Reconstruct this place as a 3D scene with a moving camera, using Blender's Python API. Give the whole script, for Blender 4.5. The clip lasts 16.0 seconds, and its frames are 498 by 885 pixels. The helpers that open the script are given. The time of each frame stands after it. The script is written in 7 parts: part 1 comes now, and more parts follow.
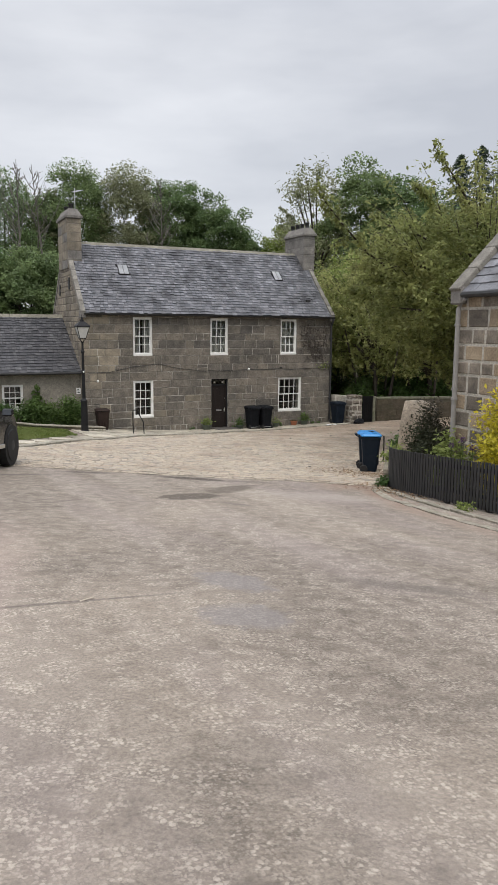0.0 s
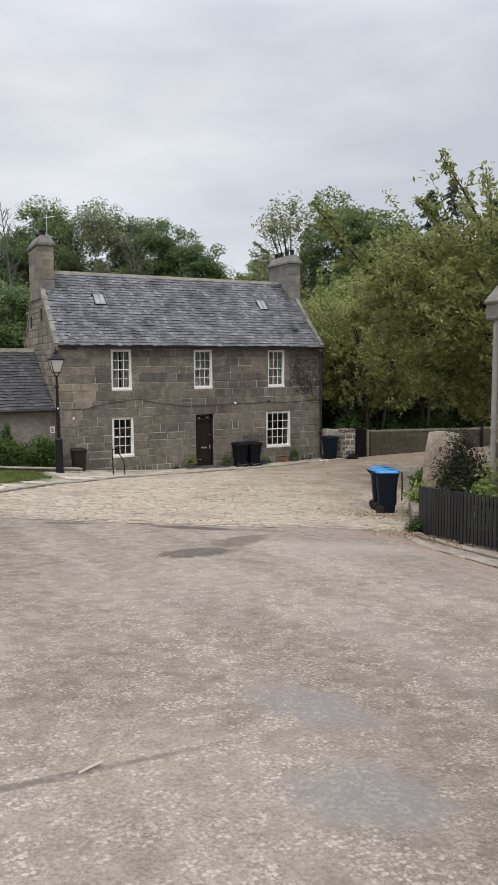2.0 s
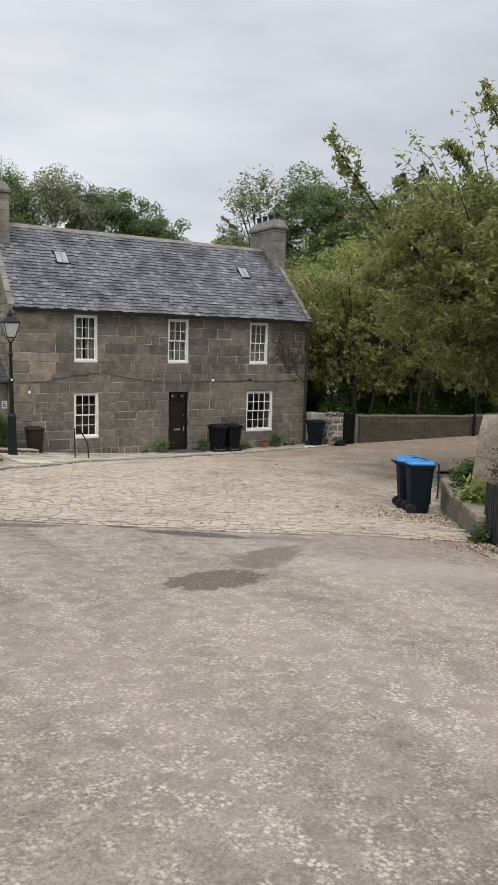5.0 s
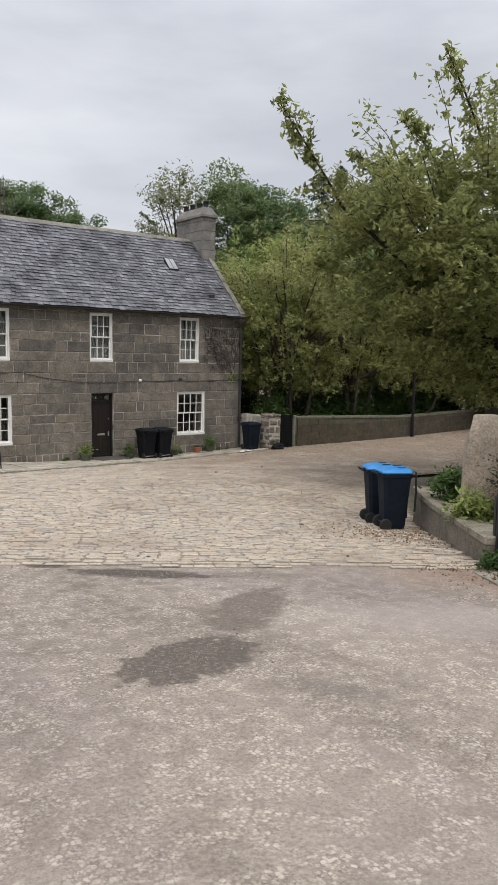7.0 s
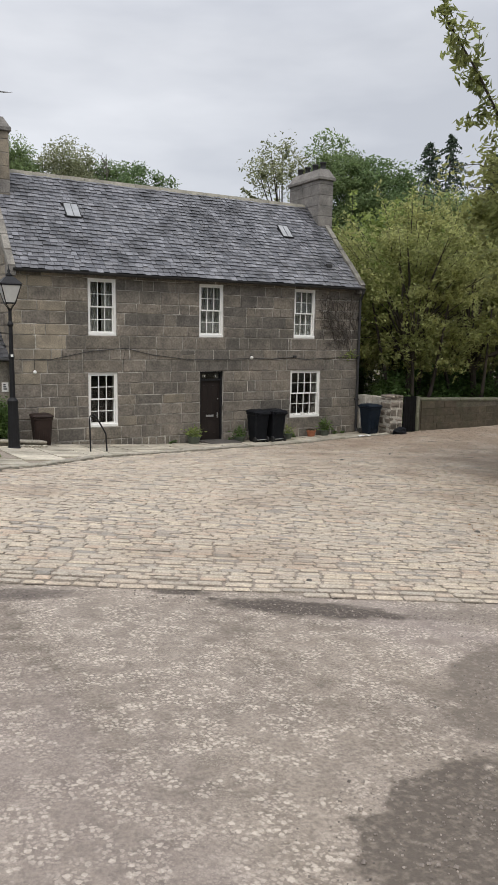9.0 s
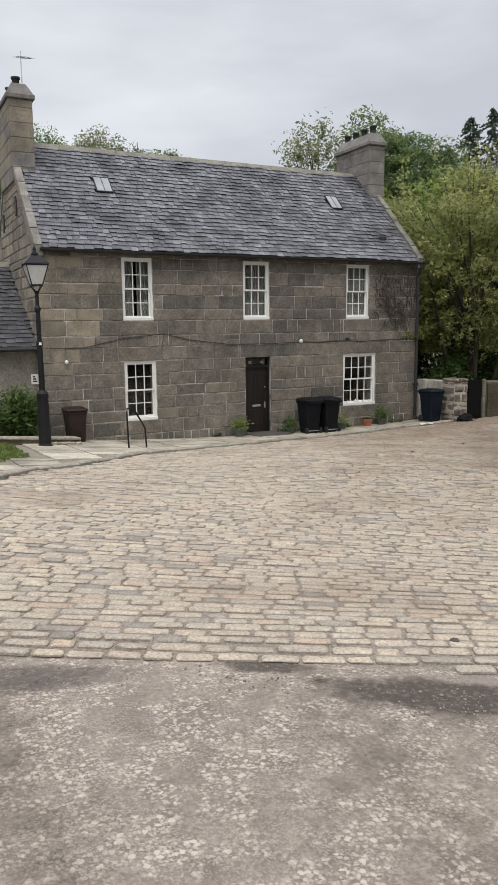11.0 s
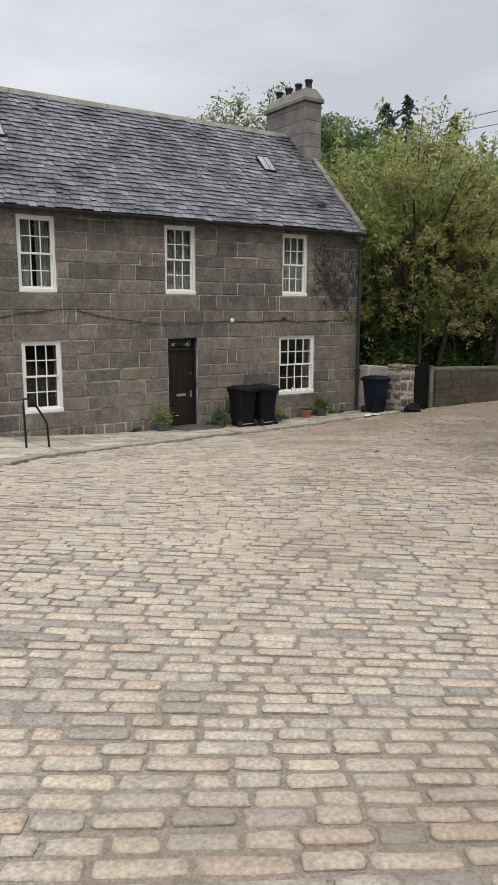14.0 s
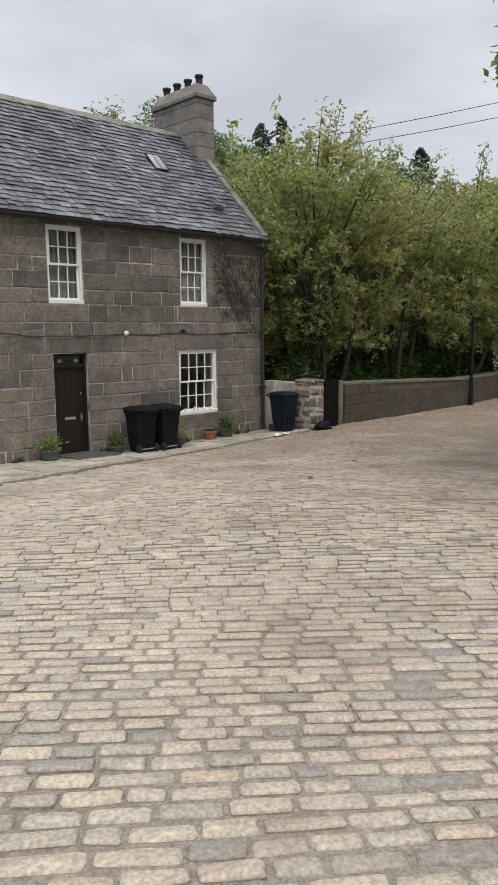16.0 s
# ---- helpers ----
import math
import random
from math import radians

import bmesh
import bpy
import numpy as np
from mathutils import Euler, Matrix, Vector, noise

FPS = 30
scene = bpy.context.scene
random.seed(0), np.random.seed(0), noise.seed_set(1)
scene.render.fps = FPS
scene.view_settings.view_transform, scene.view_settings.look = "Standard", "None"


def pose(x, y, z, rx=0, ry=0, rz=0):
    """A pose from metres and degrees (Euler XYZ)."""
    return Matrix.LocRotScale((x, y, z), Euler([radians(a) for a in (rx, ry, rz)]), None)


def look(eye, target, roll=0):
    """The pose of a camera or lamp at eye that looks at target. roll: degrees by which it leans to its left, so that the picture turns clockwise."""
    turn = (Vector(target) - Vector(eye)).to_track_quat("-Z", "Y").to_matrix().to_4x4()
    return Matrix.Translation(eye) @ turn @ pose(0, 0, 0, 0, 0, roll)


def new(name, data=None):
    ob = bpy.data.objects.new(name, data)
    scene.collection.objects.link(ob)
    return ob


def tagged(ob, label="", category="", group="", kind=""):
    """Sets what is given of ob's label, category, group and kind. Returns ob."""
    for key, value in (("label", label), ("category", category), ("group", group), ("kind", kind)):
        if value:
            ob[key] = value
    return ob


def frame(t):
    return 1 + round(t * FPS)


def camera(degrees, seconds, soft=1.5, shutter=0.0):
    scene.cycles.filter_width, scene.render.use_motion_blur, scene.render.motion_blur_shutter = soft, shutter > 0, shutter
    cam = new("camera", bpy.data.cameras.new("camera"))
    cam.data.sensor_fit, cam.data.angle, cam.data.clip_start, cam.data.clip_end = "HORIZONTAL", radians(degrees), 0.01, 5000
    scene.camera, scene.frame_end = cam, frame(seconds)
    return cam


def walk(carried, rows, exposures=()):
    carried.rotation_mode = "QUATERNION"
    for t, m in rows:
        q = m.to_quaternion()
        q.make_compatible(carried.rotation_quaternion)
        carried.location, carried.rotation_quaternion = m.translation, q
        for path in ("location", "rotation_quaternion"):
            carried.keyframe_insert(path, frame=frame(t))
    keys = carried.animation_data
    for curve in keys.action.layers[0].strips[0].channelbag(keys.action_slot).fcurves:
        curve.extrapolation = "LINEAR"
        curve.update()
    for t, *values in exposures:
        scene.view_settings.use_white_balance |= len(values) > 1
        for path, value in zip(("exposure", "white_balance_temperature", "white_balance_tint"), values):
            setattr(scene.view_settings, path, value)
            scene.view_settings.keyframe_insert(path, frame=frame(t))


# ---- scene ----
cam = camera(37.8, 16.0)
PATH = [
    (0, (-12.762, -30.707, 4.399), (-11.929, -28.914, 4.093), 0.4),
    (0.5, (-12.653, -30.134, 4.347), (-11.824, -28.336, 4.063), 0.6),
    (1, (-12.581, -29.556, 4.298), (-11.741, -27.757, 4.059), -0.7),
    (1.5, (-12.473, -28.976, 4.221), (-11.629, -27.174, 4.017), -0.3),
    (2, (-12.403, -28.452, 4.139), (-11.498, -26.68, 3.934), -0.5),
    (2.5, (-12.289, -27.937, 4.056), (-11.358, -26.181, 3.832), 0.7),
    (3, (-12.214, -27.452, 4.016), (-11.282, -25.701, 3.759), 0.3),
    (5.3, (-11.659, -24.878, 3.716), (-10.634, -23.18, 3.464), 1.0),
    (5.5, (-11.6, -24.689, 3.712), (-10.563, -22.999, 3.449), 0.7),
    (6, (-11.38, -24.129, 3.682), (-10.31, -22.459, 3.427), 0.7),
    (6.5, (-11.225, -23.637, 3.626), (-10.066, -22.024, 3.393), 0.6),
    (7, (-11.033, -23.111, 3.559), (-9.838, -21.525, 3.322), 1.1),
    (7.5, (-10.882, -22.602, 3.519), (-9.687, -21.016, 3.281), 1.5),
    (8, (-10.727, -22.097, 3.48), (-9.538, -20.507, 3.24), 2.0),
    (8.5, (-10.605, -21.581, 3.432), (-9.499, -19.934, 3.179), 2.7),
    (9, (-10.493, -20.934, 3.32), (-9.514, -19.214, 3.03), 0.9),
    (9.5, (-10.364, -20.401, 3.261), (-9.458, -18.646, 2.946), 1.3),
    (10, (-10.276, -19.916, 3.202), (-9.374, -18.158, 2.892), -0.3),
    (10.2, (-10.21, -19.727, 3.173), (-9.312, -17.966, 2.869), -0.4),
    (12.3, (-9.41, -17.869, 2.964), (-8.509, -16.12, 2.606), -1.8),
    (12.5, (-9.347, -17.676, 2.966), (-8.402, -15.951, 2.609), -1.6),
    (13, (-9.159, -17.234, 2.907), (-8.181, -15.525, 2.559), -0.2),
    (13.5, (-9.016, -16.76, 2.864), (-7.973, -15.088, 2.526), -0.4),
    (14, (-8.83, -16.289, 2.789), (-7.739, -14.65, 2.44), 0.0),
    (14.5, (-8.652, -15.845, 2.737), (-7.499, -14.255, 2.359), 0.6),
    (15, (-8.433, -15.45, 2.694), (-7.148, -13.968, 2.306), -0.7),
    (15.5, (-8.258, -14.912, 2.622), (-6.93, -13.463, 2.251), 0.4),
    (16, (-8.12, -14.448, 2.612), (-6.771, -13.002, 2.312), -0.5),
]
walk(cam, [(t, look(eye, target, roll)) for t, eye, target, roll in PATH])

# ---- world, sun ----
world = bpy.data.worlds.new("overcast_sky")
scene.world = world
world.use_nodes = True
wn, wl = world.node_tree.nodes, world.node_tree.links
wn.clear()
w_out = wn.new("ShaderNodeOutputWorld")
w_bg = wn.new("ShaderNodeBackground")
w_sky = wn.new("ShaderNodeTexSky")
w_sky.sky_type = "NISHITA"
w_sky.sun_disc = False
w_sky.sun_elevation = radians(52)
w_sky.sun_rotation = radians(215)
w_scale = wn.new("ShaderNodeMix")
w_scale.data_type = "RGBA"
w_scale.blend_type = "MULTIPLY"
w_scale.inputs[0].default_value = 1.0
w_scale.inputs[7].default_value = (0.1, 0.1, 0.1, 1)
w_co = wn.new("ShaderNodeTexCoord")
w_map = wn.new("ShaderNodeMapping")
w_map.inputs["Scale"].default_value = (1.3, 1.3, 4.5)
w_noise = wn.new("ShaderNodeTexNoise")
w_noise.inputs["Scale"].default_value = 1.7
w_noise.inputs["Detail"].default_value = 5.0
w_noise.inputs["Roughness"].default_value = 0.5
w_ramp = wn.new("ShaderNodeValToRGB")
w_ramp.color_ramp.elements[0].position = 0.33
w_ramp.color_ramp.elements[0].color = (0.48, 0.495, 0.535, 1)
w_ramp.color_ramp.elements[1].position = 0.68
w_ramp.color_ramp.elements[1].color = (0.71, 0.72, 0.75, 1)
w_mix = wn.new("ShaderNodeMix")
w_mix.data_type = "RGBA"
w_mix.inputs[0].default_value = 0.9
wl.new(w_sky.outputs[0], w_scale.inputs[6])
wl.new(w_co.outputs["Generated"], w_map.inputs["Vector"])
wl.new(w_map.outputs[0], w_noise.inputs["Vector"])
wl.new(w_noise.outputs["Fac"], w_ramp.inputs[0])
wl.new(w_scale.outputs[2], w_mix.inputs[6])
wl.new(w_ramp.outputs[0], w_mix.inputs[7])
w_sep = wn.new("ShaderNodeSeparateXYZ")
w_grad = wn.new("ShaderNodeMapRange")
w_grad.inputs["From Min"].default_value, w_grad.inputs["From Max"].default_value = 0.35, 1.0
w_grad.inputs["To Min"].default_value, w_grad.inputs["To Max"].default_value = 1.25, 3.0
w_cie = wn.new("ShaderNodeMix")
w_cie.data_type, w_cie.blend_type = "RGBA", "MULTIPLY"
w_cie.inputs[0].default_value = 1.0
wl.new(w_co.outputs["Generated"], w_sep.inputs[0])
wl.new(w_sep.outputs["Z"], w_grad.inputs["Value"])
wl.new(w_mix.outputs[2], w_cie.inputs[6])
wl.new(w_grad.outputs[0], w_cie.inputs[7])
wl.new(w_cie.outputs[2], w_bg.inputs["Color"])
w_bg.inputs["Strength"].default_value = 1.0
wl.new(w_bg.outputs[0], w_out.inputs[0])
sun_data = bpy.data.lights.new("sun", "SUN")
sun_data.energy = 1.3
sun_data.angle = radians(25)
sun_data.color = (1.0, 0.93, 0.82)
sun = new("sun", sun_data)
sun.matrix_world = look((-12, -30, 40), (0, -8, 0))


# ---- materials ----
def mat(name, c1, c2, scale=4.0, rough=0.8, bump=0.0, c3=None, scale3=0.6, amount3=0.5, vary=0.0, island=0.0, metal=0.0,
        spec=0.5, fine=None, coords="Object", stretch=(1, 1, 1), bump_dist=0.02):
    """Two colours by a fine noise, a third by broad stains, a tint that varies from piece to piece, and relief."""
    m = bpy.data.materials.new(name)
    m.use_nodes = True
    n, l = m.node_tree.nodes, m.node_tree.links
    bsdf = n["Principled BSDF"]
    bsdf.inputs["Roughness"].default_value = rough
    bsdf.inputs["Metallic"].default_value = metal
    bsdf.inputs["Specular IOR Level"].default_value = spec
    co = n.new("ShaderNodeTexCoord")
    mp = n.new("ShaderNodeMapping")
    mp.inputs["Scale"].default_value = stretch
    if coords == "World":
        geo = n.new("ShaderNodeNewGeometry")
        l.new(geo.outputs["Position"], mp.inputs["Vector"])
    else:
        l.new(co.outputs[coords], mp.inputs["Vector"])

    def noise_tex(s, detail=6.0, ro=0.6):
        t = n.new("ShaderNodeTexNoise")
        t.inputs["Scale"].default_value, t.inputs["Detail"].default_value, t.inputs["Roughness"].default_value = s, detail, ro
        l.new(mp.outputs[0], t.inputs["Vector"])
        return t

    def ramp(sock, a, b):
        r = n.new("ShaderNodeMapRange")
        r.inputs["From Min"].default_value, r.inputs["From Max"].default_value = a, b
        l.new(sock, r.inputs["Value"])
        return r.outputs[0]

    def mix(fac, a, b, kind="MIX"):
        x = n.new("ShaderNodeMix")
        x.data_type, x.blend_type = "RGBA", kind
        for sock, v in ((x.inputs[0], fac), (x.inputs[6], a), (x.inputs[7], b)):
            if isinstance(v, (int, float)):
                sock.default_value = v
            elif isinstance(v, tuple):
                sock.default_value = (*v[:3], 1)
            else:
                l.new(v, sock)
        return x.outputs[2]

    t1 = noise_tex(scale)
    col = mix(ramp(t1.outputs["Fac"], 0.32, 0.68), c1, c2)
    if c3:
        t3 = noise_tex(scale3, 4.0)
        r3 = ramp(t3.outputs["Fac"], 0.45, 0.7)
        mul = n.new("ShaderNodeMath")
        mul.operation = "MULTIPLY"
        mul.inputs[1].default_value = amount3
        l.new(r3, mul.inputs[0])
        col = mix(mul.outputs[0], col, c3)
    if fine:
        tf = noise_tex(fine, 3.0)
        v = n.new("ShaderNodeMapRange")
        v.inputs["From Min"].default_value, v.inputs["From Max"].default_value = 0.3, 0.7
        v.inputs["To Min"].default_value, v.inputs["To Max"].default_value = 0.66, 1.3
        l.new(tf.outputs["Fac"], v.inputs["Value"])
        col = mix(1.0, col, v.outputs[0], "MULTIPLY")
    for amount, node, out in ((vary, "ShaderNodeObjectInfo", "Random"), (island, "ShaderNodeNewGeometry", "Random Per Island")):
        if amount:
            o = n.new(node)
            v = n.new("ShaderNodeMapRange")
            v.inputs["To Min"].default_value, v.inputs["To Max"].default_value = 1 - amount, 1 + amount
            l.new(o.outputs[out], v.inputs["Value"])
            col = mix(1.0, col, v.outputs[0], "MULTIPLY")
    l.new(col, bsdf.inputs["Base Color"])
    if bump:
        b = n.new("ShaderNodeBump")
        b.inputs["Strength"].default_value, b.inputs["Distance"].default_value = bump, bump_dist
        l.new((tf if fine else t1).outputs["Fac"], b.inputs["Height"])
        l.new(b.outputs[0], bsdf.inputs["Normal"])
    return m


def hue_vary(m, tones, source="ShaderNodeObjectInfo", out="Random"):
    """Multiplies the colour by one of several tones, from piece to piece."""
    n, l = m.node_tree.nodes, m.node_tree.links
    bsdf = n["Principled BSDF"]
    was = bsdf.inputs["Base Color"].links[0].from_socket
    o = n.new(source)
    r = n.new("ShaderNodeValToRGB")
    els = r.color_ramp.elements
    while len(els) < len(tones):
        els.new(0.5)
    for i, c in enumerate(tones):
        els[i].position, els[i].color = i / (len(tones) - 1), (*c, 1)
    l.new(o.outputs[out], r.inputs[0])
    x = n.new("ShaderNodeMix")
    x.data_type, x.blend_type = "RGBA", "MULTIPLY"
    x.inputs[0].default_value = 1.0
    l.new(was, x.inputs[6])
    l.new(r.outputs[0], x.inputs[7])
    l.new(x.outputs[2], bsdf.inputs["Base Color"])
    return m


def asphalt_material():
    """Old surface dressing: worn binder, pale chips lying bare in patches and tracks, broken and mended places."""
    m = mat("old_asphalt", (0.145, 0.119, 0.096), (0.262, 0.221, 0.182), 7, 0.92, 0.7, (0.36, 0.302, 0.243), 0.4, 0.7, fine=45, coords="World")
    n, l = m.node_tree.nodes, m.node_tree.links
    bsdf = n["Principled BSDF"]
    col = bsdf.inputs["Base Color"].links[0].from_socket
    geo = n.new("ShaderNodeNewGeometry")

    def rng_map(sock, a0, a1, b0=0.0, b1=1.0):
        r = n.new("ShaderNodeMapRange")
        for key, v in (("From Min", a0), ("From Max", a1), ("To Min", b0), ("To Max", b1)):
            r.inputs[key].default_value = v
        l.new(sock, r.inputs["Value"])
        return r.outputs[0]

    def times(p, q):
        x = n.new("ShaderNodeMath")
        x.operation = "MULTIPLY"
        l.new(p, x.inputs[0])
        if isinstance(q, float):
            x.inputs[1].default_value = q
        else:
            l.new(q, x.inputs[1])
        return x.outputs[0]

    def blend(fac, p, q, kind="MIX"):
        x = n.new("ShaderNodeMix")
        x.data_type, x.blend_type = "RGBA", kind
        l.new(fac, x.inputs[0])
        l.new(p, x.inputs[6])
        if isinstance(q, tuple):
            x.inputs[7].default_value = (*q, 1)
        else:
            l.new(q, x.inputs[7])
        return x.outputs[2]

    def grain(scale, detail=6.0, turn=0.0, stretch=(1, 1, 1)):
        mp = n.new("ShaderNodeMapping")
        mp.inputs["Rotation"].default_value = (0, 0, radians(turn))
        mp.inputs["Scale"].default_value = stretch
        t = n.new("ShaderNodeTexNoise")
        t.inputs["Scale"].default_value, t.inputs["Detail"].default_value = scale, detail
        l.new(geo.outputs["Position"], mp.inputs["Vector"])
        l.new(mp.outputs[0], t.inputs["Vector"])
        return t.outputs["Fac"]

    warp = n.new("ShaderNodeTexNoise")
    warp.inputs["Scale"].default_value, warp.inputs["Detail"].default_value = 60.0, 4.0
    l.new(geo.outputs["Position"], warp.inputs["Vector"])
    uneven = n.new("ShaderNodeVectorMath")
    uneven.operation = "MULTIPLY_ADD"
    uneven.inputs[1].default_value = (0.022, 0.022, 0.022)
    l.new(warp.outputs["Color"], uneven.inputs[0])
    l.new(geo.outputs["Position"], uneven.inputs[2])
    place = n.new("ShaderNodeSeparateXYZ")
    l.new(geo.outputs["Position"], place.inputs[0])
    thin = rng_map(place.outputs["Y"], -30.0, -22.0, 0.55, 1.0)
    track = rng_map(grain(1.0, 3.0, 17, (1.1, 0.09, 1)), 0.4, 0.62)
    for scale, thresh, colour, power in ((95, 0.3, (0.40, 0.345, 0.288), 0.75), (60, 0.3, (0.51, 0.442, 0.372), 0.92), (40, 0.62, (0.68, 0.598, 0.505), 0.9)):
        chips = n.new("ShaderNodeTexVoronoi")
        chips.inputs["Scale"].default_value = scale
        l.new(uneven.outputs[0], chips.inputs["Vector"])
        sep = n.new("ShaderNodeSeparateColor")
        l.new(chips.outputs["Color"], sep.inputs[0])
        bare = times(rng_map(sep.outputs[0], thresh, thresh + 0.12), rng_map(chips.outputs["Distance"], 0.56, 0.40))
        where = times(rng_map(grain(2.2 if scale > 100 else 3.1 if scale > 60 else 6.0, 10.0), 0.43, 0.54, 0.03, 1.0), times(thin, rng_map(track, 0.0, 1.0, 0.45, 1.0)))
        col = blend(times(times(bare, where), power), col, colour)
    col = blend(times(track, 0.25), col, (0.40, 0.345, 0.30))
    col = blend(times(rng_map(grain(0.8, 5.0, 17, (1.0, 0.2, 1)), 0.5, 0.66), 0.4), col, (0.31, 0.255, 0.245))
    # broken and mended places: centre, half axes, turn, colour, strength, softness of the edge
    places = [((-8.55, -19.24), (0.6, 0.34), 18, (0.10, 0.082, 0.066), 0.93, 0.18), ((-7.4, -18.33), (0.82, 0.29), 38, (0.14, 0.116, 0.094), 0.85, 0.35),
              ((-8.1, -20.2), (0.12, 0.3), 30, (0.14, 0.12, 0.11), 0.5, 0.8), ((-7.5, -16.64), (0.72, 0.19), -38, (0.068, 0.054, 0.044), 0.95, 0.4),
              ((-9.45, -15.55), (0.5, 0.16), -15, (0.11, 0.09, 0.078), 0.85, 0.5), ((-8.24, -15.83), (0.24, 0.12), -30, (0.07, 0.056, 0.046), 0.9, 0.4), ((-6.5, -17.2), (0.5, 0.14), -30, (0.15, 0.125, 0.105), 0.5, 0.7),
              ((-11.2, -16.1), (0.9, 0.12), 8, (0.13, 0.11, 0.10), 0.7, 0.7), ((-8.8, -25.55), (0.6, 0.16), -42, (0.13, 0.112, 0.10), 0.6, 0.9),
              ((-10.25, -25.0), (0.26, 0.42), 22, (0.225, 0.205, 0.198), 0.75, 0.35), ((-10.62, -26.05), (0.3, 0.34), 20, (0.225, 0.205, 0.198), 0.7, 0.35),
              ((-11.9, -25.36), (0.85, 0.03), 4, (0.12, 0.10, 0.09), 0.75, 0.9), ((-4.75, -19.6), (1.6, 0.28), 72, (0.27, 0.185, 0.14), 0.8, 0.9),
              ((-5.3, -22.2), (2.0, 0.35), 86, (0.31, 0.235, 0.19), 0.6, 0.9), ((-4.4, -17.8), (1.0, 0.5), 40, (0.27, 0.19, 0.145), 0.7, 0.9),
              ((-12.6, -24.5), (0.5, 2.6), -14, (0.42, 0.33, 0.285), 0.5, 0.9), ((-6.0, -19.5), (1.2, 0.5), -30, (0.40, 0.35, 0.31), 0.5, 0.9)]
    edge = grain(8.0, 12.0)
    stones = rng_map(grain(30, 9.0), 0.74, 0.48, 0.0, 1.0)
    for (cx, cy), (rx, ry), turn, colour, power, soft in places:
        mp = n.new("ShaderNodeMapping")
        mp.vector_type = "TEXTURE"
        mp.inputs["Location"].default_value = (cx, cy, 0)
        mp.inputs["Rotation"].default_value = (0, 0, radians(turn))
        mp.inputs["Scale"].default_value = (rx, ry, 1000)
        l.new(geo.outputs["Position"], mp.inputs["Vector"])
        ln = n.new("ShaderNodeVectorMath")
        ln.operation = "LENGTH"
        l.new(mp.outputs[0], ln.inputs[0])
        add = n.new("ShaderNodeMath")
        add.operation = "MULTIPLY_ADD"
        l.new(edge, add.inputs[0])
        add.inputs[1].default_value = 1.3
        l.new(ln.outputs["Value"], add.inputs[2])
        fac = times(rng_map(add.outputs[0], 1.65 + soft * 0.5, 1.65 - soft * 0.5), power)
        pale = n.new("ShaderNodeMix")
        pale.data_type = "RGBA"
        pale.inputs[0].default_value = 0.35
        pale.inputs[6].default_value = (colour[0] * 1.7, colour[1] * 1.7, colour[2] * 1.7, 1)
        l.new(col, pale.inputs[7])
        gr = blend(stones, pale.outputs[2], colour)
        col = blend(fac, col, gr)
    l.new(col, bsdf.inputs["Base Color"])
    return m


M_ASPHALT = asphalt_material()
M_SETT = mat("granite_sett", (0.425, 0.376, 0.31), (0.535, 0.475, 0.396), 11, 0.78, 0.4, (0.34, 0.297, 0.247), 4.0, 0.4, fine=55, coords="World", bump_dist=0.012)
hue_vary(M_SETT, ((0.58, 0.60, 0.63), (0.78, 0.78, 0.785), (1.0, 0.985, 0.95), (0.86, 0.84, 0.82), (1.12, 1.08, 0.99), (0.92, 0.89, 0.88), (1.03, 0.97, 0.91), (0.84, 0.85, 0.85), (1.05, 1.01, 0.95), (0.94, 0.90, 0.87), (0.98, 0.87, 0.80)))
M_SETTS = mat("granite_setts", (0.425, 0.376, 0.31), (0.535, 0.475, 0.396), 11, 0.78, 0.4, (0.34, 0.297, 0.247), 4.0, 0.4, fine=55, coords="World", bump_dist=0.012)
hue_vary(M_SETTS, ((0.58, 0.60, 0.63), (0.78, 0.78, 0.785), (1.0, 0.985, 0.95), (0.86, 0.84, 0.82), (1.12, 1.08, 0.99), (0.92, 0.89, 0.88), (1.03, 0.97, 0.91), (0.84, 0.85, 0.85), (1.05, 1.01, 0.95), (0.94, 0.90, 0.87), (0.98, 0.87, 0.80)), "ShaderNodeNewGeometry", "Random Per Island")
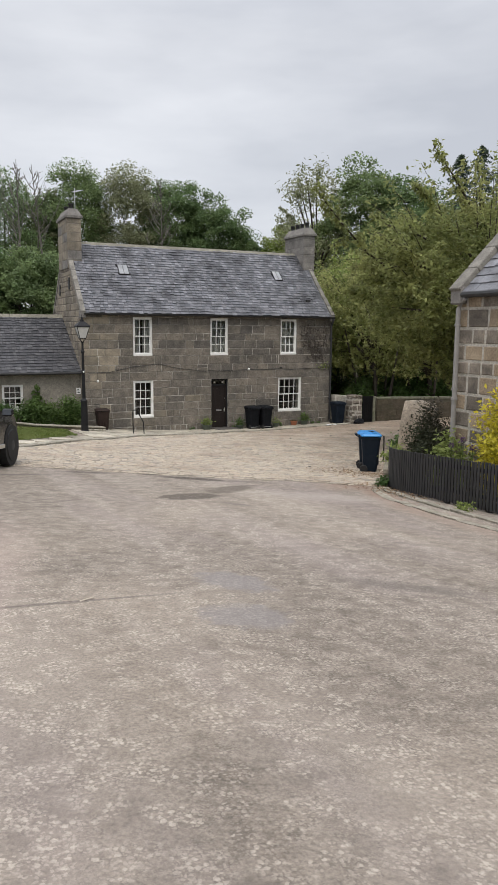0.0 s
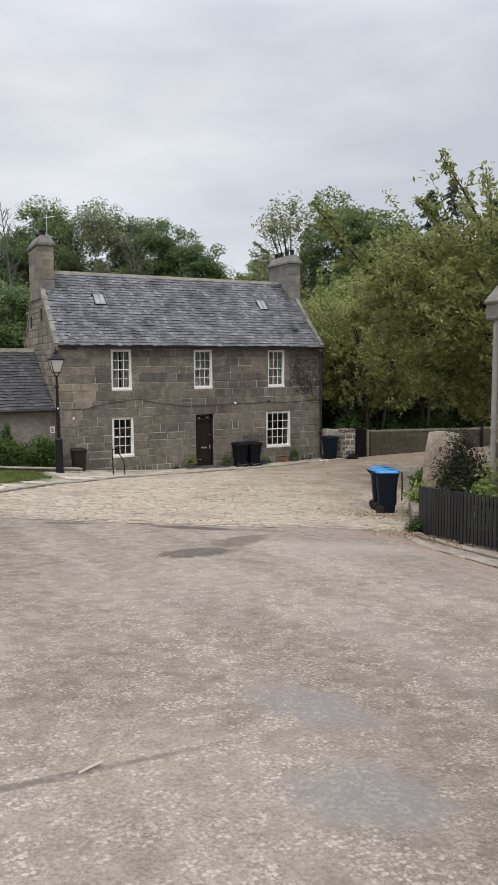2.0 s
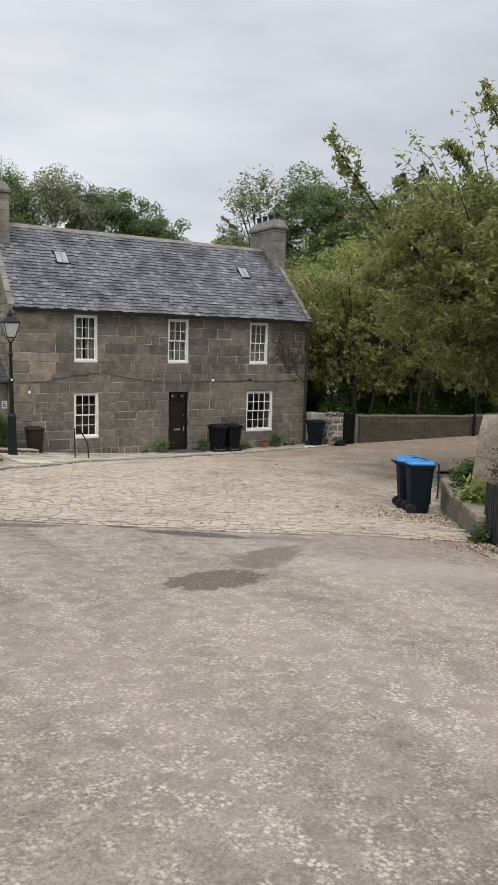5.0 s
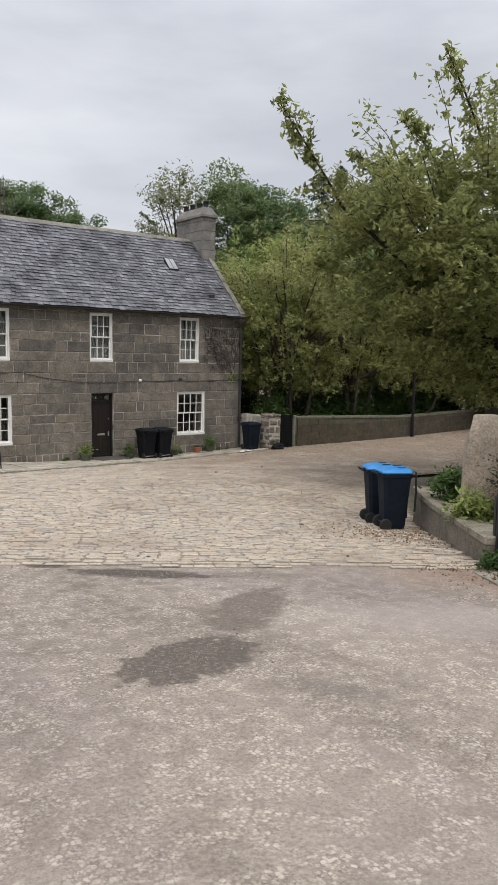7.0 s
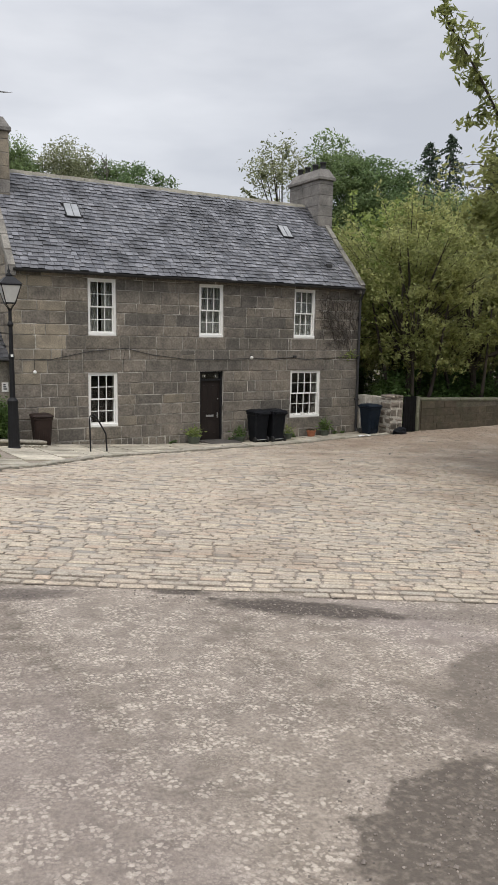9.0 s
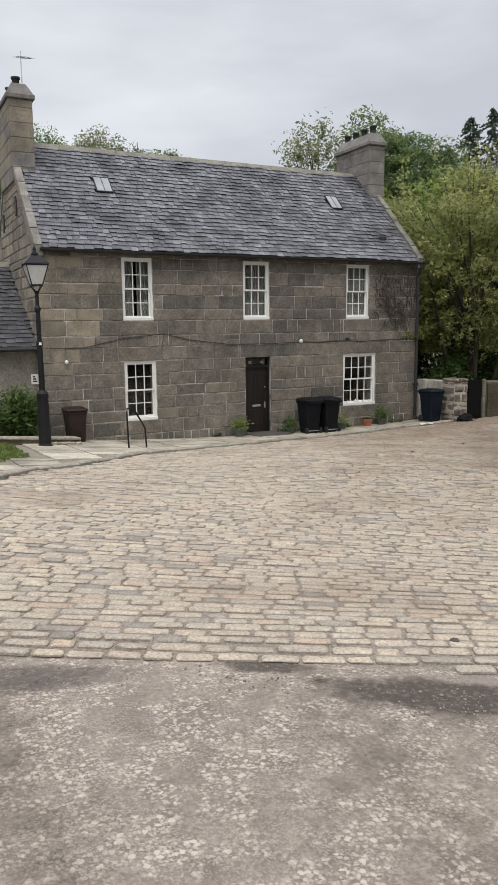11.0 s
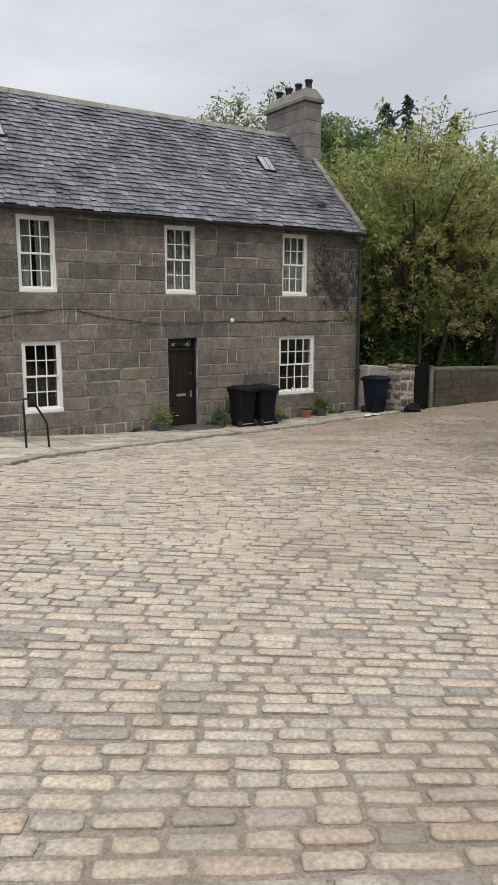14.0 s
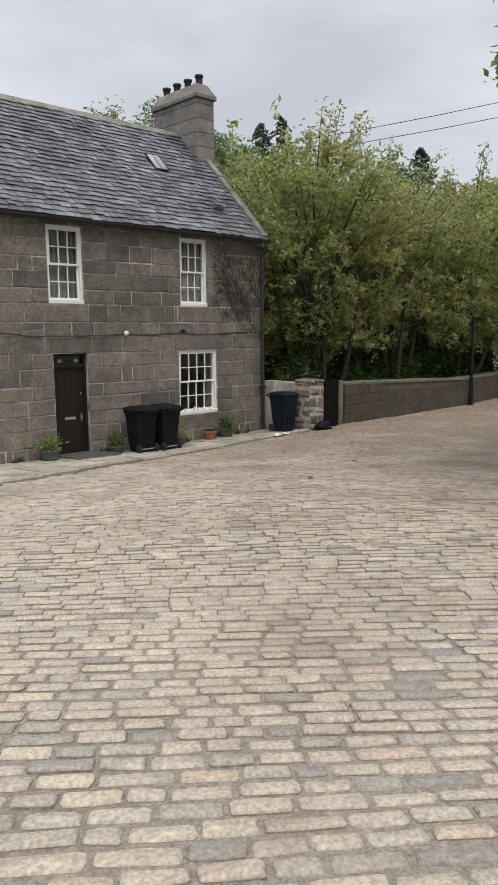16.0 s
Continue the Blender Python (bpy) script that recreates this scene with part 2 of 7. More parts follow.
def soil_and_shade_film(m):
    """Reddish soil and leaf dust trodden onto the setts, plus painted tree shade, in patches that thicken towards the
    lane.
    """
    n, l = m.node_tree.nodes, m.node_tree.links
    bsdf = n["Principled BSDF"]
    was = bsdf.inputs["Base Color"].links[0].from_socket
    geo, sep, noi = n.new("ShaderNodeNewGeometry"), n.new("ShaderNodeSeparateXYZ"), n.new("ShaderNodeTexNoise")
    noi.inputs["Scale"].default_value, noi.inputs["Detail"].default_value = 0.7, 9.0
    l.new(geo.outputs["Position"], sep.inputs[0])
    l.new(geo.outputs["Position"], noi.inputs["Vector"])
    a, b, x = n.new("ShaderNodeMapRange"), n.new("ShaderNodeMath"), n.new("ShaderNodeMix")
    for key, v in (("From Min", -4.4), ("From Max", 7.0), ("To Min", -0.08), ("To Max", 0.32)):
        a.inputs[key].default_value = v
    l.new(sep.outputs[0], a.inputs["Value"])
    l.new(a.outputs[0], b.inputs[0])
    l.new(noi.outputs["Fac"], b.inputs[1])
    c = n.new("ShaderNodeMapRange")
    for key, v in (("From Min", 0.42), ("From Max", 0.80), ("To Min", 0.0), ("To Max", 0.8)):
        c.inputs[key].default_value = v
    l.new(b.outputs[0], c.inputs["Value"])
    x.data_type = "RGBA"
    l.new(c.outputs[0], x.inputs[0])
    l.new(was, x.inputs[6])
    x.inputs[7].default_value = (0.225, 0.165, 0.118, 1)
    l.new(x.outputs[2], bsdf.inputs["Base Color"])


soil_and_shade_film(M_SETT)
soil_and_shade_film(M_SETTS)
M_BED = mat("gritty_joints", (0.205, 0.172, 0.14), (0.37, 0.318, 0.264), 30, 0.95, 0.6, (0.17, 0.155, 0.105), 1.2, 0.5, fine=90, coords="World")
M_EARTH = mat("earth", (0.10, 0.085, 0.06), (0.17, 0.14, 0.10), 8, 0.95, 0.5, (0.07, 0.09, 0.035), 0.8, 0.7, coords="World")
M_FLAG = mat("pale_flagstone", (0.38, 0.343, 0.275), (0.56, 0.51, 0.415), 7, 0.85, 0.3, (0.17, 0.155, 0.115), 1.1, 0.75, vary=0.22, fine=45, coords="World")
M_KERB = mat("worn_kerbstone", (0.27, 0.245, 0.20), (0.43, 0.395, 0.325), 9, 0.85, 0.35, (0.15, 0.145, 0.10), 1.8, 0.6, vary=0.14, fine=50, coords="World")
soil_and_shade_film(M_BED)
M_ASHLAR = mat("dark_granite_block", (0.121, 0.110, 0.096), (0.222, 0.201, 0.176), 4.0, 0.9, 0.6, (0.07, 0.067, 0.06), 0.8, 0.8, fine=17, coords="World", vary=0.14)
hue_vary(M_ASHLAR, ((0.78, 0.78, 0.78), (1.0, 0.99, 0.96), (1.1, 1.06, 0.99), (0.88, 0.87, 0.86), (1.2, 1.15, 1.06), (0.95, 0.92, 0.88), (1.06, 1.02, 0.97)))
M_TANBLOCK = mat("cleaner_tan_block", (0.20, 0.172, 0.132), (0.315, 0.27, 0.205), 3.0, 0.9, 0.4, (0.11, 0.10, 0.085), 0.9, 0.75, fine=38, coords="World", vary=0.16)
M_POINTING = mat("lime_pointing", (0.09, 0.083, 0.074), (0.6, 0.565, 0.505), 1.7, 0.95, 0.4, (0.09, 0.083, 0.074), 2.6, 0.9, fine=60, coords="World")
M_RUBBLE = mat("rubble_wall", (0.14, 0.12, 0.10), (0.29, 0.255, 0.21), 3.2, 0.92, 0.6, (0.09, 0.08, 0.07), 1.0, 0.6, fine=24, coords="World", bump_dist=0.04)
M_RUBBLESTONE = mat("rubble_stone", (0.12, 0.102, 0.084), (0.26, 0.222, 0.178), 5, 0.92, 0.5, (0.09, 0.082, 0.07), 1.4, 0.5, vary=0.3, fine=34, coords="World")
M_MORTAR = mat("rough_mortar", (0.36, 0.335, 0.29), (0.55, 0.515, 0.45), 8, 0.95, 0.5, (0.17, 0.16, 0.13), 1.6, 0.5, fine=50, coords="World")
M_WALLBLOCK = mat("mossy_wall_block", (0.056, 0.044, 0.030), (0.112, 0.089, 0.061), 6, 0.95, 0.6, (0.05, 0.05, 0.026), 1.2, 0.7, vary=0.16, fine=30, coords="World")
M_GATE = mat("dull_black_boards", (0.006, 0.006, 0.006), (0.011, 0.011, 0.011), 8, 0.9, 0.2, spec=0.1)
M_GREENWALL = mat("mossy_wall", (0.07, 0.06, 0.045), (0.14, 0.121, 0.093), 5, 0.95, 0.7, (0.06, 0.064, 0.034), 1.0, 0.7, fine=30, coords="World")
M_COPE = mat("mossy_coping", (0.115, 0.112, 0.085), (0.19, 0.183, 0.14), 5, 0.95, 0.4, (0.10, 0.12, 0.05), 1.2, 0.6, vary=0.15, fine=40, coords="World")
M_GARDENWALL = mat("weathered_garden_wall", (0.14, 0.12, 0.095), (0.24, 0.205, 0.162), 5, 0.95, 0.7, (0.08, 0.08, 0.045), 1.0, 0.6, fine=30, coords="World")
M_GARDENCOPE = mat("worn_garden_coping", (0.20, 0.175, 0.135), (0.32, 0.285, 0.225), 5, 0.95, 0.4, (0.12, 0.13, 0.06), 1.2, 0.6, vary=0.15, fine=40, coords="World")
M_ANNEXE = mat("old_harl", (0.20, 0.18, 0.15), (0.31, 0.28, 0.235), 2.2, 0.92, 0.45, (0.13, 0.12, 0.10), 0.9, 0.6, fine=26, coords="World")
SLATE_TONES = ((0.66, 0.66, 0.69), (1.15, 1.15, 1.18), (1.75, 1.74, 1.75), (0.85, 0.85, 0.89), (1.4, 1.37, 1.36), (0.75, 0.77, 0.81), (1.2, 1.2, 1.24))
M_SLATE = mat("blue_grey_slate", (0.10, 0.102, 0.111), (0.168, 0.171, 0.182), 5, 0.55, 0.3, (0.034, 0.034, 0.037), 1.25, 0.9, fine=30, coords="World", bump_dist=0.01)
hue_vary(M_SLATE, SLATE_TONES)
M_SLATES = mat("blue_grey_slates", (0.10, 0.102, 0.111), (0.168, 0.171, 0.182), 5, 0.55, 0.3, (0.034, 0.034, 0.037), 1.25, 0.9, fine=30, coords="World", bump_dist=0.01)
hue_vary(M_SLATES, SLATE_TONES, "ShaderNodeNewGeometry", "Random Per Island")
M_DARKSLATE = mat("dark_slate", (0.042, 0.042, 0.045), (0.075, 0.074, 0.077), 5, 0.65, 0.3, (0.028, 0.028, 0.031), 0.75, 0.8, fine=30, coords="World", bump_dist=0.01)
hue_vary(M_DARKSLATE, SLATE_TONES)
M_DARKSLATES = mat("dark_slates", (0.042, 0.042, 0.045), (0.075, 0.074, 0.077), 5, 0.65, 0.3, (0.028, 0.028, 0.031), 0.75, 0.8, fine=30, coords="World", bump_dist=0.01)
hue_vary(M_DARKSLATES, SLATE_TONES, "ShaderNodeNewGeometry", "Random Per Island")
# Sides darker than the tops: joint dirt plus painted shade between the rows.
M_SETTSIDE = mat("dirt_and_shade_sett_side", (0.24, 0.207, 0.172), (0.38, 0.333, 0.283), 22, 0.95, 0.5, (0.15, 0.14, 0.10), 2.0, 0.5, fine=70, coords="World")
M_ROOFBED = mat("roof_underlay", (0.035, 0.035, 0.038), (0.06, 0.06, 0.065), 5, 0.9, coords="World")
M_RIDGE = mat("lichened_ridge", (0.20, 0.19, 0.155), (0.31, 0.29, 0.24), 4, 0.9, 0.4, (0.16, 0.15, 0.12), 1.2, 0.5, vary=0.12, fine=30, coords="World")
M_CHIMNEY = mat("chimney_stone", (0.15, 0.14, 0.13), (0.25, 0.235, 0.215), 3.0, 0.92, 0.5, (0.09, 0.085, 0.08), 1.3, 0.6, fine=32, coords="World", vary=0.1)
M_WHITE = mat("white_paint", (0.74, 0.74, 0.72), (0.82, 0.82, 0.80), 6, 0.45, 0.05, (0.66, 0.65, 0.6), 3, 0.4)
M_BLACK = mat("black_paint", (0.009, 0.009, 0.010), (0.016, 0.016, 0.018), 8, 0.5, 0.08, spec=0.25)
M_GUTTER = mat("cast_iron", (0.016, 0.016, 0.018), (0.03, 0.03, 0.03), 8, 0.6, 0.1)
M_DOOR = mat("dark_brown_door", (0.014, 0.010, 0.009), (0.022, 0.016, 0.014), 5, 0.5, 0.08, spec=0.3, stretch=(1, 1, 0.2))
M_CHROME = mat("dull_chrome", (0.55, 0.55, 0.55), (0.65, 0.65, 0.65), 10, 0.3, metal=1.0)
M_CURTAIN = mat("grey_net_curtain", (0.20, 0.20, 0.195), (0.30, 0.30, 0.29), 6, 0.9, stretch=(1, 1, 0.1))
# Room surfaces near black: the indoor dimness is put into their colour.
M_ROOM = mat("painted_dim_room", (0.05, 0.045, 0.04), (0.07, 0.065, 0.06), 2, 0.9)
M_BIN = mat("black_plastic", (0.006, 0.007, 0.009), (0.010, 0.011, 0.014), 6, 0.65, 0.1, (0.018, 0.018, 0.02), 3, 0.3, spec=0.13)
M_NAVYBIN = mat("dark_navy_plastic", (0.005, 0.010, 0.018), (0.009, 0.015, 0.025), 6, 0.6, 0.1, (0.018, 0.021, 0.025), 3, 0.3, spec=0.16)
M_BLUELID = mat("bright_blue_plastic", (0.03, 0.22, 0.56), (0.045, 0.28, 0.66), 6, 0.4, 0.05)
M_BROWNBIN = mat("brown_plastic", (0.022, 0.014, 0.012), (0.036, 0.022, 0.018), 6, 0.6, 0.1, spec=0.25)
M_RUBBER = mat("black_rubber", (0.012, 0.012, 0.012), (0.02, 0.02, 0.02), 10, 0.8)
M_BARK = mat("bark", (0.035, 0.028, 0.022), (0.075, 0.06, 0.048), 6, 0.95, 0.8, stretch=(1, 1, 0.25), coords="World")
M_FENCE = mat("black_stained_timber", (0.013, 0.013, 0.014), (0.028, 0.028, 0.029), 10, 0.65, 0.25, vary=0.25, stretch=(1, 1, 0.12), coords="World")
M_PIPE = mat("grey_downpipe", (0.22, 0.21, 0.20), (0.30, 0.29, 0.275), 5, 0.6, 0.1)
M_TERRA = mat("terracotta", (0.30, 0.11, 0.055), (0.38, 0.15, 0.08), 6, 0.85, 0.1)
M_GREENPOT = mat("green_grey_pot", (0.06, 0.075, 0.055), (0.09, 0.105, 0.08), 6, 0.7, 0.1)
M_LITTER = mat("fallen_leaves", (0.16, 0.095, 0.05), (0.27, 0.18, 0.10), 9, 0.9, island=0.5)


M_VINE = mat("bare_vine", (0.05, 0.042, 0.036), (0.085, 0.072, 0.062), 8, 0.95, 0.3)
M_DARKSTONE = mat("dark_loose_stone", (0.06, 0.055, 0.05), (0.11, 0.10, 0.09), 8, 0.9, 0.3)
M_LITTERSTICK = mat("pale_stick", (0.5, 0.44, 0.36), (0.6, 0.54, 0.45), 8, 0.8)


def leaf_material(name, c1, c2, c3, trans=0.45):
    m = mat(name, c1, c2, 0.9, 0.55, 0, c3, 0.35, 0.7, island=0.4, coords="World", spec=0.3)
    n, l = m.node_tree.nodes, m.node_tree.links
    bsdf = n["Principled BSDF"]
    col = bsdf.inputs["Base Color"].links[0].from_socket
    tr = n.new("ShaderNodeBsdfTranslucent")
    l.new(col, tr.inputs["Color"])
    mx = n.new("ShaderNodeMixShader")
    mx.inputs[0].default_value = trans
    l.new(bsdf.outputs[0], mx.inputs[1])
    l.new(tr.outputs[0], mx.inputs[2])
    l.new(mx.outputs[0], n["Material Output"].inputs["Surface"])
    return m


M_CHERRY = leaf_material("cherry_leaf", (0.26, 0.288, 0.112), (0.405, 0.422, 0.172), (0.43, 0.425, 0.172), 0.6)
M_OLIVE = leaf_material("olive_cherry_leaf", (0.195, 0.228, 0.085), (0.325, 0.345, 0.132), (0.35, 0.34, 0.132), 0.55)
M_LIME = leaf_material("fresh_leaf", (0.21, 0.27, 0.08), (0.31, 0.37, 0.115), (0.24, 0.28, 0.09), 0.5)
M_DARKLEAF = leaf_material("dark_wood_leaf", (0.115, 0.18, 0.082), (0.18, 0.255, 0.108), (0.20, 0.26, 0.105), 0.48)
M_MIDLEAF = leaf_material("mid_wood_leaf", (0.17, 0.235, 0.105), (0.245, 0.315, 0.135), (0.15, 0.21, 0.10), 0.5)
M_GREYLEAF = leaf_material("grey_wood_leaf", (0.24, 0.26, 0.15), (0.33, 0.34, 0.20), (0.21, 0.24, 0.13), 0.5)
M_CONIFER = leaf_material("conifer_needle", (0.06, 0.09, 0.062), (0.095, 0.13, 0.088), (0.07, 0.10, 0.07), 0.3)
M_SHRUB = leaf_material("shrub_leaf", (0.06, 0.115, 0.035), (0.10, 0.17, 0.05), (0.14, 0.20, 0.06))
M_DARKSHRUB = leaf_material("purple_brown_shrub", (0.035, 0.03, 0.022), (0.06, 0.052, 0.032), (0.035, 0.06, 0.024))
M_YELLOW = leaf_material("golden_leaf", (0.62, 0.50, 0.04), (0.74, 0.64, 0.09), (0.5, 0.48, 0.06))
M_WHITEFLOWER = leaf_material("white_petal", (0.7, 0.7, 0.68), (0.8, 0.8, 0.78), (0.2, 0.3, 0.1))
M_PURPLE = leaf_material("purple_floret", (0.12, 0.06, 0.16), (0.18, 0.10, 0.22), (0.1, 0.05, 0.12))
M_GRASS = leaf_material("grass_blade", (0.13, 0.18, 0.04), (0.20, 0.235, 0.07), (0.22, 0.21, 0.08))
M_TURF = mat("turf", (0.09, 0.12, 0.03), (0.14, 0.165, 0.05), 9, 0.95, 0.5, (0.10, 0.12, 0.04), 1.0, 0.5, coords="World")


def glass_material():
    m = bpy.data.materials.new("window_glass")
    m.use_nodes = True
    b = m.node_tree.nodes["Principled BSDF"]
    b.inputs["Base Color"].default_value = (0.92, 0.95, 0.94, 1)
    b.inputs["Roughness"].default_value = 0.015
    b.inputs["Transmission Weight"].default_value = 1.0
    b.inputs["IOR"].default_value = 1.45
    return m


M_GLASS = glass_material()
M_FROST = mat("lantern_glass", (0.5, 0.5, 0.49), (0.6, 0.6, 0.58), 5, 0.25, 0.05)


# ---- building helpers ----
def mesh_of(name, bm):
    me = bpy.data.meshes.new(name)
    bm.to_mesh(me)
    bm.free()
    return me


def part(name, bm, material, parent=None, label="", smooth=False):
    me = mesh_of(name, bm)
    me.materials.append(material)
    if smooth:
        me.polygons.foreach_set("use_smooth", [True] * len(me.polygons))
    ob = new(name, me)
    if parent:
        ob.parent = parent
    if label:
        ob["label"] = label
    return ob


def raw(name, verts, faces, material, parent=None):
    me = bpy.data.meshes.new(name)
    me.from_pydata(verts, [], faces)
    me.materials.append(material)
    ob = new(name, me)
    if parent:
        ob.parent = parent
    return ob


def thing(name, at, label, category, group="", kind="", turn=0.0):
    ob = new(name)
    ob.matrix_world = pose(*at, 0, 0, turn)
    return tagged(ob, label, category, group, kind)


def box(bm, x0, x1, y0, y1, z0, z1, m=None, bevel=0.0):
    r = bmesh.ops.create_cube(bm, size=1)
    vs = r["verts"]
    for v in vs:
        v.co = Vector((x0 if v.co.x < 0 else x1, y0 if v.co.y < 0 else y1, z0 if v.co.z < 0 else z1))
    if bevel:
        es = list({e for v in vs for e in v.link_edges})
        r2 = bmesh.ops.bevel(bm, geom=es, offset=bevel, segments=1, affect="EDGES", profile=0.5)
        vs = list({v for f in r2["faces"] for v in f.verts} | {v for v in vs if v.is_valid})
    if m is not None:
        for v in vs:
            v.co = m @ v.co
    return vs


def boxes(*args, bevel=0.0):
    bm = bmesh.new()
    for a in args:
        box(bm, *a, bevel=bevel)
    return bm


def lathe(profile, seg=20, m=None, bm=None):
    """A turned solid from (radius, height) pairs."""
    bm = bm or bmesh.new()
    rings = []
    for r, z in profile:
        rings.append([bm.verts.new((r * math.cos(2 * math.pi * i / seg), r * math.sin(2 * math.pi * i / seg), z)) for i in range(seg)])
    for a, b in zip(rings, rings[1:]):
        for i in range(seg):
            bm.faces.new((a[i], a[(i + 1) % seg], b[(i + 1) % seg], b[i]))
    bm.faces.new(list(reversed(rings[0])))
    bm.faces.new(rings[-1])
    if m is not None:
        for ring in rings:
            for v in ring:
                v.co = m @ v.co
    return bm


def tube(points, radius, seg=8, bm=None, taper=1.0):
    """A round bar along points, whose radius may shrink to its end."""
    bm = bm or bmesh.new()
    pts = [Vector(p) for p in points]
    rings = []
    for i, p in enumerate(pts):
        d = (pts[min(i + 1, len(pts) - 1)] - pts[max(i - 1, 0)]).normalized()
        side = d.orthogonal().normalized() if abs(d.z) > 0.9 else d.cross(Vector((0, 0, 1))).normalized()
        up = side.cross(d)
        r = radius * (1 + (taper - 1) * i / max(1, len(pts) - 1))
        rings.append([bm.verts.new(p + r * (math.cos(2 * math.pi * k / seg) * side + math.sin(2 * math.pi * k / seg) * up)) for k in range(seg)])
    for a, b in zip(rings, rings[1:]):
        for k in range(seg):
            bm.faces.new((a[k], b[k], b[(k + 1) % seg], a[(k + 1) % seg]))
    bm.faces.new(rings[0])
    bm.faces.new(list(reversed(rings[-1])))
    return bm


def block_mesh(name, w, d, h, ch, rng, wobble=0.0):
    """A dressed block: w wide (x), h high (z), its face at y=0 and back at y=d, the face's edges chamfered."""
    f = lambda: rng.uniform(-wobble, wobble)
    v = [(0, d, 0), (w, d, 0), (w, d, h), (0, d, h), (0, ch, 0), (w, ch, 0), (w, ch, h), (0, ch, h)]
    v += [(ch + f(), f() * 0.5, ch + f()), (w - ch + f(), f() * 0.5, ch + f()), (w - ch + f(), f() * 0.5, h - ch + f()), (ch + f(), f() * 0.5, h - ch + f())]
    fs = [(0, 1, 5, 4), (1, 2, 6, 5), (2, 3, 7, 6), (3, 0, 4, 7), (4, 5, 9, 8), (5, 6, 10, 9), (6, 7, 11, 10), (7, 4, 8, 11), (8, 9, 10, 11)]
    me = bpy.data.meshes.new(name)
    me.from_pydata(v, [], fs)
    return me


def leaves(name, centres, size, material, parent=None, seed=1, aspect=2.0, droop=0.3, outward=None):
    """Many small leaves, each of two bent faces, at the given centres."""
    rng = np.random.default_rng(seed)
    n = len(centres)
    a = rng.normal(size=(n, 3))
    a[:, 2] = a[:, 2] * 0.6 - droop
    a /= np.linalg.norm(a, axis=1)[:, None]
    b = np.cross(a, rng.normal(size=(n, 3)) * 0.6 + np.array([0, 0, 1.0]))
    b /= np.linalg.norm(b, axis=1)[:, None] + 1e-9
    c = np.cross(a, b)
    s = size * rng.uniform(0.6, 1.35, n)[:, None]
    tip, base = centres + a * s, centres - a * s
    l1 = centres + b * s / aspect + c * s * 0.18
    l2 = centres - b * s / aspect + c * s * 0.18
    v = np.stack([base, l1, tip, l2], 1).reshape(-1, 3)
    me = bpy.data.meshes.new(name)
    me.vertices.add(4 * n)
    me.vertices.foreach_set("co", v.astype(np.float32).ravel())
    k = np.arange(n)[:, None] * 4
    idx = np.concatenate([k + 0, k + 1, k + 2, k + 0, k + 2, k + 3], 1).ravel().astype(np.int32)
    me.loops.add(6 * n)
    me.loops.foreach_set("vertex_index", idx)
    me.polygons.add(2 * n)
    me.polygons.foreach_set("loop_start", np.arange(0, 6 * n, 3, dtype=np.int32))
    me.update()
    me.validate()
    me.materials.append(material)
    ob = new(name, me)
    if parent:
        ob.parent = parent
    return ob


# ---- the lie of the land ----
def ground(x, y):
    """The square falls from the road down to the house; the lane beside it runs nearly level; woods rise behind."""
    k = min(1.0, max(0.0, (-8 - y) / 8))
    xe = max(-16.0, min(x, 8 - 8.5 * k))
    ye = max(-40.0, min(y, 0.5))
    z = (-0.161264 - 0.01762 * xe - 0.069721 * ye + 0.005459 * xe * xe + 0.000281 * xe * ye - 0.00093 * ye * ye
         + 0.000451 * xe * xe * ye - 0.000214 * xe * ye * ye - 0.000156 * xe ** 3)
    bump = 0.13 * math.exp(-((x + 1.5) / 4) ** 2 - ((y + 8.5) / 3.5) ** 2) - 0.09 * math.exp(-((x + 1.6) / 1.9) ** 2 - ((y + 15.0) / 1.7) ** 2)
    far = max(0.0, y - 9) * 0.07 if y < 90 else 81 * 0.07
    return z + bump + far * min(1.0, max(0.0, (y - 9) / 20))


def sheet(name, xs, ys, inside, lift, material, label, category, kind="structure"):
    """One sheet of ground over the grid xs, ys where inside(x, y) holds, lifted above the land."""
    vi, verts, faces = {}, [], []
    for i in range(len(xs) - 1):
        for j in range(len(ys) - 1):
            if inside((xs[i] + xs[i + 1]) / 2, (ys[j] + ys[j + 1]) / 2):
                q = []
                for a, b in ((i, j), (i + 1, j), (i + 1, j + 1), (i, j + 1)):
                    if (a, b) not in vi:
                        vi[a, b] = len(verts)
                        verts.append((xs[a], ys[b], ground(xs[a], ys[b]) + lift))
                    q.append(vi[a, b])
                faces.append(q)
    ob = raw(name, verts, faces, material)
    ob.data.polygons.foreach_set("use_smooth", [True] * len(faces))
    return tagged(ob, label, category, "", kind)


def spread(a, b, step, far=()):
    n = max(1, int(round((b - a) / step)))
    return sorted({*far, *[a + (b - a) * i / n for i in range(n + 1)]})


# the seam where the setts begin, and the kerb of the raised pavement before the houses
def sett_seam(x):
    return -15.97 - 0.53 * (max(x, -10.4) + 7.98) - 0.15 * min(0.0, x + 10.4) + 0.05 * math.sin(2.1 * x)


KERB = [(-16.0, -14.6), (-12.4, -12.0), (-10.1, -10.2), (-7.7, -6.9), (-6.85, -6.3), (-5.85, -5.2), (-5.05, -4.4), (-3.2, -3.3), (-0.5, -2.35), (2.0, -1.95), (4.2, -1.6), (6.2, -1.5)]


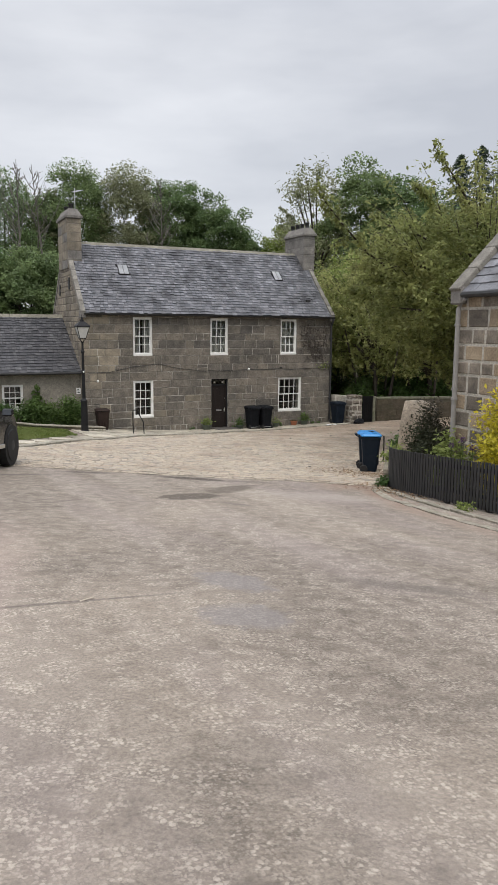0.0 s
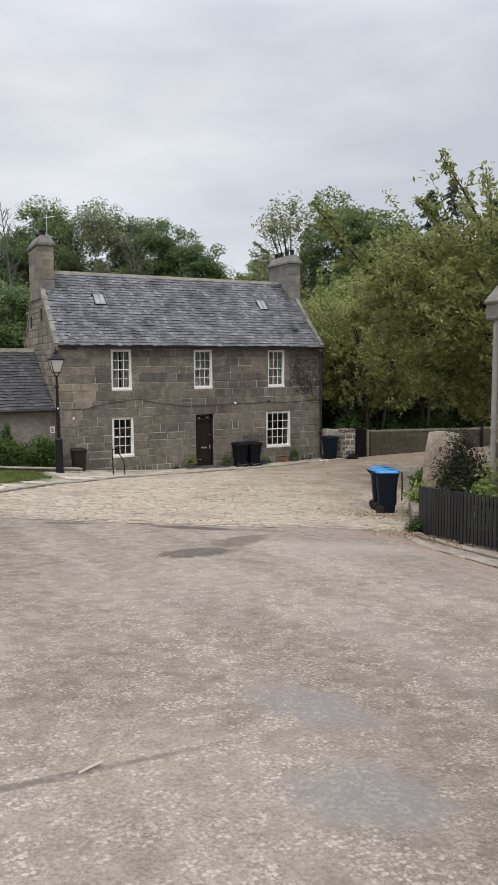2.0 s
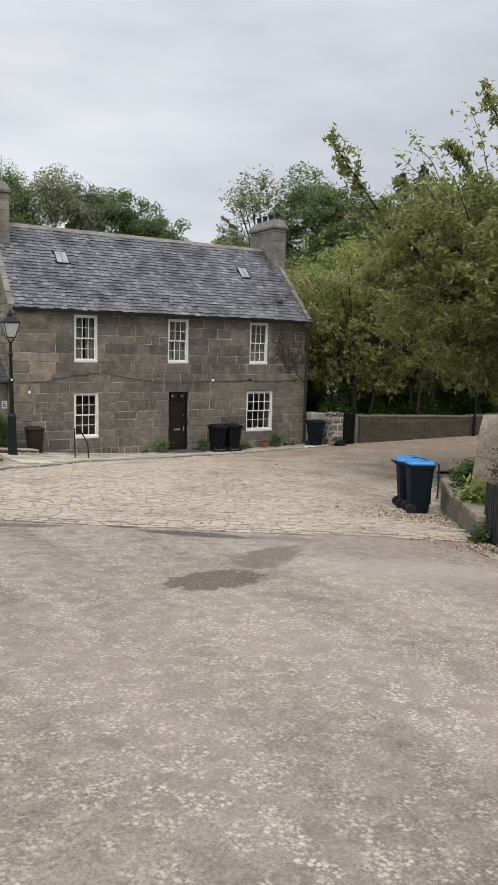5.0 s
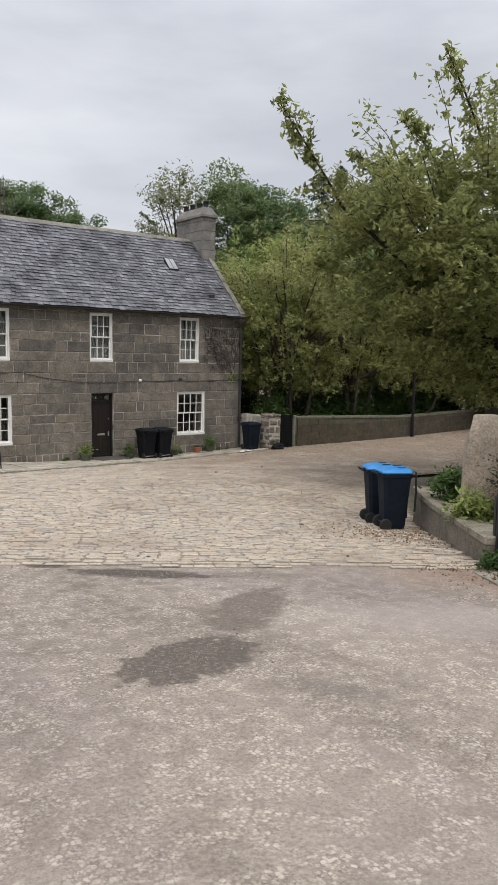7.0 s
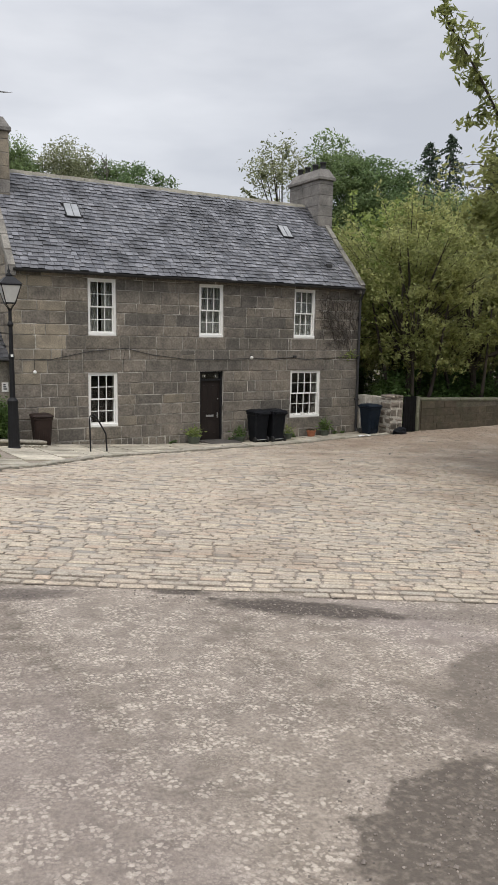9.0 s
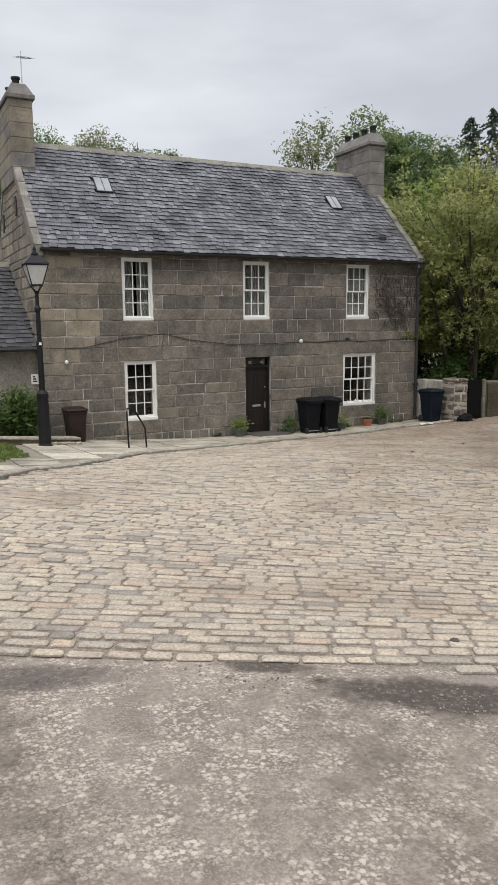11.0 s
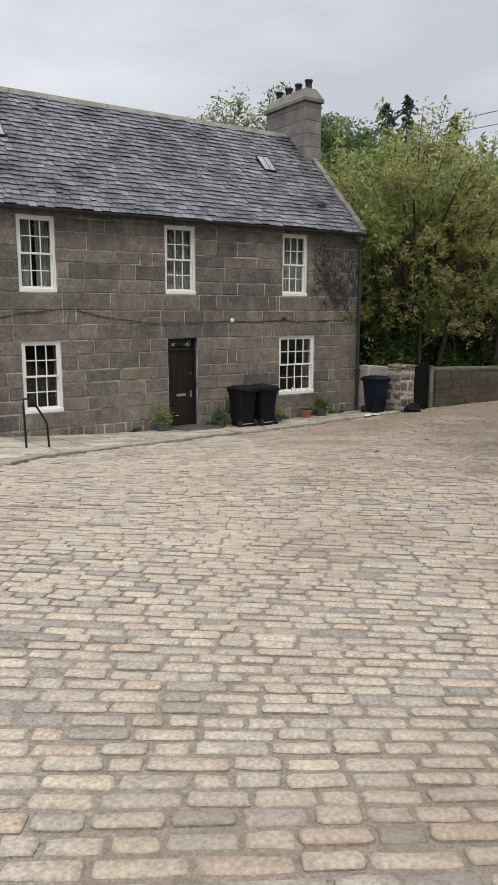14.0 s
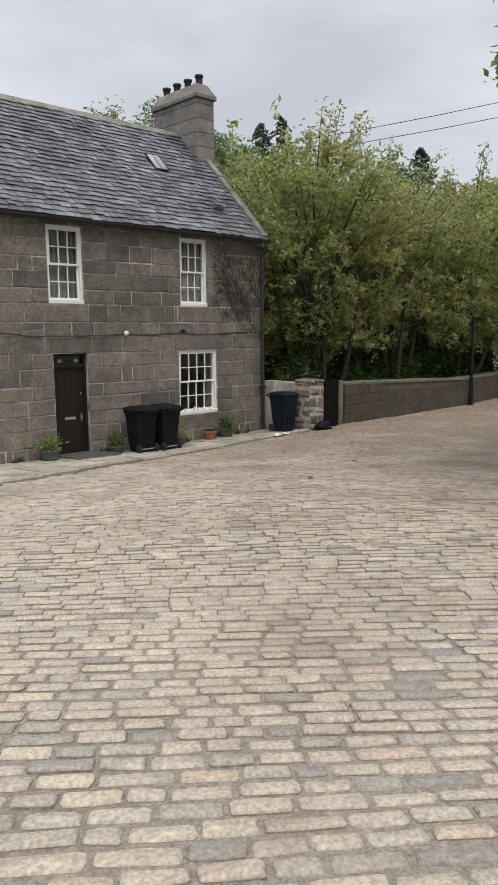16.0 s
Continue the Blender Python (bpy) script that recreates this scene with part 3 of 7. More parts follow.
def kerb_y(x):
    for (x0, y0), (x1, y1) in zip(KERB, KERB[1:]):
        if x0 <= x <= x1:
            return y0 + (y1 - y0) * (x - x0) / (x1 - x0)
    return KERB[0][1] if x < KERB[0][0] else KERB[-1][1]


far_x = (-900, -500, -250, -140, -90, -60, -45, -35, 35, 45, 60, 90, 140, 250, 500, 900)
far_y = (-900, -500, -250, -140, -90, -65, 25, 35, 50, 70, 90, 140, 250, 500, 900)
sheet("ground", spread(-28, 28, 1.0, far_x), spread(-48, 18, 1.0, far_y), lambda x, y: True, -0.06, M_EARTH, "bare earth and turf around the square", "ground")
sheet("road", spread(-26, -3.0, 0.5), spread(-47, -13, 0.5), lambda x, y: True, 0.0, M_ASPHALT, "worn pinkish grey asphalt road with bare pale chippings", "road")

# ---- setts, pavement ----
def lane_y(x):
    """The foot of the wall along the lane."""
    line = [(6.1, -1.62), (7.62, -1.46), (10.5, -1.45), (14.5, -1.15), (20.0, -0.2), (27.0, 1.6)]
    for (x0, y0), (x1, y1) in zip(line, line[1:]):
        if x <= x1:
            return y0 + (y1 - y0) * (x - x0) / (x1 - x0)
    return 1.6


def sett_area(x, y):
    if y < sett_seam(x) or x < -13.5 or x > 26.8 or y > (kerb_y(x) - 0.12 if x < 6.2 else lane_y(x) - 0.02):
        return False
    if x > -3.75:
        edge = -18.2 + (x + 3.75) * 1.25 if x < -1.2 else -15.0 + (x + 1.2) * 1.05
        if y < min(edge, -9.5) + 0.1:
            return False
    return True


sheet("sett_bed", spread(-13.5, 26.8, 0.13), spread(-19, 1.6, 0.13), lambda x, y: sett_area(x, y) or sett_area(x, y + 0.14), 0.0325, M_BED, "gritty joints beneath the old setts", "paving bed")
for v in bpy.data.objects["sett_bed"].data.vertices:
    v.co.z -= 0.042 * min(1.0, max(0.0, 1 - (v.co.y - sett_seam(v.co.x) + 0.08) / 0.35))
    v.co.z -= 0.016 * min(1.0, max(0.0, (math.hypot(v.co.x + 7.4, v.co.y + 14.0) - 4.0) / 2.0))


def pavement_inner(x):
    if x > -6.05:
        return -0.02
    if x > -7.4:
        return -0.02 - (x + 6.05) / 1.35 * -1.9
    return kerb_y(x) + 2.1


def pave_area(x, y):
    return x < 6.2 and kerb_y(x) < y < pavement_inner(x)


pavement = sheet("pavement", spread(-15.5, 6.25, 0.25), spread(-14.5, 0.0, 0.25), pave_area, 0.02, M_BED, "raised pavement of pale worn flagstones by the house", "pavement")


def lay_flags():
    rng = random.Random(5)
    x = -15.0
    while x < 6.0:
        w = rng.uniform(0.6, 1.0)
        x1 = min(x + w, 6.15)
        y = max(kerb_y(x), kerb_y(x1)) + 0.24
        top = min(pavement_inner(x), pavement_inner(x1))
        while y < top - 0.15:
            d = rng.uniform(0.5, 0.85)
            y1 = min(y + d, top)
            if top - y1 < 0.2:
                y1 = top
            g, h = 0.016, 0.05 + rng.uniform(-0.006, 0.006)
            cs = [(x + g, y + g), (x1 - g, y + g), (x1 - g, y1 - g), (x + g, y1 - g)]
            cs = [(a + 0.0, b + rng.uniform(-0.01, 0.01)) for a, b in cs]
            v = [(a, b, ground(a, b) + 0.0) for a, b in cs] + [(a, b, ground(a, b) + h) for a, b in cs]
            raw("flagstone", v, [(4, 5, 6, 7), (0, 1, 5, 4), (1, 2, 6, 5), (2, 3, 7, 6), (3, 0, 4, 7)], M_FLAG, pavement)
            y = y1
        x = x1


def lay_kerb(points, width, high, name, parent, material, seed, length=0.95):
    rng = random.Random(seed)
    for (x0, y0), (x1, y1) in zip(points, points[1:]):
        L = math.hypot(x1 - x0, y1 - y0)
        n = max(1, round(L / length))
        dx, dy = (x1 - x0) / L, (y1 - y0) / L
        for i in range(n):
            a, b = L * i / n + 0.008, L * (i + 1) / n - 0.008
            hh = high + rng.uniform(-0.012, 0.012)
            j = rng.uniform(-0.015, 0.015)
            cs = [(x0 + dx * s - dy * (o + j), y0 + dy * s + dx * (o + j)) for s, o in ((a, 0), (b, 0), (b, width), (a, width))]
            ins = [(x0 + dx * s - dy * (o + j), y0 + dy * s + dx * (o + j)) for s, o in ((a + 0.015, 0.022), (b - 0.015, 0.022), (b - 0.012, width - 0.01), (a + 0.012, width - 0.01))]
            v = [(p, q, ground(p, q) - 0.12) for p, q in cs] + [(p, q, ground(p, q) + hh - 0.02) for p, q in cs] + [(p, q, ground(p, q) + hh) for p, q in ins]
            f = [(8, 9, 10, 11)] + [(k, (k + 1) % 4, 4 + (k + 1) % 4, 4 + k) for k in range(4)] + [(4 + k, 4 + (k + 1) % 4, 8 + (k + 1) % 4, 8 + k) for k in range(4)]
            raw(name, v, f, material, parent)


def sett_mesh_data(at, cu, cv, hl, hw, top, tilt, rng, round_ends):
    """A worn loaf of granite: rounded shoulders, uneven outline, foot in the joint dirt."""
    plan = [(-1, -1), (1, -1), (1, 1), (-1, 1)]
    if round_ends:
        plan = [(-1, -0.45), (-0.975, -0.8), (-0.89, -1), (0.0, -1.04), (0.89, -1), (0.975, -0.8), (1, -0.45), (1, 0.45), (0.975, 0.8), (0.89, 1), (0.0, 1.04), (-0.89, 1), (-0.975, 0.8), (-1, 0.45)]
    n, ring = len(plan), []
    loose = 1.0 if round_ends else 0.35
    jit = [(rng.uniform(-0.005, 0.005) * loose, rng.uniform(-0.005, 0.005) * loose) for _ in plan]
    swell = rng.uniform(-0.004, 0.004)
    for inset, z in ((0.0, 0.004), (0.002, top - 0.010), (0.013, top)):
        for (p, q), (j1, j2) in zip(plan, jit):
            pu, pv = p * (hl - (1.0 if round_ends else 0.3) * inset) + j1, q * (hw - inset + swell * p) + j2
            x, y = at(cu + pu, cv + pv)
            ring.append((x, y, ground(x, y) + z + tilt * pv))
    f = [tuple(range(2 * n, 3 * n))]
    f += [(k, (k + 1) % n, n + (k + 1) % n, n + k) for k in range(n)]
    f += [(n + k, n + (k + 1) % n, 2 * n + (k + 1) % n, 2 * n + k) for k in range(n)]
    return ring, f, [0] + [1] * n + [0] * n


SETT_O, SETT_A, SETT_B, HINGE, PITCH = (-8.0, -15.4), radians(-27), radians(-39), 16.0, 0.108


def sett_place(u, v):
    """Rows lie along the seam, then fan round towards the lane, then run straight again."""
    hx, hy = SETT_O[0] + HINGE * math.cos(SETT_A), SETT_O[1] + HINGE * math.sin(SETT_A)
    phi = min(max(v / HINGE, 0.0), SETT_A - SETT_B)
    a = SETT_A - phi
    rest = v - phi * HINGE
    r = HINGE - u
    return hx - r * math.cos(a) - rest * math.sin(a), hy - r * math.sin(a) + rest * math.cos(a)


def lay_setts():
    rng = random.Random(11)
    near, far_v, far_f, far_m = 0, [], [], []
    bed = bpy.data.objects["sett_bed"]
    fan_end = HINGE * (SETT_A - SETT_B)
    for row in range(-60, 300):
        v = row * PITCH
        fan = 0 < v < fan_end
        u = -12.0 + rng.uniform(0, 0.3)
        wave = rng.uniform(0, 6.28)
        while u < 46:
            L = rng.choice((0.15, 0.18, 0.20, 0.22, 0.23, 0.25, 0.29)) + rng.uniform(-0.015, 0.015)
            cu = u + L / 2
            u += L
            squeeze = (HINGE - cu) / HINGE if fan else 1.0
            if squeeze < 0.3 or (fan and squeeze < 0.68 and row % 2):
                continue
            wide = PITCH * squeeze * (2 if fan and squeeze < 0.68 else 1)
            wob = (0.02 * math.sin(cu * 0.8 + row * 0.05) + 0.004 * math.sin(cu * 2.6 + wave)) / max(squeeze, 0.5)
            x, y = sett_place(cu, v + wob)
            if not sett_area(x, y):
                continue
            hl = L / 2 - (rng.uniform(0.003, 0.011) if math.hypot(x + 7.4, y + 14.0) < 3.5 else rng.uniform(0.001, 0.006))
            hw = wide / 2 - rng.uniform(0.0105, 0.0165 if math.hypot(x + 7.4, y + 14.0) < 4.5 else 0.023)
            top = 0.0435 + rng.uniform(-0.005, 0.008) - (0.003 if rng.random() < 0.1 else 0)
            gap = y - sett_seam(x)
            if gap < 0.3:
                top -= 0.024 * (1 - gap / 0.3)
            close = (x + 7.4) ** 2 + (y + 14.0) ** 2
            tw = rng.uniform(-0.035, 0.035)
            k = 1.0 / squeeze if fan else 1.0

            def at(a, b, cu=cu, v=v + wob, tw=tw, k=k):
                da, db = a - cu, b - v
                return sett_place(cu + da - tw * db, v + (db + tw * da) * k)

            ring, f, mi = sett_mesh_data(at, cu, v + wob, hl, hw, top, rng.uniform(-0.09, 0.09), rng, close < 12)
            if close < 1.5 ** 2 and near < 300:
                near += 1
                ob = raw("sett", ring, f, M_SETT, bed)
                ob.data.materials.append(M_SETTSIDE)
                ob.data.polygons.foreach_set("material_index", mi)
                ob.data.polygons.foreach_set("use_smooth", [not m for m in mi])
            else:
                b = len(far_v)
                far_v += ring
                far_f += [tuple(b + k for k in q) for q in f]
                far_m += mi
    ob = raw("setts", far_v, far_f, M_SETTS, bed)
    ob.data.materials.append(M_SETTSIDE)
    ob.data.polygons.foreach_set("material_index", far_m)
    ob.data.polygons.foreach_set("use_smooth", [not m for m in far_m])
    tagged(ob, "", "", "", "stuff")


# ---- the granite house ----
house = thing("house", (0, 0, 0), "two-storey dark granite house with a grey slate roof", "house")
HX0, HX1, HD, EAVE, RIDGE_Y, RIDGE_Z = -6.25, 5.87, 5.9, 5.06, 2.93, 8.2
OPEN = [(-4.01, -3.16, 3.255, 4.905), (-0.44, 0.415, 3.255, 4.905), (3.11, 3.965, 3.255, 4.905),
        (-4.035, -3.135, 0.555, 2.18), (-0.40, 0.43, -0.06, 2.18), (3.015, 4.255, 0.555, 2.18)]


def wall_with_openings(bm, x0, x1, y0, y1, z0, z1, openings):
    xs = sorted({x0, x1, *[o[0] for o in openings], *[o[1] for o in openings]})
    zs = sorted({z0, z1, *[o[2] for o in openings], *[o[3] for o in openings]})
    for za, zb in zip(zs, zs[1:]):
        run = None
        for xa, xb in list(zip(xs, xs[1:])) + [(x1, None)]:
            hole = xb is None or any(o[0] <= xa and xb <= o[1] and o[2] <= za and zb <= o[3] for o in openings)
            if not hole and run is None:
                run = xa
            if hole and run is not None:
                box(bm, run, xa, y0, y1, za, zb)
                run = None


bm = bmesh.new()
wall_with_openings(bm, HX0 + 0.02, HX1 - 0.02, 0.0105, 0.55, -0.5, EAVE - 0.02, OPEN)
front_wall = part("front_wall", bm, M_POINTING, house, "dark granite blocks with pale pointing")


def lay_ashlar():
    rng = random.Random(3)
    courses = [-0.42, -0.12, 0.18, 0.555, 0.86, 1.2, 1.49, 1.86, 2.18, 2.55, 2.86, 3.255, 3.57, 3.93, 4.22, 4.6, 4.905, 5.04]
    for i, (za, zb) in enumerate(zip(courses, courses[1:])):
        lintel = i in (8,)
        cuts = [(o[0], o[1]) for o in OPEN if o[2] < (za + zb) / 2 < o[3]]
        solid = []
        if lintel:
            solid = [(o[0] - 0.16, o[1] + 0.16) for o in OPEN[3:]]
        if i in (2, 10):
            solid = [(o[0] - 0.1, o[1] + 0.1) for o in OPEN if abs(o[2] - zb) < 0.03]
        spans, x = [], HX0
        for c0, c1 in sorted(cuts):
            spans.append((x, c0))
            x = c1
        spans.append((x, HX1))
        for s0, s1 in spans:
            edges = [s0]
            x = s0
            stops = sorted(p for p in solid if s0 < p[0] and p[1] < s1)
            while x < s1 - 0.02:
                w = rng.uniform(0.14, 0.38) if i < 2 else rng.uniform(0.45, 0.92) if rng.random() < 0.8 else rng.uniform(0.24, 0.4)
                nx = x + w
                for p0, p1 in stops:
                    if x < p0 - 0.01 < nx:
                        nx = p0
                    elif abs(x - p0) < 0.01:
                        nx = p1
                if s1 - nx < 0.25:
                    nx = s1
                edges.append(min(nx, s1))
                x = nx
            for xa, xb in zip(edges, edges[1:]):
                split = rng.random() < (0.3 if i < 2 else 0.02) and zb - za > 0.3 and xb - xa < 0.6
                parts_z = [(za, (za + zb) / 2), ((za + zb) / 2, zb)] if split else [(za, zb)]
                for z0, z1 in parts_z:
                    g = rng.uniform(0.012, 0.024) if i < 2 else rng.uniform(0.004, 0.013)
                    me = block_mesh("stone", xb - xa - 2 * g, 0.03, z1 - z0 - 2 * g, 0.015, rng, 0.013)
                    tan = (xb < -5.0 and rng.random() < 0.75 and z0 > 2.1) or (xb < -4.2 and rng.random() < 0.25) or rng.random() < 0.006
                    me.materials.append(M_TANBLOCK if tan else M_ASHLAR)
                    ob = new("stone", me)
                    ob.location = (xa + g, rng.uniform(-0.006, 0.001), z0 + g)
                    ob.parent = front_wall


def gable(name, x0, x1, openings=()):
    """An end wall up to the roof, its slope following the rafters."""
    bm = bmesh.new()
    prof = [(0.02, -0.5), (HD, -0.5), (HD, EAVE), (RIDGE_Y, RIDGE_Z - 0.05), (0.02, EAVE)]
    a = [bm.verts.new((x0, y, z)) for y, z in prof]
    b = [bm.verts.new((x1, y, z)) for y, z in prof]
    bm.faces.new(a)
    bm.faces.new(list(reversed(b)))
    for k in range(5):
        bm.faces.new((a[k], b[k], b[(k + 1) % 5], a[(k + 1) % 5]))
    bmesh.ops.recalc_face_normals(bm, faces=bm.faces)
    return part(name, bm, M_RUBBLE, house)


gable_l = gable("gable_wall", HX0, HX0 + 0.5)
gable_r = gable("gable_wall", HX1 - 0.5, HX1)
part("back_wall", boxes((HX0 + 0.5, HX1 - 0.5, HD - 0.5, HD - 0.02, -0.5, EAVE)), M_RUBBLE, house)
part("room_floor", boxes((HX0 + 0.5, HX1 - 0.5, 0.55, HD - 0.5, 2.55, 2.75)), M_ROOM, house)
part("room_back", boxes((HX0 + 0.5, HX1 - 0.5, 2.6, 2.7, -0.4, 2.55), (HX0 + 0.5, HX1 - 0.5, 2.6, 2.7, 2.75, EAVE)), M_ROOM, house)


def rubble_face(parent, plane_x, sign, seed, name="rubble_stone"):
    """Uneven stones standing proud on the gable."""
    rng = random.Random(seed)
    z = -0.3
    while z < RIDGE_Z - 0.4:
        h = rng.uniform(0.2, 0.36)
        y = 0.03
        while y < HD - 0.1:
            w = rng.uniform(0.25, 0.6)
            lim = EAVE + (RIDGE_Z - EAVE) * (1 - abs((y + w / 2) - RIDGE_Y) / RIDGE_Y) - 0.15
            if z + h < lim and y + w < HD:
                me = block_mesh("rubble_stone", w - 0.03, 0.05, h - 0.03, 0.02, rng, 0.014)
                me.materials.append(rng.choice((M_RUBBLESTONE, M_TANBLOCK, M_TANBLOCK)))
                ob = new(name, me)
                ob.matrix_world = pose(plane_x + sign * 0.018, y + (w if sign < 0 else 0), z, 0, 0, -90 if sign < 0 else 90)
                ob.parent = parent
            y += w
        z += h


# roof
SLOPE = math.atan2(RIDGE_Z - EAVE, RIDGE_Y + 0.2)
RUN = math.hypot(RIDGE_Z - EAVE, RIDGE_Y + 0.2)


def roof_slab(bm, x0, x1, y_eave, z_eave, y_ridge, z_ridge, thick):
    d = Vector((0, y_ridge - y_eave, z_ridge - z_eave)).normalized()
    nrm = Vector((1, 0, 0)).cross(d)
    if nrm.z < 0:
        nrm = -nrm
    vs = []
    for x in (x0, x1):
        for y, z in ((y_eave, z_eave), (y_ridge, z_ridge)):
            p = Vector((x, y, z))
            vs += [bm.verts.new(p), bm.verts.new(p - nrm * thick)]
    a, a1, b, b1, c, c1, e, e1 = vs
    for f in ((a, c, e, b), (a1, b1, e1, c1), (a, a1, c1, c), (b, e, e1, b1), (a, b, b1, a1), (c, c1, e1, e)):
        bm.faces.new(f)
    bmesh.ops.recalc_face_normals(bm, faces=bm.faces)


bm = bmesh.new()
roof_slab(bm, HX0 + 0.18, HX1 - 0.19, -0.2, EAVE, RIDGE_Y, RIDGE_Z, 0.12)
roof_slab(bm, HX0 + 0.18, HX1 - 0.19, HD + 0.2, EAVE, RIDGE_Y, RIDGE_Z, 0.12)
roof = part("roof", bm, M_ROOFBED, house, "weathered blue-grey slate roof")


def lay_slates(parent, x0, x1, y_eave, z_eave, slope, run, rows, seed, single, skip=(), wmin=0.14, wmax=0.27, materials=(M_SLATE, M_SLATES)):
    """Overlapping slates from the eave up; the lowest rows are objects of their own, the rest one mesh."""
    rng = random.Random(seed)
    up = Vector((0, math.cos(slope), math.sin(slope)))
    nrm = Vector((0, -math.sin(slope), math.cos(slope)))
    exp = run / rows
    fv, ff, count = [], [], 0
    for r in range(rows):
        x = x0 - rng.uniform(0, 0.2)
        while x < x1:
            w = rng.uniform(wmin, wmax) * (1 - 0.25 * r / rows)
            a, b = max(x, x0) + 0.006, min(x + w, x1) - 0.006
            x += w
            if b - a < 0.06:
                continue
            mid = (a + b) / 2
            if any(s0 < mid < s1 and q0 < (r + 0.5) * exp < q1 for s0, s1, q0, q1 in skip):
                continue
            base = Vector((0, y_eave, z_eave)) + up * (r * exp - 0.01 + rng.uniform(-0.026, 0.026))
            lift, t = 0.028 + rng.uniform(0, 0.02), 0.012
            v = []
            for px, s, h in ((a, 0, lift), (b, 0, lift + rng.uniform(-0.004, 0.004)), (b, exp * 1.25, 0.008), (a, exp * 1.25, 0.008)):
                p = base + up * s + nrm * h
                v.append((px, p.y, p.z))
            for q in range(4):
                p = Vector(v[q]) - nrm * t
                v.append(tuple(p))
            f = [(0, 1, 2, 3), (4, 5, 1, 0), (5, 6, 2, 1), (7, 4, 0, 3)]
            if count < single:
                count += 1
                raw("slate", v, f, materials[0], parent)
            else:
                k = len(fv)
                fv += v
                ff += [tuple(k + i for i in q) for q in f]
    tagged(raw("slates", fv, ff, materials[1], parent), "", "", "", "stuff")



M_SKEW = mat("lichened_skew", (0.17, 0.16, 0.14), (0.30, 0.28, 0.245), 3.0, 0.92, 0.5, (0.11, 0.10, 0.09), 1.3, 0.6, fine=32, coords="World", vary=0.15)


def coping(parent, x0, x1, seed):
    """Skew stones along a gable's slope, with a larger foot at the eave."""
    rng = random.Random(seed)
    n = 7
    up = Vector((0, math.cos(SLOPE), math.sin(SLOPE)))
    nrm = Vector((0, -math.sin(SLOPE), math.cos(SLOPE)))
    for side in (1, -1):
        for i in range(n):
            a, b = RUN * i / n + 0.01, RUN * (i + 1) / n - 0.005
            bm = bmesh.new()
            vs = box(bm, x0, x1, a, b, -0.06, 0.10 + rng.uniform(-0.01, 0.01), bevel=0.012)
            for v in vs:
                p = Vector((0, -0.2, EAVE)) + up * v.co.y + nrm * v.co.z
                y = p.y if side > 0 else 2 * RIDGE_Y - p.y
                v.co = Vector((v.co.x, y, p.z))
            bmesh.ops.recalc_face_normals(bm, faces=bm.faces)
            part("skew_stone", bm, M_SKEW, parent)
    part("skew_foot", boxes((x0 - 0.01, x1 + 0.01, -0.24, 0.1, EAVE - 0.22, EAVE + 0.08), bevel=0.02), M_CHIMNEY, parent)


coping(roof, HX0 - 0.03, HX0 + 0.17, 1)
coping(roof, HX1 - 0.18, HX1 + 0.02, 2)
rng = random.Random(9)
x = HX0 + 0.575
while x < HX1 - 0.6:
    x1 = min(x + rng.uniform(0.75, 1.0), HX1 - 0.55)
    bm = bmesh.new()
    vs = [bm.verts.new(p) for p in [(q, RIDGE_Y + y, RIDGE_Z + z) for q in (x + 0.006, x1 - 0.006) for y, z in ((-0.17, -0.12), (-0.05, 0.055), (0.05, 0.055), (0.17, -0.12))]]
    for k in range(4):
        bm.faces.new((vs[k], vs[(k + 1) % 4], vs[4 + (k + 1) % 4], vs[4 + k]))
    bm.faces.new(vs[3::-1])
    bm.faces.new(vs[4:])
    bmesh.ops.recalc_face_normals(bm, faces=bm.faces)
    part("ridge_stone", bm, M_RIDGE, roof)
    x = x1


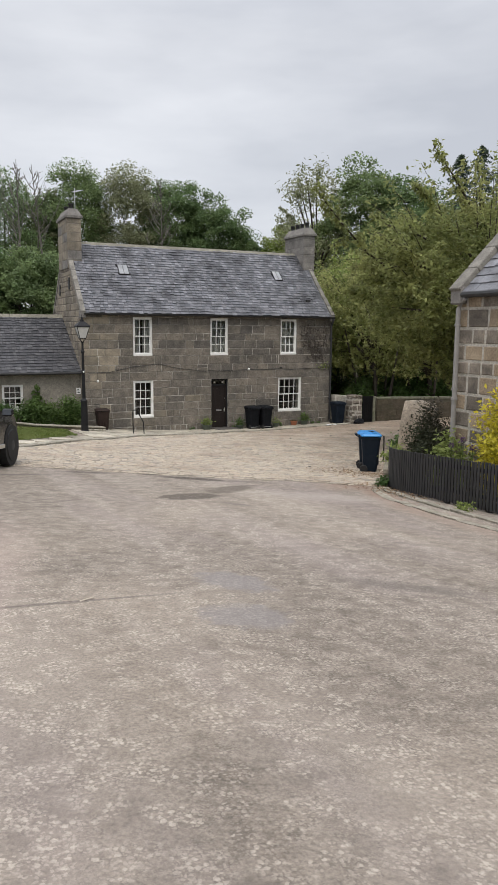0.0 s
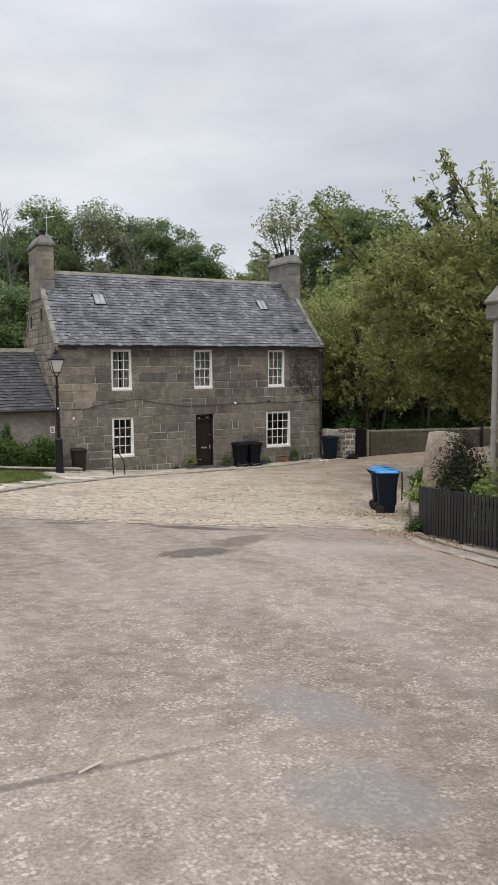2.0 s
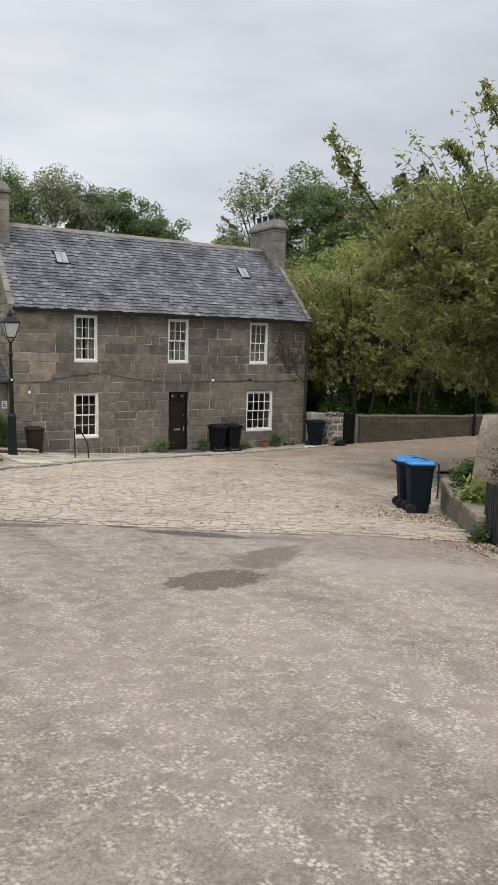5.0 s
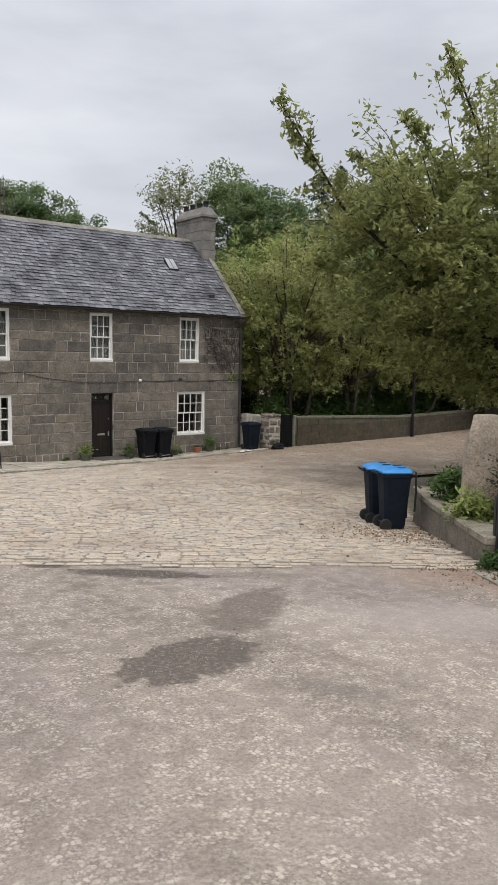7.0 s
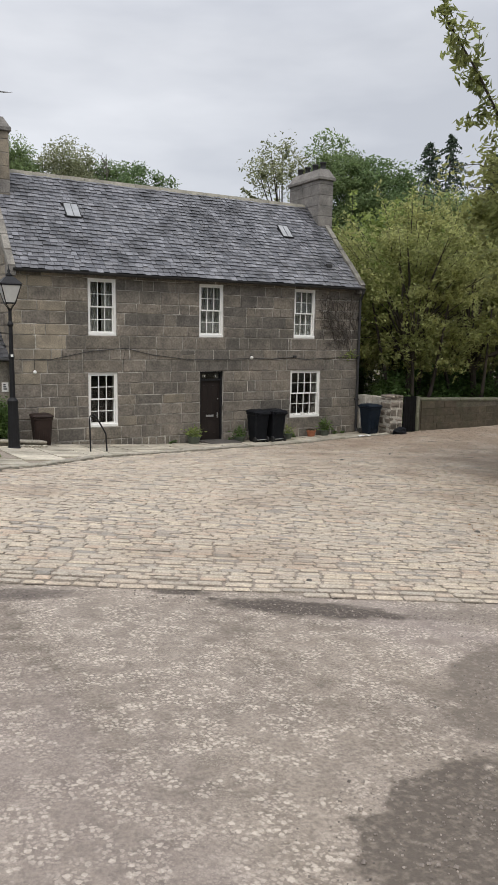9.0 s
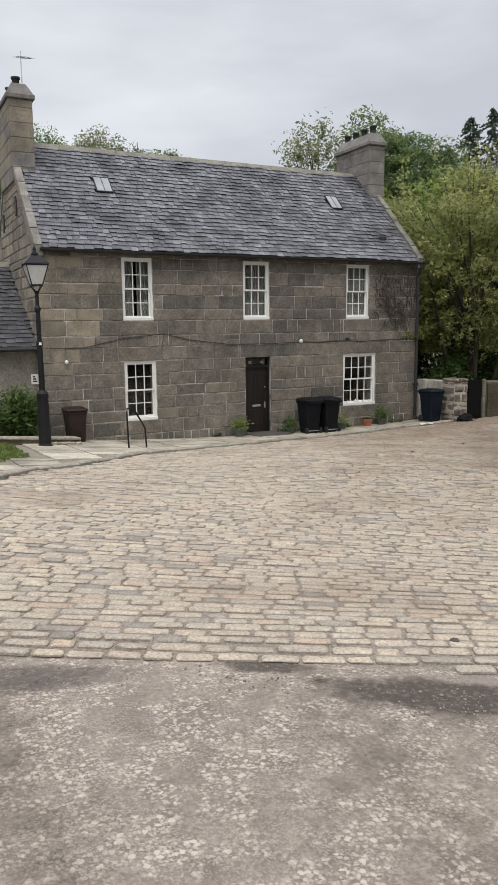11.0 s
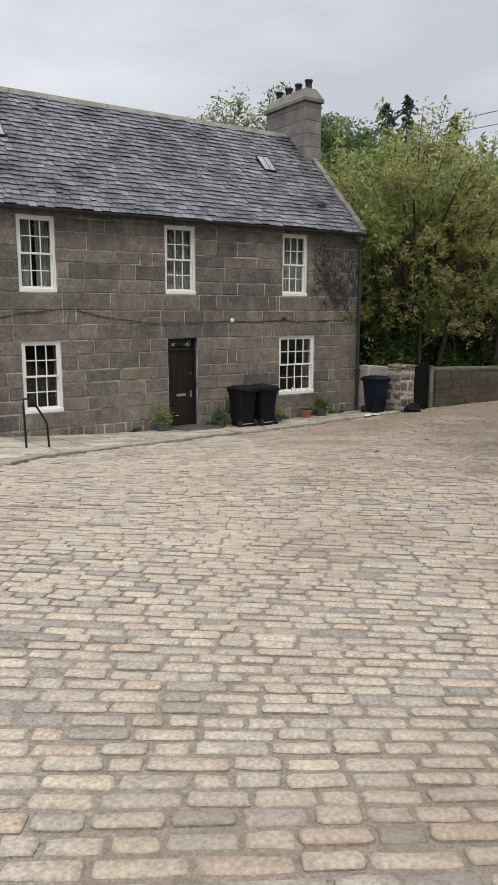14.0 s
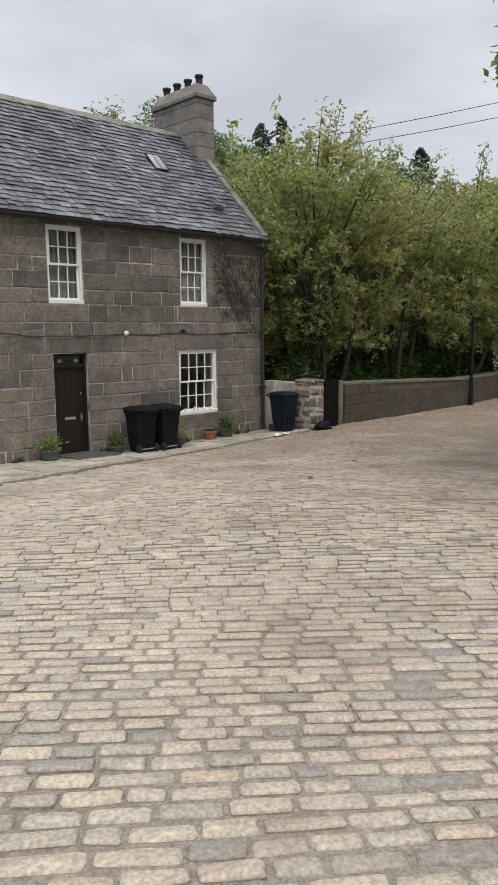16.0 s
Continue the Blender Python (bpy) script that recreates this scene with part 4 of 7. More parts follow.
def chimney(x0, x1, y0, y1, z0, z1, pots, label, stones=(M_CHIMNEY,)):
    stack = part("chimney", boxes((x0, x1, y0, y1, z0, z1), bevel=0.015), M_CHIMNEY, house, label)
    part("cap_course", boxes((x0 - 0.07, x1 + 0.07, y0 - 0.07, y1 + 0.07, z1, z1 + 0.13), bevel=0.02), M_CHIMNEY, stack)
    bm = bmesh.new()
    vs = box(bm, x0 - 0.04, x1 + 0.04, y0 - 0.04, y1 + 0.04, z1 + 0.13, z1 + 0.42)
    for v in vs:
        if v.co.z > z1 + 0.3:
            v.co.x += 0.16 if v.co.x < (x0 + x1) / 2 else -0.16
            v.co.y += 0.16 if v.co.y < (y0 + y1) / 2 else -0.16
    part("haunching", bm, M_CHIMNEY, stack)
    rng = random.Random(4)
    z = z0
    while z < z1 - 0.1:
        h = min(0.38, z1 - z)
        me = block_mesh("chimney_stone", x1 - x0 - 0.01, 0.03, h - 0.012, 0.012, rng, 0.005)
        me.materials.append(rng.choice(stones))
        ob = new("chimney_stone", me)
        ob.matrix_world = pose(x0 + 0.005, y0 - 0.012, z + 0.006)
        ob.parent = stack
        cuts = [y0, y0 + (y1 - y0) * rng.uniform(0.35, 0.65), y1]
        for ya, yb in zip(cuts, cuts[1:]):
            for px, turn, yy in ((x0 - 0.012, -90, yb),):
                me = block_mesh("chimney_stone", yb - ya - 0.01, 0.03, h - 0.012, 0.012, rng, 0.005)
                me.materials.append(rng.choice(stones))
                ob = new("chimney_stone", me)
                ob.matrix_world = pose(px, yy - 0.005, z + 0.006, 0, 0, turn)
                ob.parent = stack
        z += h
    for i in range(pots):
        y = y0 + (y1 - y0) * (i + 0.5) / pots
        bm = lathe([(0.115, 0), (0.10, 0.05), (0.10, 0.22), (0.125, 0.23), (0.125, 0.28), (0.09, 0.28), (0.09, 0.14)], 14, pose((x0 + x1) / 2, y, z1 + 0.40))
        part("chimney_pot", bm, M_GUTTER, stack, "blackened chimney pot", True)
    return stack


chimney(HX0 - 0.05, HX0 + 0.57, 2.02, 4.0, 7.0, 9.12, 2, "squared tan and grey granite chimney stack", (M_TANBLOCK, M_TANBLOCK, M_CHIMNEY))
chimney(5.4, 6.02, 2.05, 4.05, 7.0, 9.05, 4, "squared granite chimney stack with four pots")


def sash_window(parent, x0, x1, z0, z1, cols, rows, curtain):
    """A white sash window: box frame, sill, two sliding sashes with bars and panes, a net curtain behind."""
    w = new("window")
    w.parent = parent
    y = 0.05
    f = 0.055
    part("window_frame", boxes((x0, x0 + f, y, y + 0.16, z0 + 0.09, z1), (x1 - f, x1, y, y + 0.16, z0 + 0.09, z1), (x0 + f, x1 - f, y, y + 0.16, z1 - f, z1)), M_WHITE, w)
    part("window_sill", boxes((x0, x1, y - 0.045, y + 0.16, z0, z0 + 0.09), bevel=0.01), M_WHITE, w)
    zm = (z0 + 0.09 + z1 - f) / 2
    for name, za, zb, yy in (("upper_sash", zm - 0.02, z1 - f, y + 0.015), ("lower_sash", z0 + 0.09, zm + 0.02, y + 0.06)):
        a, b, t, r = x0 + f, x1 - f, 0.04, 0.042
        bars = [(a, a + r, yy, yy + t, za, zb), (b - r, b, yy, yy + t, za, zb), (a + r, b - r, yy, yy + t, za, za + r), (a + r, b - r, yy, yy + t, zb - r, zb)]
        gx = (b - a - 2 * r) / cols
        gz = (zb - za - 2 * r) / rows
        for i in range(1, cols):
            bars.append((a + r + gx * i - 0.011, a + r + gx * i + 0.011, yy + 0.004, yy + t - 0.004, za + r, zb - r))
        for j in range(1, rows):
            for i in range(cols):
                bars.append((a + r + gx * i + 0.011, a + r + gx * (i + 1) - 0.011, yy + 0.006, yy + t - 0.006, za + r + gz * j - 0.011, za + r + gz * j + 0.011))
        part(name, boxes(*bars), M_WHITE, w)
    for j in range(2):
        za, zb, yy = ((zm, z1 - f, y + 0.035), (z0 + 0.09, zm, y + 0.08))[j]
        g = part("pane", boxes((x0 + f + 0.02, x1 - f - 0.02, yy - 0.002, yy + 0.002, za + 0.02, zb - 0.02)), M_GLASS, w)
        g.visible_shadow = False
    if curtain:
        gap, mt = curtain
        for side in (0, 1):
            bm = bmesh.new()
            n = 26
            wide = (x1 - x0) * (1 - gap) / 2
            xa = x0 + 0.05 if side == 0 else x1 - 0.05 - wide
            rows_v = []
            for zz in (z0 + 0.12, z1 - 0.05):
                rows_v.append([bm.verts.new((xa + wide * i / n, 0.24 + 0.025 * math.sin(i * 1.3 + side), zz)) for i in range(n + 1)])
            for i in range(n):
                bm.faces.new((rows_v[0][i], rows_v[0][i + 1], rows_v[1][i + 1], rows_v[1][i]))
            part("curtain", bm, mt, w, smooth=True)
    return w


for i, (x0, x1, z0, z1) in enumerate(OPEN):
    if i == 4:
        continue
    sash_window(house, x0, x1, z0, z1, 4 if i == 5 else 3, 2, {0: (0.22, M_CURTAIN), 1: (0.02, M_CURTAIN), 2: (0.1, M_CURTAIN)}.get(i))

# door with its fanlight, numbers, letter plate and step
door = new("door")
door.parent = house
dx0, dx1 = -0.40, 0.43
part("door_frame", boxes((dx0, dx0 + 0.06, 0.09, 0.24, -0.06, 2.18), (dx1 - 0.06, dx1, 0.09, 0.24, -0.06, 2.18), (dx0 + 0.06, dx1 - 0.06, 0.09, 0.24, 2.12, 2.18), (dx0 + 0.06, dx1 - 0.06, 0.09, 0.24, 1.87, 1.93)), M_BLACK, door)
part("fanlight", boxes((dx0 + 0.06, dx1 - 0.06, 0.16, 0.17, 1.93, 2.12)), M_GLASS, door)
bm = boxes((dx0 + 0.06, dx1 - 0.06, 0.15, 0.2, -0.04, 1.87))
for px0, px1, pz0, pz1 in ((dx0 + 0.15, -0.04, 0.15, 0.62), (0.07, dx1 - 0.15, 0.15, 0.62), (dx0 + 0.15, -0.04, 0.85, 1.72), (0.07, dx1 - 0.15, 0.85, 1.72)):
    for b4 in ((px0, px1, 0.138, 0.15, pz0, pz0 + 0.03), (px0, px1, 0.138, 0.15, pz1 - 0.03, pz1), (px0, px0 + 0.03, 0.138, 0.15, pz0 + 0.03, pz1 - 0.03), (px1 - 0.03, px1, 0.138, 0.15, pz0 + 0.03, pz1 - 0.03)):
        box(bm, *b4)
leaf = part("door_leaf", bm, M_DOOR, door, "dark brown panelled door")
part("letter_plate", boxes((-0.12, 0.15, 0.128, 0.15, 0.70, 0.765), bevel=0.006), M_CHROME, door, "chrome letter plate")
bm = tube([(0.3, 0.15, 0.74), (0.3, 0.10, 0.74), (0.24, 0.10, 0.74)], 0.011, 8)
box(bm, 0.28, 0.32, 0.14, 0.15, 0.66, 0.84)
part("door_handle", bm, M_CHROME, door, "chrome lever handle")
part("door_knob", lathe([(0.004, 0), (0.02, 0.004), (0.02, 0.02), (0.006, 0.03)], 12, pose(0.3, 0.15, 1.28, 90)), M_CHROME, door, smooth=True)
part("doorstep", boxes((-0.42, 0.6, -0.2, 0.12, -0.35, -0.045), (-0.38, 0.72, -0.82, -0.205, -0.35, ground(0.1, -0.6) + 0.09), bevel=0.02), M_DARKSTONE, house, "worn stone doorstep")

# gutter, downpipe, roof lights
bm = bmesh.new()
prof = [(-0.075, 0.0), (-0.065, -0.04), (-0.03, -0.068), (0.03, -0.068), (0.065, -0.04), (0.075, 0.0), (0.06, 0.0), (0.025, -0.05), (-0.025, -0.05), (-0.06, 0.0)]
ra = [bm.verts.new((HX0 + 0.1, -0.24 + y, EAVE - 0.01 + z)) for y, z in prof]
rb = [bm.verts.new((HX1 + 0.02, -0.24 + y, EAVE - 0.03 + z)) for y, z in prof]
for k in range(len(prof)):
    bm.faces.new((ra[k], ra[(k + 1) % len(prof)], rb[(k + 1) % len(prof)], rb[k]))
part("gutter", bm, M_GUTTER, house, "black cast-iron gutter")
bm = tube([(HX1 - 0.06, -0.24, EAVE - 0.08), (HX1 - 0.06, -0.24, EAVE - 0.2), (HX1 - 0.06, -0.09, EAVE - 0.45), (HX1 - 0.06, -0.09, 0.1), (HX1 - 0.06, -0.16, -0.02)], 0.05, 10)
for zz in (1.1, 2.6, 4.0):
    box(bm, HX1 - 0.13, HX1 + 0.01, -0.15, -0.02, zz, zz + 0.05)
part("downpipe", bm, M_GUTTER, house, "black cast-iron downpipe", False)


def roof_light(x, s0, w, h):
    up = Vector((0, math.cos(SLOPE), math.sin(SLOPE)))
    nrm = Vector((0, -math.sin(SLOPE), math.cos(SLOPE)))
    m = Matrix.Translation(Vector((x, -0.2, EAVE)) + up * s0) @ Matrix((((1, 0, 0, 0), (0, up.y, nrm.y, 0), (0, up.z, nrm.z, 0), (0, 0, 0, 1))))
    sl = new("skylight")
    sl.parent = roof
    bm = bmesh.new()
    for a in ((0, 0.025, 0, h, 0.0, 0.09), (w - 0.025, w, 0, h, 0.0, 0.09), (0.025, w - 0.025, 0, 0.025, 0.0, 0.09), (0.025, w - 0.025, h - 0.025, h, 0.0, 0.09), (w / 2 - 0.008, w / 2 + 0.008, 0.025, h - 0.025, 0.02, 0.088)):
        box(bm, *a, m=m)
    part("skylight_frame", bm, M_GUTTER, sl)
    bm = bmesh.new()
    box(bm, 0.025, w - 0.025, 0.025, h - 0.025, 0.068, 0.08, m=m)
    part("skylight_pane", bm, M_SKYGLASS, sl)


# Opaque pale panes: the sky's reflection is put into their grey.
M_SKYGLASS = mat("sky_toned_roof_glass", (0.27, 0.28, 0.29), (0.36, 0.37, 0.38), 3, 0.2, 0.02)
roof_light(-4.18, 2.37, 0.47, 0.66)
roof_light(3.49, 2.37, 0.44, 0.66)

# ---- low annexe ----
annexe = thing("cottage", (0, 0, 0), "low stone cottage with a slate roof beside the house", "house")
AX0, AX1, AY, AE, ARY, ARZ = -15.0, HX0 - 0.002, 0.25, 2.62, 3.9, 4.95
AOPEN = [(-9.45, -8.62, 0.98, 2.12), (-13.2, -12.35, 0.98, 2.12)]
bm = bmesh.new()
wall_with_openings(bm, AX0, AX1, AY, AY + 0.5, -0.3, AE - 0.05, AOPEN)
part("front_wall", bm, M_ANNEXE, annexe, "weathered buff stone wall")
bm = bmesh.new()
for xa, xb in ((AX0, AX0 + 0.5),):
    prof = [(AY + 0.5, -0.3), (2 * ARY - AY, -0.3), (2 * ARY - AY, AE), (ARY, ARZ - 0.1), (AY + 0.5, AE)]
    a = [bm.verts.new((xa, y, z)) for y, z in prof]
    b = [bm.verts.new((xb, y, z)) for y, z in prof]
    bm.faces.new(a)
    bm.faces.new(list(reversed(b)))
    for k in range(5):
        bm.faces.new((a[k], b[k], b[(k + 1) % 5], a[(k + 1) % 5]))
part("gable_wall", bm, M_ANNEXE, annexe)
part("back_wall", boxes((AX0 + 0.5, AX1, 2 * ARY - AY - 0.5, 2 * ARY - AY, -0.3, AE)), M_ANNEXE, annexe)
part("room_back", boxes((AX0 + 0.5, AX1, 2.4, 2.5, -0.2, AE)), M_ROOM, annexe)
bm = bmesh.new()
roof_slab(bm, AX0 - 0.1, AX1, AY - 0.22, AE, ARY, ARZ, 0.1)
roof_slab(bm, AX0 - 0.1, AX1, 2 * ARY - AY + 0.22, AE, ARY, ARZ, 0.1)
aroof = part("roof", bm, M_ROOFBED, annexe, "dark grey slate roof")
rng = random.Random(19)
x = AX0
while x < AX1 - 0.05:
    x1 = min(x + 0.8, AX1)
    bm = bmesh.new()
    vs = [bm.verts.new(p) for p in [(q, ARY + y, ARZ + z) for q in (x + 0.005, x1 - 0.005) for y, z in ((-0.2, -0.1), (-0.06, 0.09), (0.06, 0.09), (0.2, -0.1))]]
    for k in range(4):
        bm.faces.new((vs[k], vs[(k + 1) % 4], vs[4 + (k + 1) % 4], vs[4 + k]))
    bm.faces.new(vs[3::-1])
    bm.faces.new(vs[4:])
    bmesh.ops.recalc_face_normals(bm, faces=bm.faces)
    part("ridge_tile", bm, M_RIDGE, aroof)
    x = x1
for x0, x1, z0, z1 in AOPEN:
    w = sash_window(annexe, x0, x1, z0, z1, 3, 2, None)
    for ch in w.children:
        ch.location.y += AY + 0.02
bm = tube([(AX0, AY - 0.28, AE - 0.05), (AX1, AY - 0.28, AE - 0.05)], 0.055, 8)
part("gutter", bm, M_GUTTER, annexe)

# ---- trees ----
def tree(at, height, crown_at, crown, clumps, per, leaf, material, label, seed, trunk=0.16, limbs=9, spread_r=0.55, low=0.0, sprigs=0, droop=0.3, group="", category="tree", stems=0, rosette=0, aspect=2.3):
    """A tapered trunk, curved limbs out to the clumps, and leaves in loose clumps with gaps."""
    rng = np.random.default_rng(seed)
    r3 = random.Random(seed)
    z0 = ground(at[0], at[1]) - 0.15
    t = thing("tree", (0, 0, 0), label, category, group)
    c, r = np.array(crown_at), np.array(crown)
    pts = []
    while len(pts) < clumps:
        p = rng.uniform(-1, 1, 3)
        d = np.linalg.norm(p)
        if d > 0.95 or (d < 0.45 and rng.random() < 0.75):
            continue
        q = c + p * r * (1 + 0.18 * math.sin(3.1 * p[0] + seed) * math.cos(2.7 * p[1] + 2 * p[2]))
        if q[2] < low:
            continue
        pts.append(q)
    pts = np.array(pts)
    base = Vector((at[0], at[1], z0))
    fork = base + Vector((crown_at[0] - at[0], crown_at[1] - at[1], 0)) * 0.25 + Vector((0, 0, max(0.8, (crown_at[2] - crown[2] * 0.55 - z0))))
    bm = tube([base, base.lerp(fork, 0.5) + Vector((r3.uniform(-0.1, 0.1), r3.uniform(-0.1, 0.1), 0)), fork], trunk, 10, taper=0.75)
    part("trunk", bm, M_BARK, t)
    for k in range(stems):
        ang = 6.28 * (k + r3.random() * 0.6) / stems
        out = Vector((math.cos(ang), math.sin(ang), 0))
        foot = base + out * 0.15
        tip = Vector(crown_at) + Vector((out.x * crown[0], out.y * crown[1], 0)) * 0.6
        part("stem", tube([foot, foot.lerp(tip, 0.3) + out * 0.35, foot.lerp(tip, 0.65) + out * 0.2, tip], trunk * r3.uniform(0.55, 0.85), 7, taper=0.3), M_BARK, t)
    for i in rng.choice(len(pts), min(limbs, len(pts)), replace=False):
        e = Vector(pts[i])
        bm = bmesh.new()
        mid = fork.lerp(e, 0.5) + Vector((0, 0, 0.12 * (e - fork).length))
        tube([fork.lerp(base, r3.uniform(0, 0.25)), fork.lerp(mid, 0.5) + Vector((r3.uniform(-.15, .15), r3.uniform(-.15, .15), 0)), mid, mid.lerp(e, 0.6), e], trunk * r3.uniform(0.3, 0.55), 5, bm, 0.12)
        part("limb", bm, M_BARK, t)
    counts = rng.integers(int(per * 0.5), int(per * 1.5), len(pts))
    cen = np.repeat(pts, counts, 0)
    off = rng.normal(size=cen.shape)
    off *= (rng.uniform(0, 1, len(cen)) ** 0.45 / np.linalg.norm(off, axis=1) * 1.75)[:, None] * spread_r * np.repeat(rng.uniform(0.6, 1.25, len(pts)), counts)[:, None]
    off[:, 2] *= 0.75
    cen = cen + off
    if rosette:
        cen = np.repeat(cen[::rosette], rosette, 0)
        cen = cen + rng.normal(size=cen.shape) * leaf * 0.7
    if sprigs:
        ends = []
        bm = bmesh.new()
        for i in range(sprigs):
            p = rng.normal(size=3)
            p[2] = abs(p[2]) * 0.7 + 0.2
            p /= np.linalg.norm(p)
            s = c + p * r * 0.85
            e = s + p * np.array([1, 1, 1.0]) * rng.uniform(0.7, 1.8) + np.array([0, 0, rng.uniform(-0.1, 0.4)])
            tube([s, (s + e) / 2 + np.array([0, 0, 0.22]), e], 0.014, 4, bm, 0.35)
            k = rng.uniform(0.1, 1.05, 70)[:, None]
            ends.append(s + (e - s) * k + rng.normal(size=(70, 3)) * 0.11)
        tagged(part("twigs", bm, M_BARK, t), "", "", "", "stuff")
        cen = np.concatenate([cen] + ends)
    leaves("crown", cen, leaf, material, t, seed, aspect, droop)
    return t


def conifer(at, height, radius, seed, label):
    rng = np.random.default_rng(seed)
    z0 = ground(*at) - 0.2
    t = thing("conifer", (0, 0, 0), label, "tree", "spruces in the wood")
    part("trunk", tube([(at[0], at[1], z0), (at[0], at[1], z0 + height)], 0.22, 7, taper=0.1), M_BARK, t)
    cen = []
    for k in range(54):
        f = k / 54
        z = z0 + height * (0.25 + 0.75 * f)
        for j in range(max(4, int(9 * (1 - f)))):
            ang = rng.uniform(0, 2 * math.pi)
            R = radius * (1 - f) ** 0.7 * rng.uniform(0.45, 1.15) + 0.12
            u = rng.uniform(0.1, 1, 26)
            cen.append(np.stack([at[0] + np.cos(ang) * R * u, at[1] + np.sin(ang) * R * u, z - 0.3 * R * u * u + rng.normal(size=26) * 0.08], 1))
    leaves("crown", np.concatenate(cen), 0.3, M_CONIFER, t, seed, 3.0, 0.5)


# cherry trees behind the lane wall and the great one by the pier
LANE = "cherry trees by the lane"
tree((9.3, 1.0), 7, (9.0, 0.9, 4.6), (3.0, 2.6, 3.6), 215, 110, 0.080, M_CHERRY, "cherry tree in yellow-green leaf behind the lane wall", 21, 0.15, 34, 0.36, 2.2, 60, group=LANE, stems=5, rosette=7)
tree((12.6, 0.9), 7, (12.8, 1.4, 4.5), (3.3, 2.8, 3.7), 215, 110, 0.083, M_CHERRY, "cherry tree in yellow-green leaf behind the lane wall", 22, 0.15, 34, 0.38, 2.2, 60, group=LANE, stems=5, rosette=7)
tree((17.2, 1.2), 7, (17.4, 0.8, 4.5), (3.8, 3.2, 3.8), 225, 100, 0.088, M_CHERRY, "cherry tree in yellow-green leaf behind the lane wall", 23, 0.17, 30, 0.42, 2.2, 44, group=LANE, stems=5, rosette=7)
great_cherry = tree((4.4, -12.6), 9, (4.1, -12.8, 5.5), (4.9, 3.9, 3.0), 600, 140, 0.078, M_OLIVE, "large spreading cherry tree overhanging the lane", 24, 0.24, 44, 0.28, 2.6, 90, group=LANE, rosette=7)
tree((8.8, 4.2), 7, (8.8, 4.4, 4.2), (2.4, 2.2, 3.8), 80, 140, 0.11, M_LIME, "small tree in fresh leaf behind the house", 25, 0.14, 10, 0.5, 0.6, 14)
tree((22.5, 0.0), 8, (22.5, -0.5, 4.8), (4.5, 4.0, 4.2), 130, 140, 0.13, M_CHERRY, "leafy tree at the end of the lane", 26, 0.2, 14, 0.6, 0.8, 20)
tree((13.5, 6.5), 9, (13.5, 7.0, 4.9), (4.0, 3.2, 4.6), 130, 130, 0.14, M_LIME, "leafy tree deeper in the wood", 27, 0.2, 12, 0.6, 0.3, 20)
tree((20.0, 6.0), 9, (20.0, 6.5, 5.0), (4.6, 4.0, 4.8), 130, 130, 0.15, M_MIDLEAF, "leafy tree deeper in the wood", 28, 0.2, 12, 0.7, 0.3, 20)
tree((11.5, -15.5), 9, (11.5, -14.0, 5.6), (4.2, 4.5, 3.6), 120, 150, 0.13, M_CHERRY, "leafy tree beyond the gardens", 29, 0.2, 12, 0.6, 1.5, 20)



def leafy_branch(parent, pts, radius, seed, shoots, leaf=0.085, material=M_OLIVE):
    """A long branch reaching out of the crown, its side shoots hung with drooping leaves."""
    rng = np.random.default_rng(seed)
    p = [np.array(q, float) for q in pts]
    part("branch", tube(pts, radius, 6, None, 0.2), M_BARK, parent)
    cen = []

    def along(f):
        f = f * (len(p) - 1)
        i = min(int(f), len(p) - 2)
        return p[i] + (p[i + 1] - p[i]) * (f - i)

    run = (p[-1] - p[0]) / np.linalg.norm(p[-1] - p[0])
    for k in range(shoots):
        f = 0.12 + 0.88 * k / shoots
        a = along(f)
        side = rng.normal(size=3)
        side -= run * side.dot(run)
        side /= np.linalg.norm(side)
        long = rng.uniform(0.45, 1.15) * (1.25 - f)
        b = a + (run * 0.55 + side * 0.75 + np.array([0, 0, 0.1])) * long
        part("shoot", tube([a, (a + b) / 2 + np.array([0, 0, 0.05]), b], 0.009, 4, None, 0.4), M_BARK, parent)
        u = rng.uniform(0.1, 1.05, int(16 + 34 * long))[:, None]
        cen.append(a + (b - a) * u + rng.normal(size=(len(u), 3)) * 0.06 - np.array([0, 0, 0.05]))
    u = rng.uniform(0.35, 1.0, 120)
    cen.append(np.array([along(q) for q in u]) + rng.normal(size=(120, 3)) * 0.07 - np.array([0, 0, 0.04]))
    leaves("branch_leaves", np.concatenate(cen), leaf, material, parent, seed, 2.6, 0.75)


for k, (pts, shoots) in enumerate(((((2.6, -11.6, 5.4), (0.16, -11.45, 6.74), (-1.1, -11.8, 7.59), (-1.91, -11.65, 8.5)), 22),
                                   (((3.6, -12.4, 6.5), (2.6, -12.1, 7.7), (1.9, -12.0, 8.4), (1.4, -11.9, 8.8)), 14),
                                   (((3.4, -13.0, 7.0), (2.6, -13.2, 8.0), (1.7, -13.3, 8.9), (0.95, -13.35, 9.6)), 11),
                                   (((4.4, -12.0, 6.6), (3.3, -11.2, 6.5), (2.1, -10.5, 6.3), (0.95, -9.95, 6.05)), 9),
                                   (((3.6, -12.6, 6.0), (2.2, -12.2, 7.0), (1.0, -11.9, 7.6), (0.1, -11.5, 7.9)), 12))):
    leafy_branch(great_cherry, pts, 0.045, 400 + k, shoots)


